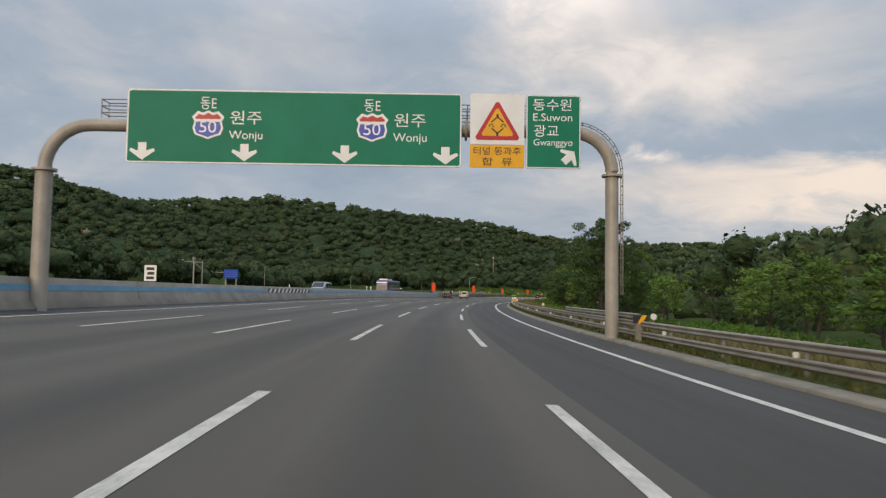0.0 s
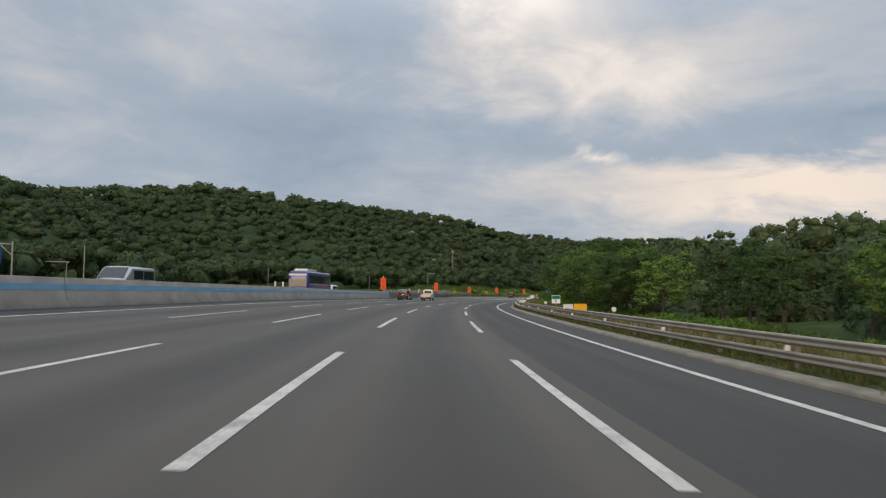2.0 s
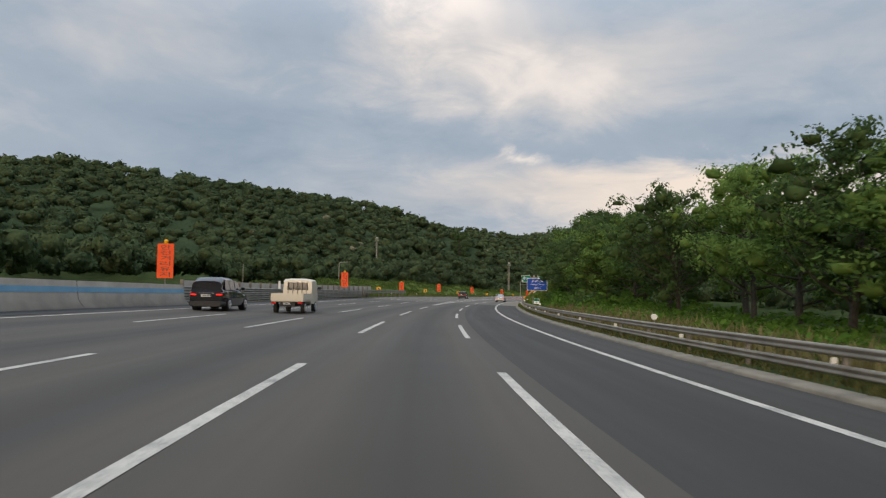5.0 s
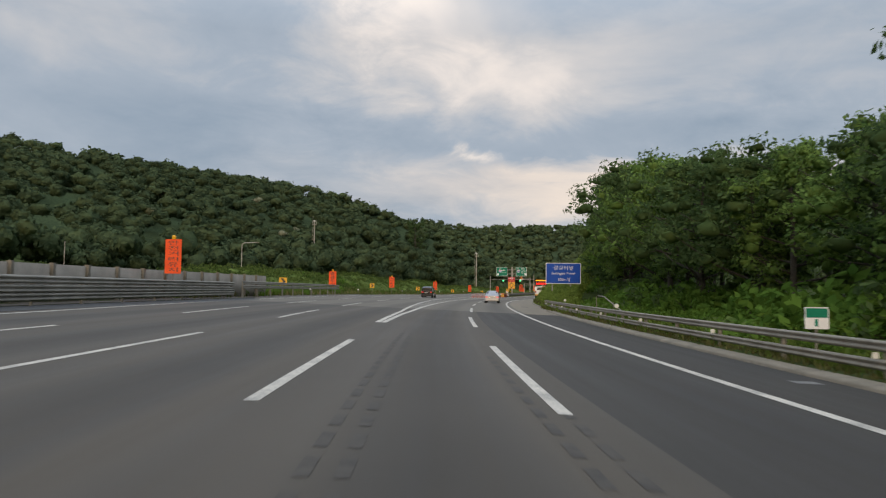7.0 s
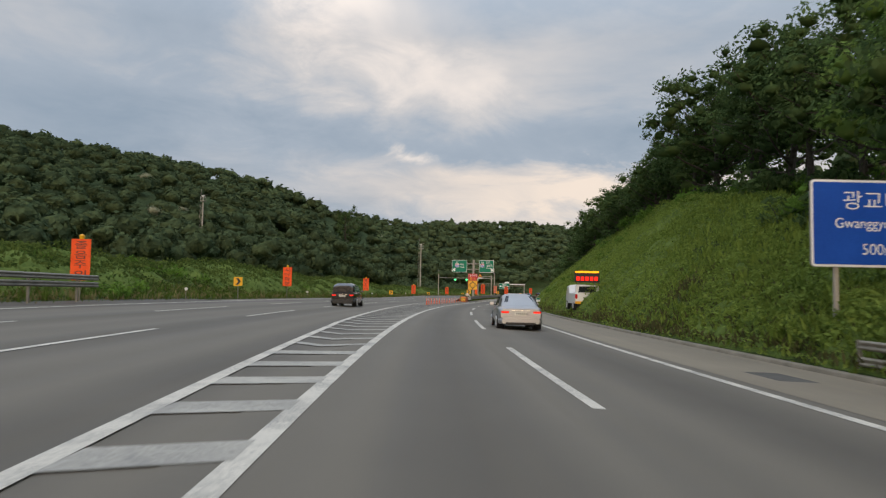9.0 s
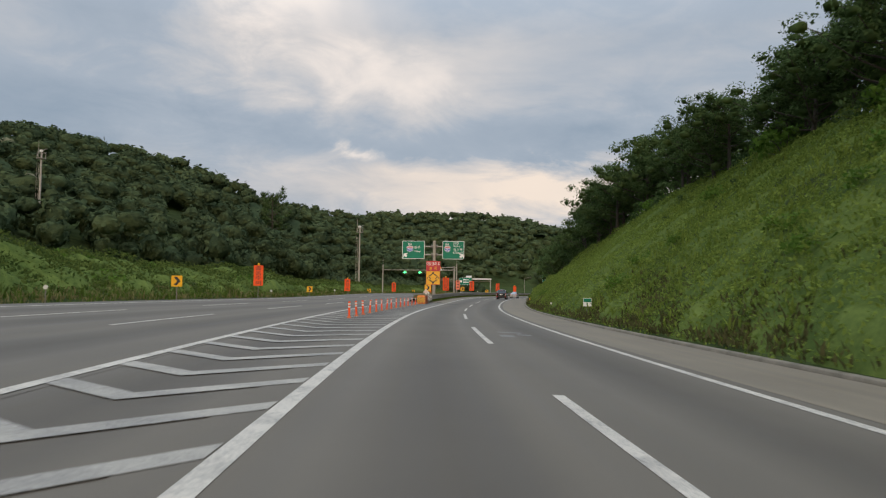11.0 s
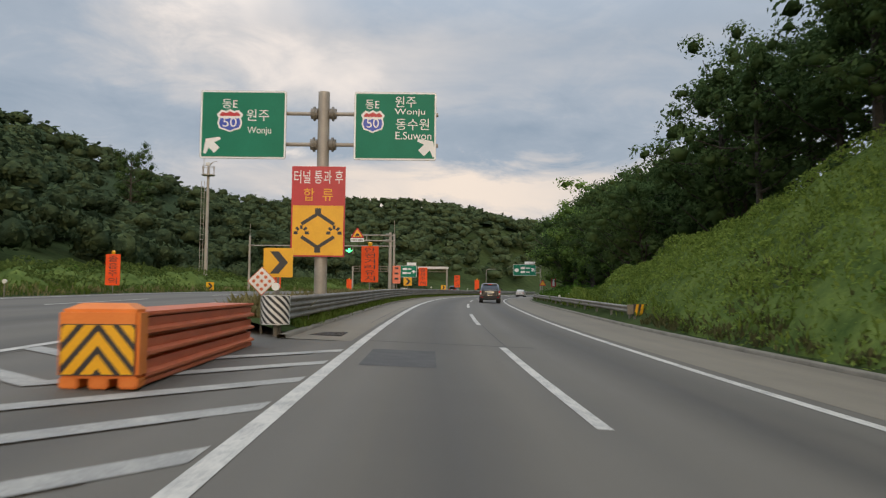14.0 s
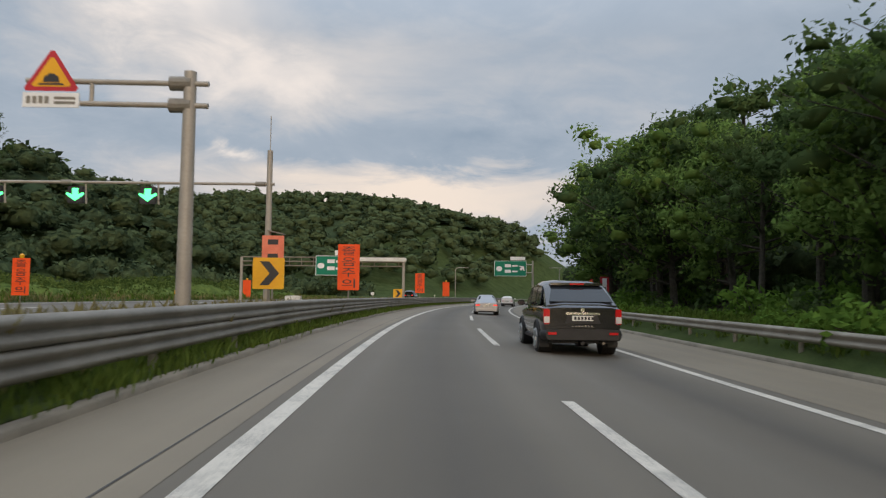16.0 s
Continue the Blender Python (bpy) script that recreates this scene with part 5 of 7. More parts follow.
def tunnel_warning():
    g = thing("tunnel_warning_sign", stand(434.6, -7.0), "thick grey pole with arms and a tunnel warning triangle", "road sign")
    part("pole", a_tube([(0, 0, -0.6), (0, 0, 5.82)], [0.17, 0.13], 16), POLE_PAINT, g, smooth=True)
    for z in (5.56, 5.08):
        part("arm", a_tube([(-3.5, 0, z + 0.02), (0.4, 0, z)], 0.06, 10), POLE_PAINT, g, smooth=True)
        part("clamp", a_tube([(-0.42, 0, z), (0.05, 0, z)], 0.16, 12), DULL_STEEL, g, "dark bolted clamp")
    part("brace", a_tube([(-2.1, 0, 5.1), (-2.1, 0, 5.56)], 0.05, 8), POLE_PAINT, g)
    tri = triangle_sign(g, -2.92, 5.33, 0.62, 0.95, y=-0.1, name="triangle")
    for x0, x1, z0, z1 in ((-3.2, -2.64, 5.46, 5.50), (-3.1, -2.74, 5.52, 5.66), (-3.02, -2.82, 5.66, 5.71)):
        part("symbol", plate([(x0, z0), (x1, z0), (x1 - 0.04, z1), (x0 + 0.04, z1)], 0.004, -0.116), BLACK_SIGN, tri)
    plate_ = part("text_plate", plate([(-3.52, 4.98), (-2.32, 4.98), (-2.32, 5.30), (-3.52, 5.30)], 0.03, -0.1), WHITE_SIGN, g, "white text plate")
    for k in range(4):
        part("letter_bar", plate([(-3.44 + 0.13 * k, 5.06), (-3.35 + 0.13 * k, 5.06), (-3.35 + 0.13 * k, 5.22), (-3.44 + 0.13 * k, 5.22)], 0.004, -0.104), DULL_STEEL, plate_)
    for k in range(2):
        part("letter_bar", plate([(-2.85, 5.05 + 0.1 * k), (-2.4, 5.05 + 0.1 * k), (-2.4, 5.11 + 0.1 * k), (-2.85, 5.11 + 0.1 * k)], 0.004, -0.104), DULL_STEEL, plate_)


tunnel_warning()


def far_signs():
    # the sign bridge over the main carriageway
    g = thing("sign_bridge", stand(486.0, -14.0), "distant green direction sign on a pale truss arm", "sign gantry")
    sign = panel("direction_sign", g, -0.8, 2.6, 2.6, 4.45, GREEN_SIGN, r=0.05, border=0.04, label="green direction sign with white lettering")
    part("number_disc", plate([(-0.3 + 0.34 * math.cos(a), 3.5 + 0.26 * math.sin(a)) for a in np.linspace(0, 2 * math.pi, 16, endpoint=False)], 0.004, -0.016), WHITE_SIGN, sign)
    for z in (3.75, 3.1):
        part("letter_bar", plate([(0.3, z), (1.0, z), (1.0, z + 0.34), (0.3, z + 0.34)], 0.004, -0.016), WHITE_SIGN, sign)
        part("letter_bar", plate([(1.1, z + 0.05), (1.7, z + 0.05), (1.7, z + 0.25), (1.1, z + 0.25)], 0.004, -0.016), WHITE_SIGN, sign)
    arrow(sign, 2.1, 3.5, 0.5, 180)
    part("exit_tab", plate([(1.0, 4.5), (2.5, 4.5), (2.5, 4.95), (1.0, 4.95)], 0.04), WHITE_SIGN, g, "small white exit tab")
    for z in (3.5, 3.9, 4.3):
        part("truss_rail", a_tube([(-8.0, 0.4, z), (7.5, 0.4, z)], 0.06, 8), PALE_CONCRETE, g)
    for k in range(14):
        part("truss_post", a_tube([(-8.0 + 1.15 * k, 0.4, 3.5), (-8.0 + 1.15 * k, 0.4, 4.3)], 0.04, 6), PALE_CONCRETE, g)
    part("shade", a_box(2.7, 7.6, 0.2, 0.9, 3.95, 4.3, bevel=0.03), WHITE_PAINT, g, "white boxed walkway")
    part("post", a_tube([(7.4, 0.4, -0.8), (7.4, 0.4, 4.3)], 0.14, 10), POLE_PAINT, g, smooth=True)
    part("post", a_tube([(-8.0, 0.4, -0.8), (-8.0, 0.4, 4.3)], 0.14, 10), POLE_PAINT, g, smooth=True)
    # the sign on the right of the leaving lanes
    g = thing("exit_direction_sign", stand(538.0, 5.2), "green exit sign on a cantilever pole", "road sign")
    sign = panel("direction_sign", g, -6.2, -1.0, 4.9, 7.4, GREEN_SIGN, r=0.06, border=0.05, label="green direction sign with white lettering")
    part("number_disc", plate([(-5.4 + 0.5 * math.cos(a), 6.1 + 0.42 * math.sin(a)) for a in np.linspace(0, 2 * math.pi, 16, endpoint=False)], 0.004, -0.016), WHITE_SIGN, sign)
    for z in (6.35, 5.45):
        part("letter_bar", plate([(-4.5, z), (-3.5, z), (-3.5, z + 0.5), (-4.5, z + 0.5)], 0.004, -0.016), WHITE_SIGN, sign)
        part("letter_bar", plate([(-3.3, z + 0.1), (-2.4, z + 0.1), (-2.4, z + 0.35), (-3.3, z + 0.35)], 0.004, -0.016), WHITE_SIGN, sign)
    arrow(sign, -1.7, 6.2, 0.8, 135)
    part("exit_tab", plate([(-3.6, 7.5), (-1.2, 7.5), (-1.2, 8.05), (-3.6, 8.05)], 0.04), WHITE_SIGN, g, "small white exit tab")
    part("pole", a_tube([(0, 0.3, -0.8), (0, 0.3, 7.4)], [0.2, 0.15], 12), POLE_PAINT, g, smooth=True)
    for z in (6.8, 5.5):
        part("arm", a_tube([(-5.8, 0.3, z), (0.1, 0.3, z)], 0.08, 8), POLE_PAINT, g, smooth=True)
    # small signs beyond the pickup, itself placed to fit the last view
    g = thing("deer_warning_sign", stand(470.0, 8.3), "yellow triangular warning sign on a post", "road sign")
    part("post", a_tube([(0, 0.05, -0.8), (0, 0.05, 2.6)], 0.04, 8), POLE_PAINT, g)
    triangle_sign(g, 0, 2.1, 0.48, 0.86, y=0.0, name="triangle")
    g = thing("red_text_sign", stand(474.0, 9.9), "narrow red and white text sign on a post", "road sign")
    part("post", a_tube([(0, 0.05, -0.8), (0, 0.05, 2.2)], 0.04, 8), POLE_PAINT, g)
    board = part("board", plate([(-0.33, 2.0), (0.33, 2.0), (0.33, 3.2), (-0.33, 3.2)], 0.03), RED_SIGN, g)
    part("letter_bar", plate([(-0.16, 2.12), (0.16, 2.12), (0.16, 3.08), (-0.16, 3.08)], 0.004, -0.004), WHITE_SIGN, board)


far_signs()


def small_plate(name, s, d, base, w, h, mat, label, band=None, stripes_=0, group=""):
    g = thing(name, stand(s, d), label, "marker sign", group)
    part("post", a_tube([(0, 0.05, -0.9), (0, 0.05, base + h * 0.6)], 0.03, 8), DULL_STEEL, g)
    board = part("board", plate(rounded(-w / 2, w / 2, base, base + h, 0.02, 2), 0.025), mat, g)
    if band:
        part("top_band", plate([(-w * 0.46, base + h * 0.52), (w * 0.46, base + h * 0.52), (w * 0.46, base + h * 0.95), (-w * 0.46, base + h * 0.95)], 0.003, -0.003), band, board, "green upper half")
    for k in range(stripes_):
        part("letter_bar", plate([(-0.05 + 0.12 * k, base + h * 0.12), (0.02 + 0.12 * k, base + h * 0.12), (0.02 + 0.12 * k, base + h * 0.45), (-0.05 + 0.12 * k, base + h * 0.45)], 0.003, -0.004), GREEN_SIGN, board)
    return g


small_plate("distance_marker", 100.3, 5.75, 1.0, 0.54, 0.52, WHITE_SIGN, "small white and green distance marker behind the guardrail", GREEN_SIGN, 1, "distance markers")
small_plate("distance_marker", 208.0, 7.2, 0.85, 0.55, 0.5, WHITE_SIGN, "small white and green distance marker by the trees", GREEN_SIGN, 1, "distance markers")
small_plate("distance_marker", 342.0, 7.4, 1.0, 0.5, 0.5, WHITE_SIGN, "small white and green distance marker on the grass", GREEN_SIGN, 1, "distance markers")
small_plate("distance_marker", 428.0, 8.0, 0.75, 0.5, 0.5, WHITE_SIGN, "small white and green distance marker under trees", GREEN_SIGN, 1, "distance markers")
small_plate("grit_box", 91.4, 5.75, 0.76, 0.66, 0.34, YELLOW_SIGN, "yellow box plate on the guardrail")
small_plate("cable_box", 95.3, 5.75, 0.74, 0.56, 0.28, WHITE_PAINT, "white box plate on the guardrail", group="white cable boxes")
small_plate("cable_box", 131.0, 5.75, 0.76, 0.56, 0.28, WHITE_PAINT, "white box plate on the guardrail", group="white cable boxes")


def round_marker(s, d, base):
    g = thing("round_delineator", stand(s, d), "pale round reflector on a short post", "delineator", "round roadside reflectors")
    part("post", a_tube([(0, 0, -0.8), (0, 0, base)], 0.025, 8), DULL_STEEL, g)
    part("disc", a_tube([(0, -0.03, base), (0, 0.03, base)], 0.10, 16), REFLECTOR, g, smooth=False)


for s in (22.4, 51.0, 84.0, 106.2, 126.6, 160.0, 196.0, 226.0):
    round_marker(s, 5.78 + verge_shift(s), 0.98)
for s in (250.0, 362.0, 432.0, 462.0):
    round_marker(s, 7.5, 0.95)
for s, d in ((268, -17.6), (296, -18.6), (330, -19.0), (372, -20.4), (404, -21.4)):
    round_marker(s, d, 0.72)
for s in (389.2, 460.0, 505.0):
    round_marker(s, -5.6, 1.18)


# ============ masts and poles ============
def camera_mast(s, d, tall, label):
    at = land(s, d).item()
    g = thing("camera_mast", stand(s, d, at), label, "mast")
    part("pole", a_tube([(0, 0, -0.8), (0, 0, tall)], [0.22, 0.14], 12), POLE_PAINT, g, smooth=True)
    part("platform", a_tube([(0, 0, tall - 1.0), (0, 0, tall - 0.9)], 0.75, 12), POLE_PAINT, g)
    for k in range(6):
        a = k * math.pi / 3
        part("rail_post", a_tube([(0.7 * math.cos(a), 0.7 * math.sin(a), tall - 0.95), (0.7 * math.cos(a), 0.7 * math.sin(a), tall)], 0.03, 6), POLE_PAINT, g)
    part("guard_ring", a_tube([(0.7 * math.cos(a), 0.7 * math.sin(a), tall) for a in np.linspace(0, 2 * math.pi, 13)], 0.03, 6), POLE_PAINT, g)
    part("camera_housing", a_box(-0.3, 0.2, -0.18, 0.18, tall + 0.1, tall + 0.5, bevel=0.05), WHITE_PAINT, g)
    part("antenna", a_tube([(-0.55, 0, tall - 0.9), (-0.55, 0, tall + 1.9)], 0.035, 6), POLE_PAINT, g)
    part("lamp_arm", a_tube([(0, 0, tall), (0.5, 0, tall + 0.55), (0.95, 0, tall + 0.6)], 0.04, 6), POLE_PAINT, g)
    for x in (-0.8, -0.45):
        part("ladder_rail", a_tube([(x, 0.1, -0.5), (x, 0.1, tall - 1.6)], 0.03, 6), POLE_PAINT, g)
    for k in range(int((tall - 2) / 0.6)):
        part("rung", a_tube([(-0.8, 0.1, 0.4 + 0.6 * k), (-0.45, 0.1, 0.4 + 0.6 * k)], 0.02, 5), POLE_PAINT, g)
    for z in (tall * 0.3, tall * 0.6):
        part("bracket", a_tube([(-0.45, 0.1, z), (0, 0, z)], 0.03, 6), POLE_PAINT, g)


camera_mast(451.0, -30.3, 13.5, "tall pale camera mast with a round platform")
camera_mast(408.0, -72.0, 14.0, "tall pale mast before the wooded hill")


def street_lamp(s, d, tall, reach, label):
    at = land(s, d).item()
    g = thing("street_lamp", stand(s, d, at), label, "street lamp", "grey street lamps")
    bend = [(0.5 - 0.5 * math.cos(a), 0, tall - 0.5 + 0.5 * math.sin(a)) for a in np.linspace(0, math.pi / 2, 7)]
    part("pole", a_tube([(0, 0, -0.6), (0, 0, tall - 0.6), *bend, (reach, 0, tall + 0.05)], 0.07, 10), POLE_PAINT, g, smooth=True)
    part("lamp_head", a_box(reach - 0.1, reach + 0.55, -0.13, 0.13, tall - 0.02, tall + 0.12, bevel=0.04), DULL_STEEL, g)


street_lamp(301.0, -38.6, 5.6, 2.2, "grey street lamp with a curved arm")
street_lamp(545.0, -8.5, 6.5, 1.8, "grey street lamp with a curved arm")
street_lamp(558.0, 9.0, 6.5, -1.8, "grey street lamp with a curved arm")


def cross_pole():
    g = thing("cross_arm_pole", stand(66.0, 12.5, land(66.0, 12.5).item()), "white pole with two cross-arms in the grass", "pole")
    part("pole", a_tube([(0, 0, -0.5), (0, 0, 3.05)], [0.06, 0.045], 10), WHITE_PAINT, g, smooth=True)
    for z in (2.36, 1.86):
        part("cross_arm", a_tube([(-0.62, 0, z), (0.62, 0, z)], 0.03, 8), WHITE_PAINT, g, smooth=True)


cross_pole()


def handrail():
    g = thing("stair_handrail", stand(228.0, 8.0), "thin grey handrail running up the verge", "handrail")
    part("rail", a_tube([(0, 0, 0.3), (-0.1, 4, 1.0), (0.2, 8, 1.4), (0.4, 11, 1.45)], 0.03, 8), STEEL, g, smooth=True)
    for y, z in ((1.2, 0.5), (5.0, 1.1), (10.0, 1.42)):
        part("post", a_tube([(0.1, y, -0.4), (0.1, y, z)], 0.025, 8), STEEL, g)


handrail()


# ============ beyond the median ============
def message_sign():
    g = thing("message_sign", stand(112.8, -39.9), "purple-blue message board on two posts", "message sign")
    board = part("board", a_box(-1.2, 1.2, 0, 0.3, 2.6, 4.08, bevel=0.05), BLUE_SIGN, g)
    for k in range(3):
        part("letter_bar", plate([(-1.0, 2.85 + 0.36 * k), (1.0, 2.85 + 0.36 * k), (1.0, 2.99 + 0.36 * k), (-1.0, 2.99 + 0.36 * k)], 0.01, -0.012), SHIELD_BLUE, board)
    for x in (-0.9, 0.9):
        part("post", a_tube([(x, 0.2, -0.8), (x, 0.2, 2.7)], 0.12, 10), POLE_PAINT, g, smooth=True)


def camera_pole(s, d, tall):
    g = thing("camera_pole", stand(s, d), "pale steel pole with a braced camera arm", "pole")
    part("pole", a_tube([(0, 0, -0.8), (0, 0, tall)], [0.13, 0.10], 10), POLE_PAINT, g, smooth=True)
    part("arm", a_tube([(0, 0, tall - 0.35), (-4.6, 0, tall - 0.2)], 0.07, 8), POLE_PAINT, g, smooth=True)
    part("brace", a_tube([(0, 0, tall - 1.9), (-1.9, 0, tall - 0.3)], 0.05, 8), POLE_PAINT, g)
    part("camera_housing", a_box(-4.75, -4.45, -0.2, 0.2, tall - 0.15, tall + 0.25, bevel=0.05), WHITE_PAINT, g)


def signal_pole(s, d, tall):
    g = thing("detector_pole", stand(s, d), "grey pole with a small detector box on top", "pole")
    part("pole", a_tube([(0, 0, -0.8), (0, 0, tall)], [0.12, 0.10], 10), POLE_PAINT, g, smooth=True)
    part("detector", a_box(-0.2, 0.2, -0.2, 0.2, tall - 0.1, tall + 0.5, bevel=0.05), DULL_STEEL, g)


message_sign()
camera_pole(147.0, -61.9, 7.1)
signal_pole(98.0, -39.2, 4.8)


def route_board():
    g = thing("distance_board", stand(70.0, -31.5), "white board with dark route marks on a post", "road sign")
    board = part("board", plate(rounded(-0.62, 0.62, 1.5, 3.1, 0.05), 0.04), WHITE_SIGN, g)
    for k in range(3):
        part("letter_bar", plate([(-0.4 + 0.1 * (k % 2), 1.68 + 0.46 * k), (0.4, 1.68 + 0.46 * k), (0.4, 1.96 + 0.46 * k), (-0.4 + 0.1 * (k % 2), 1.96 + 0.46 * k)], 0.004, -0.004), BLACK_SIGN, board)
    part("post", a_tube([(0, 0.06, -0.8), (0, 0.06, 3.0)], 0.05, 8), POLE_PAINT, g)


route_board()
street_lamp(160.0, -63.0, 5.0, -3.4, "grey street lamp with a curved arm")


def thin_pole(s, d, tall):
    g = thing("slim_pole", stand(s, d), "slim grey pole beside the opposite carriageway", "pole", "slim roadside poles")
    part("pole", a_tube([(0, 0, -0.6), (0, 0, tall)], [0.06, 0.04], 8), POLE_PAINT, g, smooth=True)


for s, d, tall in ((127.0, -39.6, 5.25), (194.0, -44.2, 5.5), (274.0, -49.2, 6.0)):
    thin_pole(s, d, tall)
for s, d in ((134, -37.4), (145, -25.0), (148, -24.9), (205, -17.6), (215, -17.6)):
    g = thing("marker_post", stand(s, d, 0.2 if d < -20 else 0.0), "white marker post behind the median", "marker post", "white marker posts")
    part("post", a_box(-0.1, 0.1, -0.05, 0.05, -0.4, 1.75, bevel=0.02), WHITE_PAINT, g)
    part("cap", a_box(-0.12, 0.12, -0.06, 0.06, 1.75, 1.85, bevel=0.02), REFLECTOR, g)


def concrete_fence():
    """Grey panel wall behind the outer guardrail."""
    g = thing("panel_wall", Matrix(), "grey concrete panel wall behind the guardrail", "wall", kind="structure")
    for k in range(24):
        s0 = 184 + 3.0 * k
        top = float(np.interp(s0, [184, 236, 256], [1.5, 1.7, 1.8]))
        part("wall_panel", sweep("wall_panel", [(-18.55, -0.3), (-18.55, top), (-18.67, top), (-18.67, -0.3)], s0 + 0.04, s0 + 2.96, 2.92, CONCRETE, True), None, g)
        part("wall_post", a_box(-0.1, 0.1, -0.1, 0.1, -0.3, top + 0.05), PALE_CONCRETE, g, at=stand(s0, -18.5))


concrete_fence()
# ============ trees, bushes, grass ============
def leaf_cloud(rng, centres, radii, per, size, flat=0.6):
    """Leaves over the domed tops of clumps round the centres: (4n, 3) points and (n, 4) faces."""
    n = len(centres) * per
    c = np.repeat(centres, per, 0)
    r = np.repeat(radii, per)[:, None]
    way = rng.normal(0, 1, (n, 3)) + np.array([0, 0, 0.45])
    way /= np.linalg.norm(way, axis=1, keepdims=True)
    p = c + way * np.array([1, 1, flat]) * r * np.where(rng.uniform(0, 1, (n, 1)) < 0.62, rng.uniform(0.70, 1.08, (n, 1)), rng.uniform(0.40, 1.22, (n, 1)))
    out = way / np.array([1, 1, flat]) + rng.normal(0, 0.55, (n, 3))
    out /= np.linalg.norm(out, axis=1, keepdims=True)
    a = np.cross(out, rng.normal(0, 1, (n, 3)))
    a[:, 2] -= 0.15
    a /= np.linalg.norm(a, axis=1, keepdims=True)
    b = np.cross(out, a)
    w = (size * rng.uniform(0.6, 1.3, n))[:, None]
    pts = np.stack([p - a * w, p - b * w * 0.5 + a * w * 0.1, p + a * w, p + b * w * 0.5 + a * w * 0.1], 1)
    soft = way + np.array([0, 0, 0.3]) + 0.45 * out
    soft /= np.linalg.norm(soft, axis=1, keepdims=True)
    return pts.reshape(-1, 3), np.arange(4 * n).reshape(-1, 4), np.repeat(soft, 4, 0)


def clump_cores(rng, centres, radii, flat=0.6):
    """The dense inside of each leaf clump: a small rough lump."""
    bm = bmesh.new()
    bmesh.ops.create_icosphere(bm, subdivisions=1, radius=1.0)
    bm.verts.index_update()
    ways = np.array([v.co[:] for v in bm.verts])
    tris = np.array([[v.index for v in f.verts] for f in bm.faces])
    bm.free()
    k, m = len(centres), len(ways)
    pts = centres[:, None, :] + ways[None] * np.array([1, 1, flat]) * radii[:, None, None] * rng.uniform(0.22, 0.60, (k, m, 1))
    return pts.reshape(-1, 3), (tris[None] + m * np.arange(k)[:, None, None]).reshape(-1, 3), np.tile(ways, (k, 1))


def leaf_mass(name, rng, centres, radii, per, size, mat, flat=0.6):
    pts, faces, normals = leaf_cloud(rng, centres, radii, per, size, flat)
    core, tris, core_normals = clump_cores(rng, centres, radii, flat)
    halves = np.concatenate([faces[:, [0, 1, 2]], faces[:, [0, 2, 3]]])
    if per < 20 or per > 100:
        me = fast_mesh(name, pts, halves, mat)
        soft_normals(me, normals)
        return me
    me = fast_mesh(name, np.concatenate([pts, core]), np.concatenate([halves, tris + len(pts)]), mat)
    soft_normals(me, np.concatenate([normals, core_normals]))
    return me


def grow(rng, tall, spread_, low, limbs):
    """Trunk and limbs as tubes, and the places for leaf clusters."""
    bm = bmesh.new()
    lean = rng.normal(0, 0.035, 2)
    trunk = [Vector((lean[0] * z * tall + 0.06 * tall * math.sin(3 * z) * lean[1] * 8, lean[1] * z * tall, z * tall * 0.86)) for z in np.linspace(0, 1, 7)]
    trunk[0].z = -0.5
    r0 = 0.017 * tall + 0.03
    tube(bm, trunk, [r0 * (1 - 0.8 * k / 6) + 0.012 for k in range(7)], 8)
    centres, radii = [], []
    for k in range(limbs):
        u = low + (0.97 - low) * (k + rng.uniform(0, 0.8)) / limbs
        i = min(5, int(u * 6))
        start = trunk[i].lerp(trunk[i + 1], u * 6 - i)
        a = k * 2.4 + rng.uniform(-0.5, 0.5)
        reach = spread_ * (0.45 + 0.75 * math.sin(math.pi * min(1.0, (u - low) / (1 - low) * 0.75 + 0.22))) * rng.uniform(0.7, 1.15)
        rise = reach * rng.uniform(0.15, 0.75)
        end = start + Vector((math.cos(a) * reach, math.sin(a) * reach, rise))
        mid = start.lerp(end, 0.5) + Vector((0, 0, -0.08 * reach))
        r = r0 * (1 - u) * 0.5 + 0.018
        tube(bm, [start, mid, end], [r, r * 0.6, 0.012], 4, False)
        for j in range(3):
            w = 0.36 + 0.62 * (j + rng.uniform(0, 1)) / 3
            c = start.lerp(end, w) + Vector(rng.normal(0, 0.15 * spread_, 3)) * (0.5 + 0.5 * w)
            centres.append(c)
            radii.append(rng.uniform(0.7, 1.2) * (0.24 * spread_ + 0.12))
            if j == 1:
                tube(bm, [start.lerp(end, max(0.2, w - 0.2)), c], [r * 0.35 + 0.006, 0.006], 4, False)
    top = trunk[-1]
    for _ in range(5):
        centres.append(top + Vector(rng.normal(0, 0.16 * spread_, 3)))
        radii.append(0.24 * spread_)
    return bm, np.array([list(c) for c in centres]), np.array(radii)


def make_tree(seed, tall, spread_, low, limbs, per, size, mat, label):
    rng = np.random.default_rng(seed)
    bm, centres, radii = grow(rng, tall, spread_, low, limbs)
    ob = thing("tree", pose(0, 0, -500), label, "tree", "roadside trees")
    part("trunk", bm, BARK, ob, smooth=True)
    part("crown", leaf_mass("crown", rng, centres, radii, per, size, mat, 0.78), None, ob)
    return ob


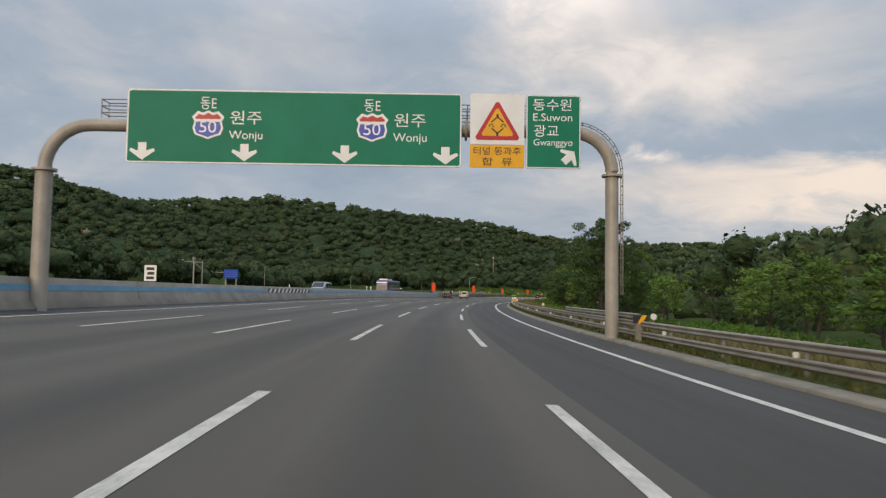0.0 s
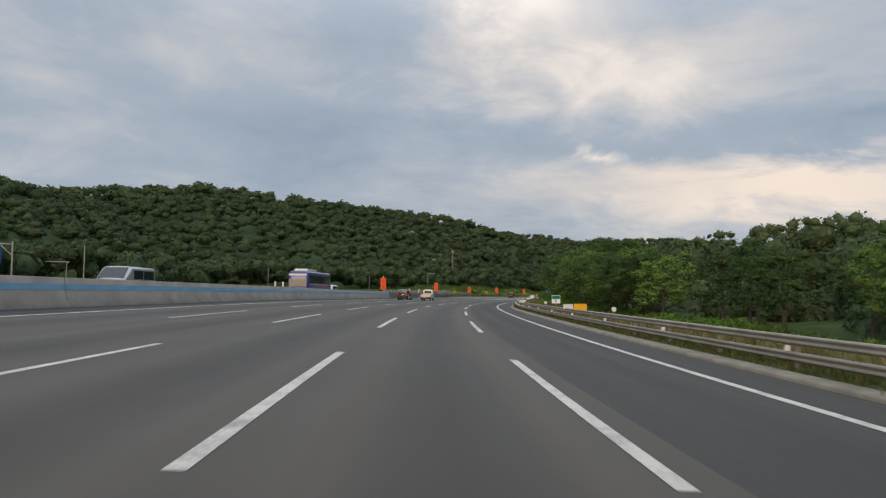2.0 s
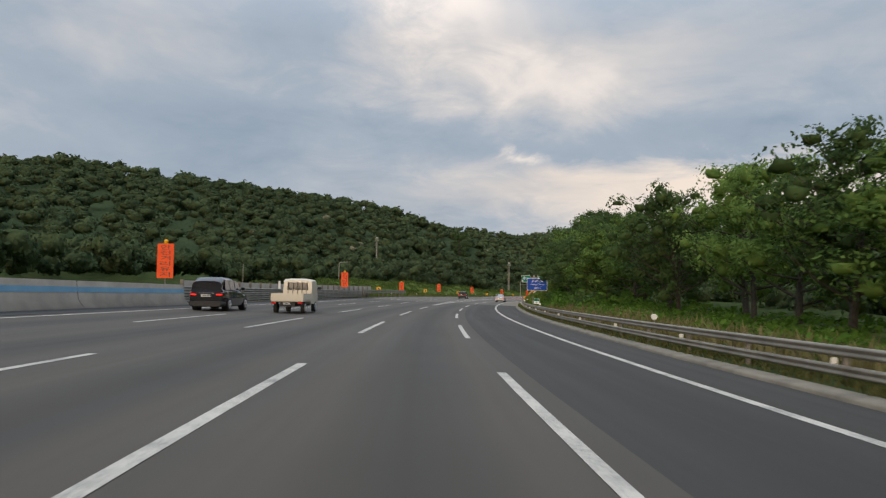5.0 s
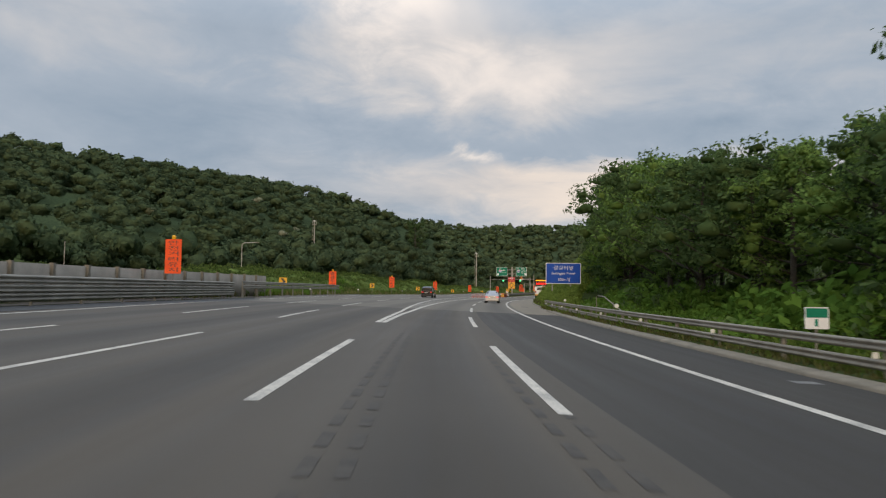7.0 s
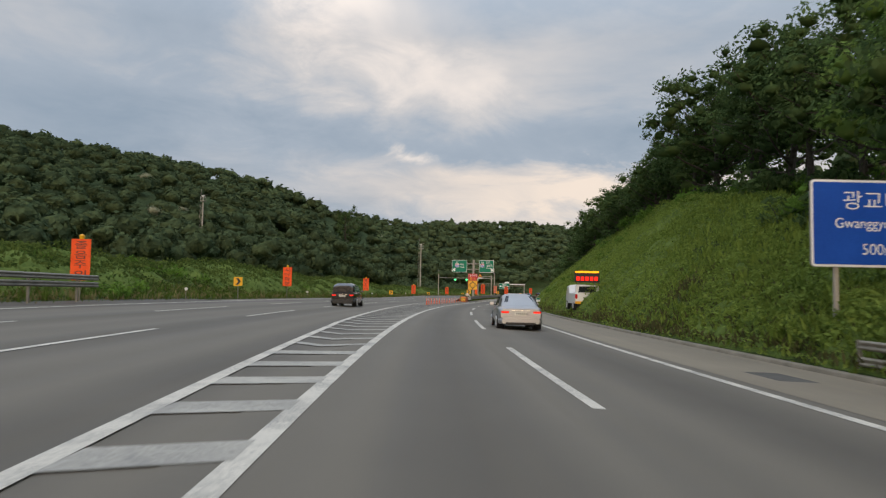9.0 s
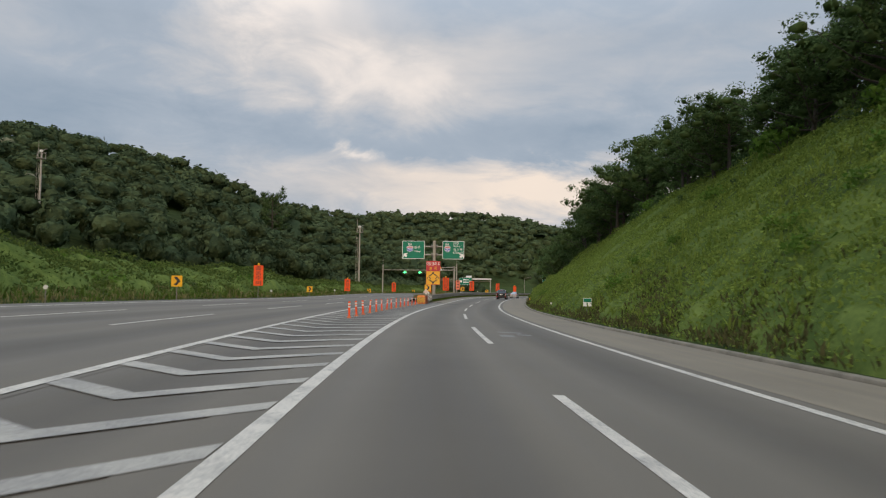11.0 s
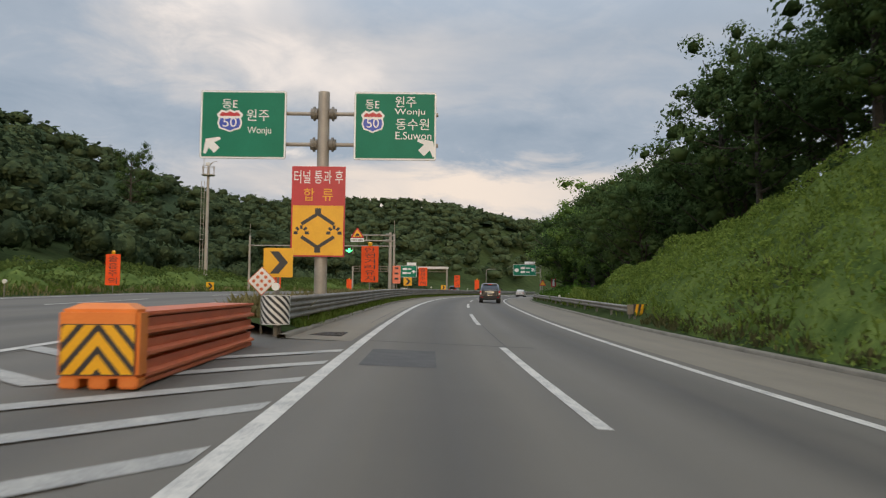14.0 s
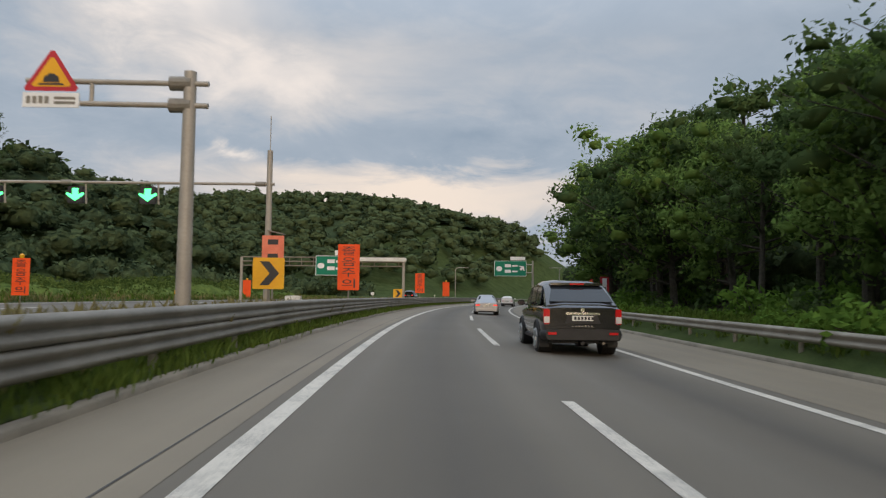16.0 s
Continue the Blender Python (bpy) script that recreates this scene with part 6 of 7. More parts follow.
KINDS = [
    make_tree(1, 10.0, 3.4, 0.16, 22, 82, 0.135, LEAF, "broad-leaved tree with a dense uneven green crown"),
    make_tree(2, 11.5, 3.2, 0.20, 22, 82, 0.135, LEAF, "tall broad-leaved tree with layered bright foliage"),
    make_tree(3, 9.0, 3.6, 0.14, 22, 82, 0.135, DARK_LEAF, "dark green spreading roadside tree"),
    make_tree(4, 12.5, 3.0, 0.34, 20, 82, 0.13, DARK_LEAF, "tall dark tree with bare lower trunk and gaps"),
    # Dark leaf on the slender tree: its backlit shade is put into the colour.
    make_tree(5, 7.0, 1.75, 0.14, 24, 130, 0.092, DARK_LEAF, "young slender green tree beside the rail"),
    make_tree(6, 11.0, 3.5, 0.20, 18, 42, 0.195, LEAF, "broad-leaved tree standing behind the front row"),
    make_tree(7, 12.5, 3.4, 0.24, 18, 42, 0.195, DARK_LEAF, "dark tall tree standing behind the front row"),
]
USED = set()


def plant(kind, s, d, scale, turn, wide=1.0):
    m = stand(s, d, land(s, d).item() - 0.05, turn) @ Matrix.Diagonal((scale * wide, scale * wide, scale, 1))
    if kind not in USED:
        USED.add(kind)
        KINDS[kind].matrix_basis = m
        return KINDS[kind]
    tree = copy_thing(KINDS[kind], m)
    tree.matrix_basis = m
    return tree


def plant_trees():
    rng = random.Random(21)

    plant(4, 46.0, 9.0, 1.05, 40)
    plant(4, 49.5, 11.2, 0.78, 140)
    TALL = (10.0, 11.5, 9.0, 12.5, 7.0, 11.0, 12.5)

    def belt(s0, s1, gap, d0, d1, kinds, profile, lean=0.0):
        """A belt of trees whose tops follow a profile of (station, height)."""
        s = s0
        while s < s1:
            d = rng.uniform(d0, d1)
            kind = rng.choice(kinds)
            want = float(np.interp(s - lean * (d - d0), [p[0] for p in profile], [p[1] for p in profile])) * rng.uniform(0.86, 1.04)
            plant(kind, s + rng.uniform(-0.8, 0.8), d, want / TALL[kind], rng.uniform(0, 360), rng.uniform(0.9, 1.15) * (1.0 if want > 8 else 1.2))
            s += gap * rng.uniform(0.8, 1.2)

    # a lone tall pine over the canopy of the spur
    plant(3, 546.0, -108.0, (39.0 - land(546.0, -108.0).item()) / 11.5, 60, 0.8)
    belt(14, 150, 4.9, 15.5, 20.0, (5, 6, 5), [(14, 4.6), (70, 5.0), (100, 6.2), (130, 7.2), (150, 7.8)])
    belt(120, 212, 5.0, 14.0, 17.0, (0, 2, 0), [(120, 5.8), (144, 7.0), (162, 8.4), (178, 9.2), (196, 8.6), (212, 8.2)])
    belt(206, 250, 3.9, 12.8, 14.8, (0, 1, 2, 1), [(206, 7.8), (222, 8.6), (228, 8.0), (236, 10.2), (250, 11.8)])
    belt(251, 278, 3.9, 14.6, 17.4, (2, 3, 2, 0), [(250, 12.0), (262, 11.8), (278, 11.0)])
    belt(212, 284, 5.6, 17.0, 20.5, (6, 5, 6), [(212, 7.8), (224, 9.8), (233, 11.4), (239, 10.0), (250, 13.0), (272, 12.8), (284, 12.0)])
    belt(280, 330, 4.0, 20.0, 24.0, (3, 2, 3), [(282, 12.4), (294, 12.6), (310, 12.8), (320, 10.4), (330, 9.4)])
    belt(326, 394, 2.8, 19.5, 23.5, (2, 3, 2, 3), [(326, 8.2), (348, 7.2), (360, 7.2), (376, 8.6), (388, 11.6), (394, 12.4)])
    belt(392, 430, 3.0, 15.8, 20.0, (3, 2, 3), [(392, 11.4), (400, 12.6), (407, 15.0), (417, 15.0), (422, 12.0), (430, 11.0)])
    belt(304, 410, 8.0, 26.0, 32.0, (5, 6), [(304, 11.5), (350, 7.5), (380, 8.0), (410, 14.0)])
    belt(426, 500, 4.0, 12.0, 14.5, (2, 3, 0, 1), [(426, 9.0), (436, 9.8), (452, 10.6), (470, 12.4), (492, 14.0), (500, 14.0)])
    belt(432, 545, 5.6, 16.0, 21.0, (6, 5, 6), [(432, 12.4), (446, 13.0), (460, 14.6), (474, 16.0), (490, 19.0), (516, 22.0), (545, 22.0)])


plant_trees()


def make_bush(seed, wide, tall, clusters, per, size, mat, label):
    rng = np.random.default_rng(seed)
    a, r = rng.uniform(0, 2 * np.pi, clusters), np.sqrt(rng.uniform(0, 1, clusters))
    z = (1 - r**2) ** 0.5 * tall * rng.uniform(0.25, 1.0, clusters)
    centres = np.stack([wide * r * np.cos(a), wide * r * np.sin(a), z], -1)
    ob = thing("bush", pose(0, 0, -500), label, "bush", "verge bushes")
    part("foliage", leaf_mass("foliage", rng, centres, np.full(clusters, 0.27 * wide + 0.06), per, size, mat, 0.7), None, ob)
    stems = bmesh.new()
    for k in range(5):
        c = centres[k * 3]
        tube(stems, [(0, 0, -0.1), (c[0] * 0.5, c[1] * 0.5, c[2] * 0.6), tuple(c)], [0.03, 0.02, 0.008], 5, False)
    part("stem", stems, BARK, ob)
    return ob


BUSHES = [
    make_bush(31, 1.3, 1.5, 26, 13, 0.16, BUSH_LEAF, "leafy green bush on the verge"),
    make_bush(32, 1.7, 1.1, 28, 13, 0.165, BUSH_LEAF, "low spreading vine-covered bush"),
    make_bush(33, 1.1, 2.0, 24, 13, 0.17, DARK_LEAF, "dark upright bush by the slope"),
]
USED_BUSH = set()


def set_bush(kind, s, d, scale, turn):
    if 244 < s < 269 and 6.5 < d < 12.5:
        return  # kept clear before the tunnel sign
    m = stand(s, d, land(s, d).item() - 0.05, turn) @ Matrix.Scale(scale, 4)
    if kind not in USED_BUSH:
        USED_BUSH.add(kind)
        BUSHES[kind].matrix_basis = m
        return
    copy_thing(BUSHES[kind], m)


def plant_bushes():
    rng = random.Random(8)

    def band(s0, s1, count, d0, d1, kinds, low, high, shifted=False):
        for _ in range(count):
            s = rng.uniform(s0, s1)
            d = rng.uniform(d0, d1) - (spread(s) if shifted else 0.0)
            set_bush(rng.choice(kinds), s, d, rng.uniform(low, high), rng.uniform(0, 360))

    band(0, 150, 40, 9.5, 15.0, (0, 1, 2), 0.6, 1.2)
    band(150, 262, 40, 8.2, 11.0, (0, 1, 0), 0.5, 0.95)
    band(196, 246, 46, 10.8, 14.2, (0, 2, 0, 1), 1.2, 2.0)
    band(246, 282, 16, 12.5, 15.5, (2, 0), 1.1, 1.7)
    band(262, 425, 28, 9.0, 19.0, (0, 1, 1, 2), 0.4, 0.9)
    band(290, 405, 44, 18.0, 23.0, (2, 0), 1.2, 2.0)
    band(418, 520, 36, 8.6, 11.0, (0, 1, 1), 0.6, 1.1)
    band(424, 520, 24, 11.0, 16.0, (2, 0), 1.0, 1.7)
    for s, d, size in ((434.0, 8.2, 0.9), (437.5, 8.5, 1.1), (441.0, 8.8, 0.9)):
        set_bush(0, s, d, size, s * 40)
    # the overgrown bank beyond the main carriageway
    band(250, 440, 36, -28.5, -21.0, (1, 0, 1), 0.7, 1.2, True)
    band(246, 300, 16, -20.0, -17.8, (1, 0), 0.5, 0.9, True)
    band(396, 520, 8, -8.6, -6.6, (1,), 0.25, 0.45)


plant_bushes()


def blades(name, s, d, tall, mat, label, seed, base=None, width=0.035, per=4):
    """Tufts of grass as one mesh."""
    rng = np.random.default_rng(seed)
    n = len(s)
    at = spots(s, d, land(s, d) if base is None else base)
    a = rng.uniform(0, 2 * np.pi, (n, per))
    lean = rng.uniform(0.15, 0.75, (n, per))
    h = tall[:, None] * rng.uniform(0.5, 1.15, (n, per))
    root = at[:, None, :] + np.stack([rng.normal(0, 0.10, (n, per)), rng.normal(0, 0.10, (n, per)), np.full((n, per), -0.03)], -1)
    out = np.stack([np.cos(a), np.sin(a), np.zeros_like(a)], -1)
    side = np.stack([-np.sin(a), np.cos(a), np.zeros_like(a)], -1) * (width * (0.6 + tall[:, None, None]))
    tip = root + out * (lean * h)[..., None] + np.array([0, 0, 1.0]) * h[..., None]
    mid = root + out * (lean * h * 0.3)[..., None] + np.array([0, 0, 0.55]) * h[..., None]
    pts = np.stack([root, mid + side, tip, mid - side], 2).reshape(-1, 3)
    tris = np.arange(n * per * 4).reshape(-1, 4)
    return tagged(new(name, fast_mesh(name, pts, tris, mat)), label, "grass", kind="stuff")


def mounds(s, d):
    """Height of the matted undergrowth over the soil."""
    a = np.sin(s * 0.83 + 1.7 * np.sin(d * 0.61)) * np.sin(d * 0.97 + 1.3 * np.sin(s * 0.47))
    b = np.sin(s * 2.3 + 2.0 * np.sin(d * 1.9 + 0.4 * s)) * np.sin(d * 2.6 + 1.6 * np.sin(s * 1.31))
    c = np.sin(s * 0.21 + 0.9 * np.sin(d * 0.35))
    return 0.42 + 0.26 * a + 0.14 * b + 0.16 * c


def thicket(name, s0, s1, near, far, leaves, size, mat, label, seed, tall=1.0, step=0.5, coarse=1.0):
    """A mat of weeds and vines over a slope: a lumpy mass and loose leaves all over it. near, far: offsets along s."""
    rng = np.random.default_rng(seed)
    s = np.arange(s0, s1, step)
    u = np.linspace(0, 1, int(max(abs(far(v) - near(v)) for v in s) / step) + 2)
    ends = np.array([[near(v), far(v)] for v in s])
    gs = np.repeat(s[:, None], len(u), 1)
    gd = ends[:, :1] + (ends[:, 1:] - ends[:, :1]) * u[None, :]
    rim = np.clip(np.minimum(u * 2, 1 - u) * 12, 0, 1)[None, :]
    gh = land(gs, gd) - 0.10 * (u[None, :] > 0.5) + 0.02 - 0.22 * tall * rim + (tall * mounds(gs * coarse, gd * coarse) + rng.normal(0, 0.06, gs.shape)) * rim
    k = len(u)
    i, j = np.meshgrid(np.arange(len(s) - 1), np.arange(k - 1), indexing="ij")
    quads = np.stack([i * k + j, i * k + j + 1, (i + 1) * k + j + 1, (i + 1) * k + j], -1).reshape(-1, 4)
    body = spots(gs, gd, gh).reshape(-1, 3)
    ls = rng.uniform(s0, s1, leaves)
    lu = rng.uniform(0, 1, leaves)
    n0, f0 = np.interp(ls, s, ends[:, 0]), np.interp(ls, s, ends[:, 1])
    ld = n0 + (f0 - n0) * lu
    lh = land(ls, ld) + 0.03 + tall * mounds(ls * coarse, ld * coarse) * np.clip(np.minimum(lu, 1 - lu) * 12, 0.25, 1)
    pts, faces, _ = leaf_cloud(rng, spots(ls, ld, lh), np.full(leaves, 0.22), 1, size, 0.7)
    # The body under the leaves is coloured darker to read as shaded gaps.
    under = fast_mesh(name, body, quads, UNDER_SHADE)
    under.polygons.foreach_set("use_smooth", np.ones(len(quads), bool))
    tagged(new(name + "_shade_mass", under), "lumpy mass under the weeds, darker green for shade between leaves", "undergrowth", kind="stuff")
    me = fast_mesh(name, pts, faces, mat)
    return tagged(new(name, me), label, "weeds", kind="stuff")


def crest_at(s):
    return float(np.interp(s, [p[0] for p in CREST], [p[1] for p in CREST])) / 0.85


def sow():
    rng = np.random.default_rng(17)
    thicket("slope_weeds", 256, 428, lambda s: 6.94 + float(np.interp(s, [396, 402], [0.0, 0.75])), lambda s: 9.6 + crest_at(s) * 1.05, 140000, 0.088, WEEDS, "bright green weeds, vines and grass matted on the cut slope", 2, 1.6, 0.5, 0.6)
    s = rng.uniform(254, 428, 10000)
    d = 7.2 + rng.uniform(0, 1, 10000) ** 0.8 * (np.interp(s, [p[0] for p in CREST], [p[1] for p in CREST]) / 0.85 + 2.5)
    blades("slope_grass", s, d, 0.28 + 0.38 * rng.uniform(0, 1, len(s)), SLOPE_GRASS, "tall grass standing out of the slope weeds", 2, width=0.04, base=land(s, d) + 0.15)
    s = rng.uniform(262, 402, 4500)
    d = 7.05 + rng.uniform(0, 1, 4500) ** 1.6 * 3.4
    blades("slope_foot_weeds", s, d, rng.uniform(0.18, 0.45, len(s)), FOOT_WEEDS, "dull brownish weeds along the foot of the slope", 23, width=0.045, base=land(s, d) + 0.12)
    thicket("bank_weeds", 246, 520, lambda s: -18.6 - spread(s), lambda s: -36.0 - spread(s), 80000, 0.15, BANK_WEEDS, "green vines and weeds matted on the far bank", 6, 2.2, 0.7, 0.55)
    s = rng.uniform(-40, 260, 6500)
    d = 5.32 + rng.uniform(0, 0.9, 6500) + np.interp(s, [130, 215, 240], [0.0, 0.95, 1.0])
    blades("rail_grass", s, d, rng.uniform(0.08, 0.26, len(s)), RAIL_GRASS, "short grass under the guardrail", 13, base=np.full(len(s), 0.09), width=0.03)
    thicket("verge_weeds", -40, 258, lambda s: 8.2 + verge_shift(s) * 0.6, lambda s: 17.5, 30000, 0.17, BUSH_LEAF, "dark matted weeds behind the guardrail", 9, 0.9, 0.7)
    s = rng.uniform(-20, 256, 8000)
    d = rng.uniform(6.4, 10.0, 8000)
    blades("verge_grass", s, d, rng.uniform(0.15, 0.5, len(s)), GRASS, "green grass behind the guardrail", 3, width=0.05)
    s = rng.uniform(-20, 200, 7000)
    d = rng.uniform(6.6, 10.5, 7000)
    blades("verge_dry_grass", s, d, rng.uniform(0.4, 1.0, len(s)), DRY_GRASS, "tall brown dry grass behind the guardrail", 4)
    s = rng.uniform(390.5, 540, 9800)
    d = -5.6 - rng.uniform(0, 1, 9800) * np.interp(s, [390.5, 396, 540], [1.6, 2.6, 7.0])
    blades("gore_grass", s, d, rng.uniform(0.3, 0.7, len(s)), DRY_GRASS, "straw-coloured grass strip between carriageways", 5, base=np.where(d > -8.0, 0.26, 0.0), width=0.05)
    blades("gore_weeds", s + 0.3, -5.26 - rng.uniform(0, 0.7, len(s)), rng.uniform(0.12, 0.42, len(s)), GRASS, "green weeds under the gore guardrail", 6, base=np.full(len(s), 0.05), width=0.022)
    s = rng.uniform(236, 540, 12000)
    d = rng.uniform(-20.5, -16.1, 12000) - np.interp(s, [214, 222, 700], [0.0, 0.4, 14.0])
    mix = rng.uniform(0, 1, len(s)) < 0.45
    blades("left_verge_grass", s[mix], d[mix], rng.uniform(0.2, 0.6, mix.sum()), DRY_GRASS, "dry grass beside the main carriageway", 7)
    blades("left_verge_weeds", s[~mix], d[~mix], rng.uniform(0.2, 0.7, (~mix).sum()), GRASS, "green weeds beside the main carriageway", 9)
    s = rng.uniform(426, 600, 7000)
    blades("right_verge_grass", s, rng.uniform(7.3, 11.5, 7000), rng.uniform(0.15, 0.45, 7000), GRASS, "green weeds behind the right guardrail", 10, width=0.05)


sow()


def near_woods():
    rng = np.random.default_rng(12)

    def fill(name, s0, s1, d0, d1, count, low, high, mat, label, seed, sprays=110, fade=None):
        s, d = rng.uniform(s0, s1, count), rng.uniform(d0, d1, count)
        size = rng.uniform(2.0, 3.6, count)
        tall = rng.uniform(low, high, count)
        if fade:
            tall = tall * np.interp(s, *fade)
        at = spots(s, d, land(s, d) + tall - size * 0.8)
        woods(name, at, np.stack([size, size * rng.uniform(0.8, 1.2, count)], -1), mat, label, seed, 2, sprays, 0.15 if sprays < 150 else 0.11)

    fill("median_woods", 20, 330, -86, -66, 420, 5.5, 9.5, FOREST_LEAF, "green trees behind the opposite carriageway", 41)
    fill("left_woods", 300, 620, -80, -47, 480, 4.0, 8.5, FOREST_LEAF, "green trees above the overgrown bank", 42, fade=([430, 500], [1.0, 0.62]))
    fill("right_woods", 20, 250, 27, 95, 440, 5.2, 9.4, FOREST_LEAF, "mixed woods beyond the verge", 43, 190)
    fill("right_undergrowth", 20, 260, 22, 95, 300, 2.0, 4.6, FOREST_LEAF, "lower trees and saplings filling the woods", 50, 60)
    fill("wood_edge", 14, 215, 22, 40, 170, 1.6, 3.2, FOREST_LEAF, "low leafy edge of the woods behind the verge", 47, 190)
    fill("slope_woods", 230, 640, 42, 110, 380, 5.0, 8.5, FOREST_LEAF, "woods above the cut slope", 44, 60)
    fill("far_verge_woods", 432, 560, 19, 30, 130, 2.2, 4.6, FOREST_LEAF, "low dark undergrowth behind the roadside trees", 48)
    fill("road_end_woods", 545, 660, 10, 28, 130, 4.0, 8.0, FOREST_LEAF, "trees where the leaving road bends away", 49)
    fill("far_right_woods", 470, 700, 26, 60, 330, 8.0, 14.0, FOREST_LEAF, "dark woods beside the leaving road", 45, 80)


near_woods()
# ============ vehicles ============
def car_paint(name, colour, rough=0.28, metal=0.3):
    return plain(name, tuple(c * 0.9 for c in colour), colour, rough, metal, 1.5, 60, **{"Coat Weight": 0.7, "Coat Roughness": 0.08})


BLACK_CAR = car_paint("black_car_paint", (0.010, 0.010, 0.011), 0.13, 0.0)
SILVER_CAR = car_paint("silver_car_paint", (0.33, 0.335, 0.345), 0.32, 0.6)
WHITE_CAR = car_paint("white_car_paint", (0.72, 0.72, 0.70), 0.35, 0.0)
BLUE_CAR = car_paint("blue_coach_paint", (0.03, 0.045, 0.20), 0.35, 0.1)
CREAM_CAR = car_paint("cream_truck_paint", (0.62, 0.56, 0.44), 0.45, 0.0)
CAR_GLASS = plain("tinted_glass", (0.012, 0.015, 0.018), (0.02, 0.024, 0.028), 0.06, 0.0)
TYRE = plain("tyre_rubber", (0.012, 0.012, 0.012), (0.025, 0.025, 0.025), 0.85)
RIM = plain("alloy_rim", (0.45, 0.45, 0.46), (0.6, 0.6, 0.6), 0.3, 0.8)
TRIM = plain("black_trim", (0.01, 0.01, 0.01), (0.02, 0.02, 0.02), 0.6)
CHROME = plain("chrome", (0.75, 0.75, 0.74), (0.85, 0.85, 0.84), 0.15, 1.0)
TAIL_RED = plain("red_lens", (0.45, 0.006, 0.008), (0.6, 0.01, 0.012), 0.15)
TAIL_LIT = glowing("lit_red_lens", (1.0, 0.03, 0.02), 1.4)
TAIL_CLEAR = plain("clear_lens", (0.55, 0.53, 0.50), (0.7, 0.68, 0.65), 0.12)
PLATE = plain("number_plate", (0.62, 0.63, 0.58), (0.72, 0.73, 0.68), 0.4)
AMBER = glowing("amber_lamp", (1.0, 0.33, 0.02), 2.0)


def loft(rings, bevel_ends=True):
    """A closed body from rings of equally many places, skinned one to the next."""
    bm = bmesh.new()
    made = [[bm.verts.new(p) for p in ring] for ring in rings]
    k = len(made[0])
    for one, two in zip(made, made[1:]):
        for i in range(k):
            bm.faces.new((one[i], one[(i + 1) % k], two[(i + 1) % k], two[i]))
    bm.faces.new(made[0])
    bm.faces.new(made[-1])
    return bm


def section(y, half, z0, z1, shoulder=0.06, tuck=0.05, crown=0.03):
    """Half-rounded cross-section of a car body at y."""
    pts = [(half - tuck, z0), (half, z0 + (z1 - z0) * 0.25), (half + 0.01, z0 + (z1 - z0) * 0.55), (half - 0.02, z1 - shoulder), (half - shoulder - 0.03, z1 - 0.01), (half * 0.5, z1 + crown)]
    return [(x, y, z) for x, z in pts] + [(-x, y, z) for x, z in reversed(pts)]


def wheel(parent, x, y, r, wide, side, spokes=6):
    w = part("wheel", None or a_tube([(-wide / 2, 0, 0), (-wide / 2 + 0.03, 0, 0), (wide / 2 - 0.03, 0, 0), (wide / 2, 0, 0)], [r * 0.93, r, r, r * 0.93], 28), TYRE, parent, at=pose(x, y, r), smooth=False)
    part("rim", a_tube([(side * (wide / 2 - 0.02), 0, 0), (side * (wide / 2 + 0.004), 0, 0)], [r * 0.66, r * 0.64], 24), TRIM, w)
    for k in range(spokes):
        a = 2 * math.pi * k / spokes
        c, s = math.cos(a), math.sin(a)
        bm = bmesh.new()
        tube(bm, [(side * (wide / 2 + 0.012), 0.05 * r * c, 0.05 * r * s), (side * (wide / 2 + 0.012), 0.62 * r * c, 0.62 * r * s)], [0.07 * r * 1.6, 0.085 * r * 1.6], 6)
        part("spoke", bm, RIM, w)
    ring = [(side * (wide / 2 + 0.008), 0.64 * r * math.cos(a), 0.64 * r * math.sin(a)) for a in np.linspace(0, 2 * math.pi, 25)]
    part("rim_ring", a_tube(ring, 0.022, 6), RIM, w)
    part("hub", a_tube([(side * wide / 2, 0, 0), (side * (wide / 2 + 0.03), 0, 0)], 0.12 * r * 1.5, 10), RIM, w)


def quad(name, corners, mat, parent, label="", thick=0.012):
    """A thin pane with the four or more corners, thickened inwards."""
    bm = bmesh.new()
    vs = [bm.verts.new(c) for c in corners]
    f = bm.faces.new(vs)
    f.normal_update()
    n = f.normal.copy()
    back = [bm.verts.new(v.co - n * thick) for v in vs]
    bm.faces.new(list(reversed(back)))
    for i in range(len(vs)):
        j = (i + 1) % len(vs)
        bm.faces.new((vs[i], back[i], back[j], vs[j]))
    return part(name, bm, mat, parent, label)


def plate_bars(parent, x, y, z, w=0.52, h=0.11):
    p = part("number_plate", a_box(x - w / 2, x + w / 2, y - 0.012, y, z - h / 2, z + h / 2, bevel=0.004), PLATE, parent, "pale number plate")
    for k in range(6):
        q = x - w * 0.40 + w * 0.16 * k
        part("plate_bar", a_box(q, q + w * 0.10, y - 0.016, y - 0.012, z - h * 0.3, z + h * 0.3), TRIM, p)


def mirror(parent, x, y, z, mat):
    side = 1 if x > 0 else -1
    m = part("mirror", a_box(x - 0.10, x + 0.10, y - 0.07, y + 0.08, z - 0.07, z + 0.08, bevel=0.03), mat, parent)
    part("mirror_arm", a_tube([(x - side * 0.08, y, z - 0.03), (x - side * 0.2, y + 0.03, z - 0.06)], 0.02, 6), TRIM, m)


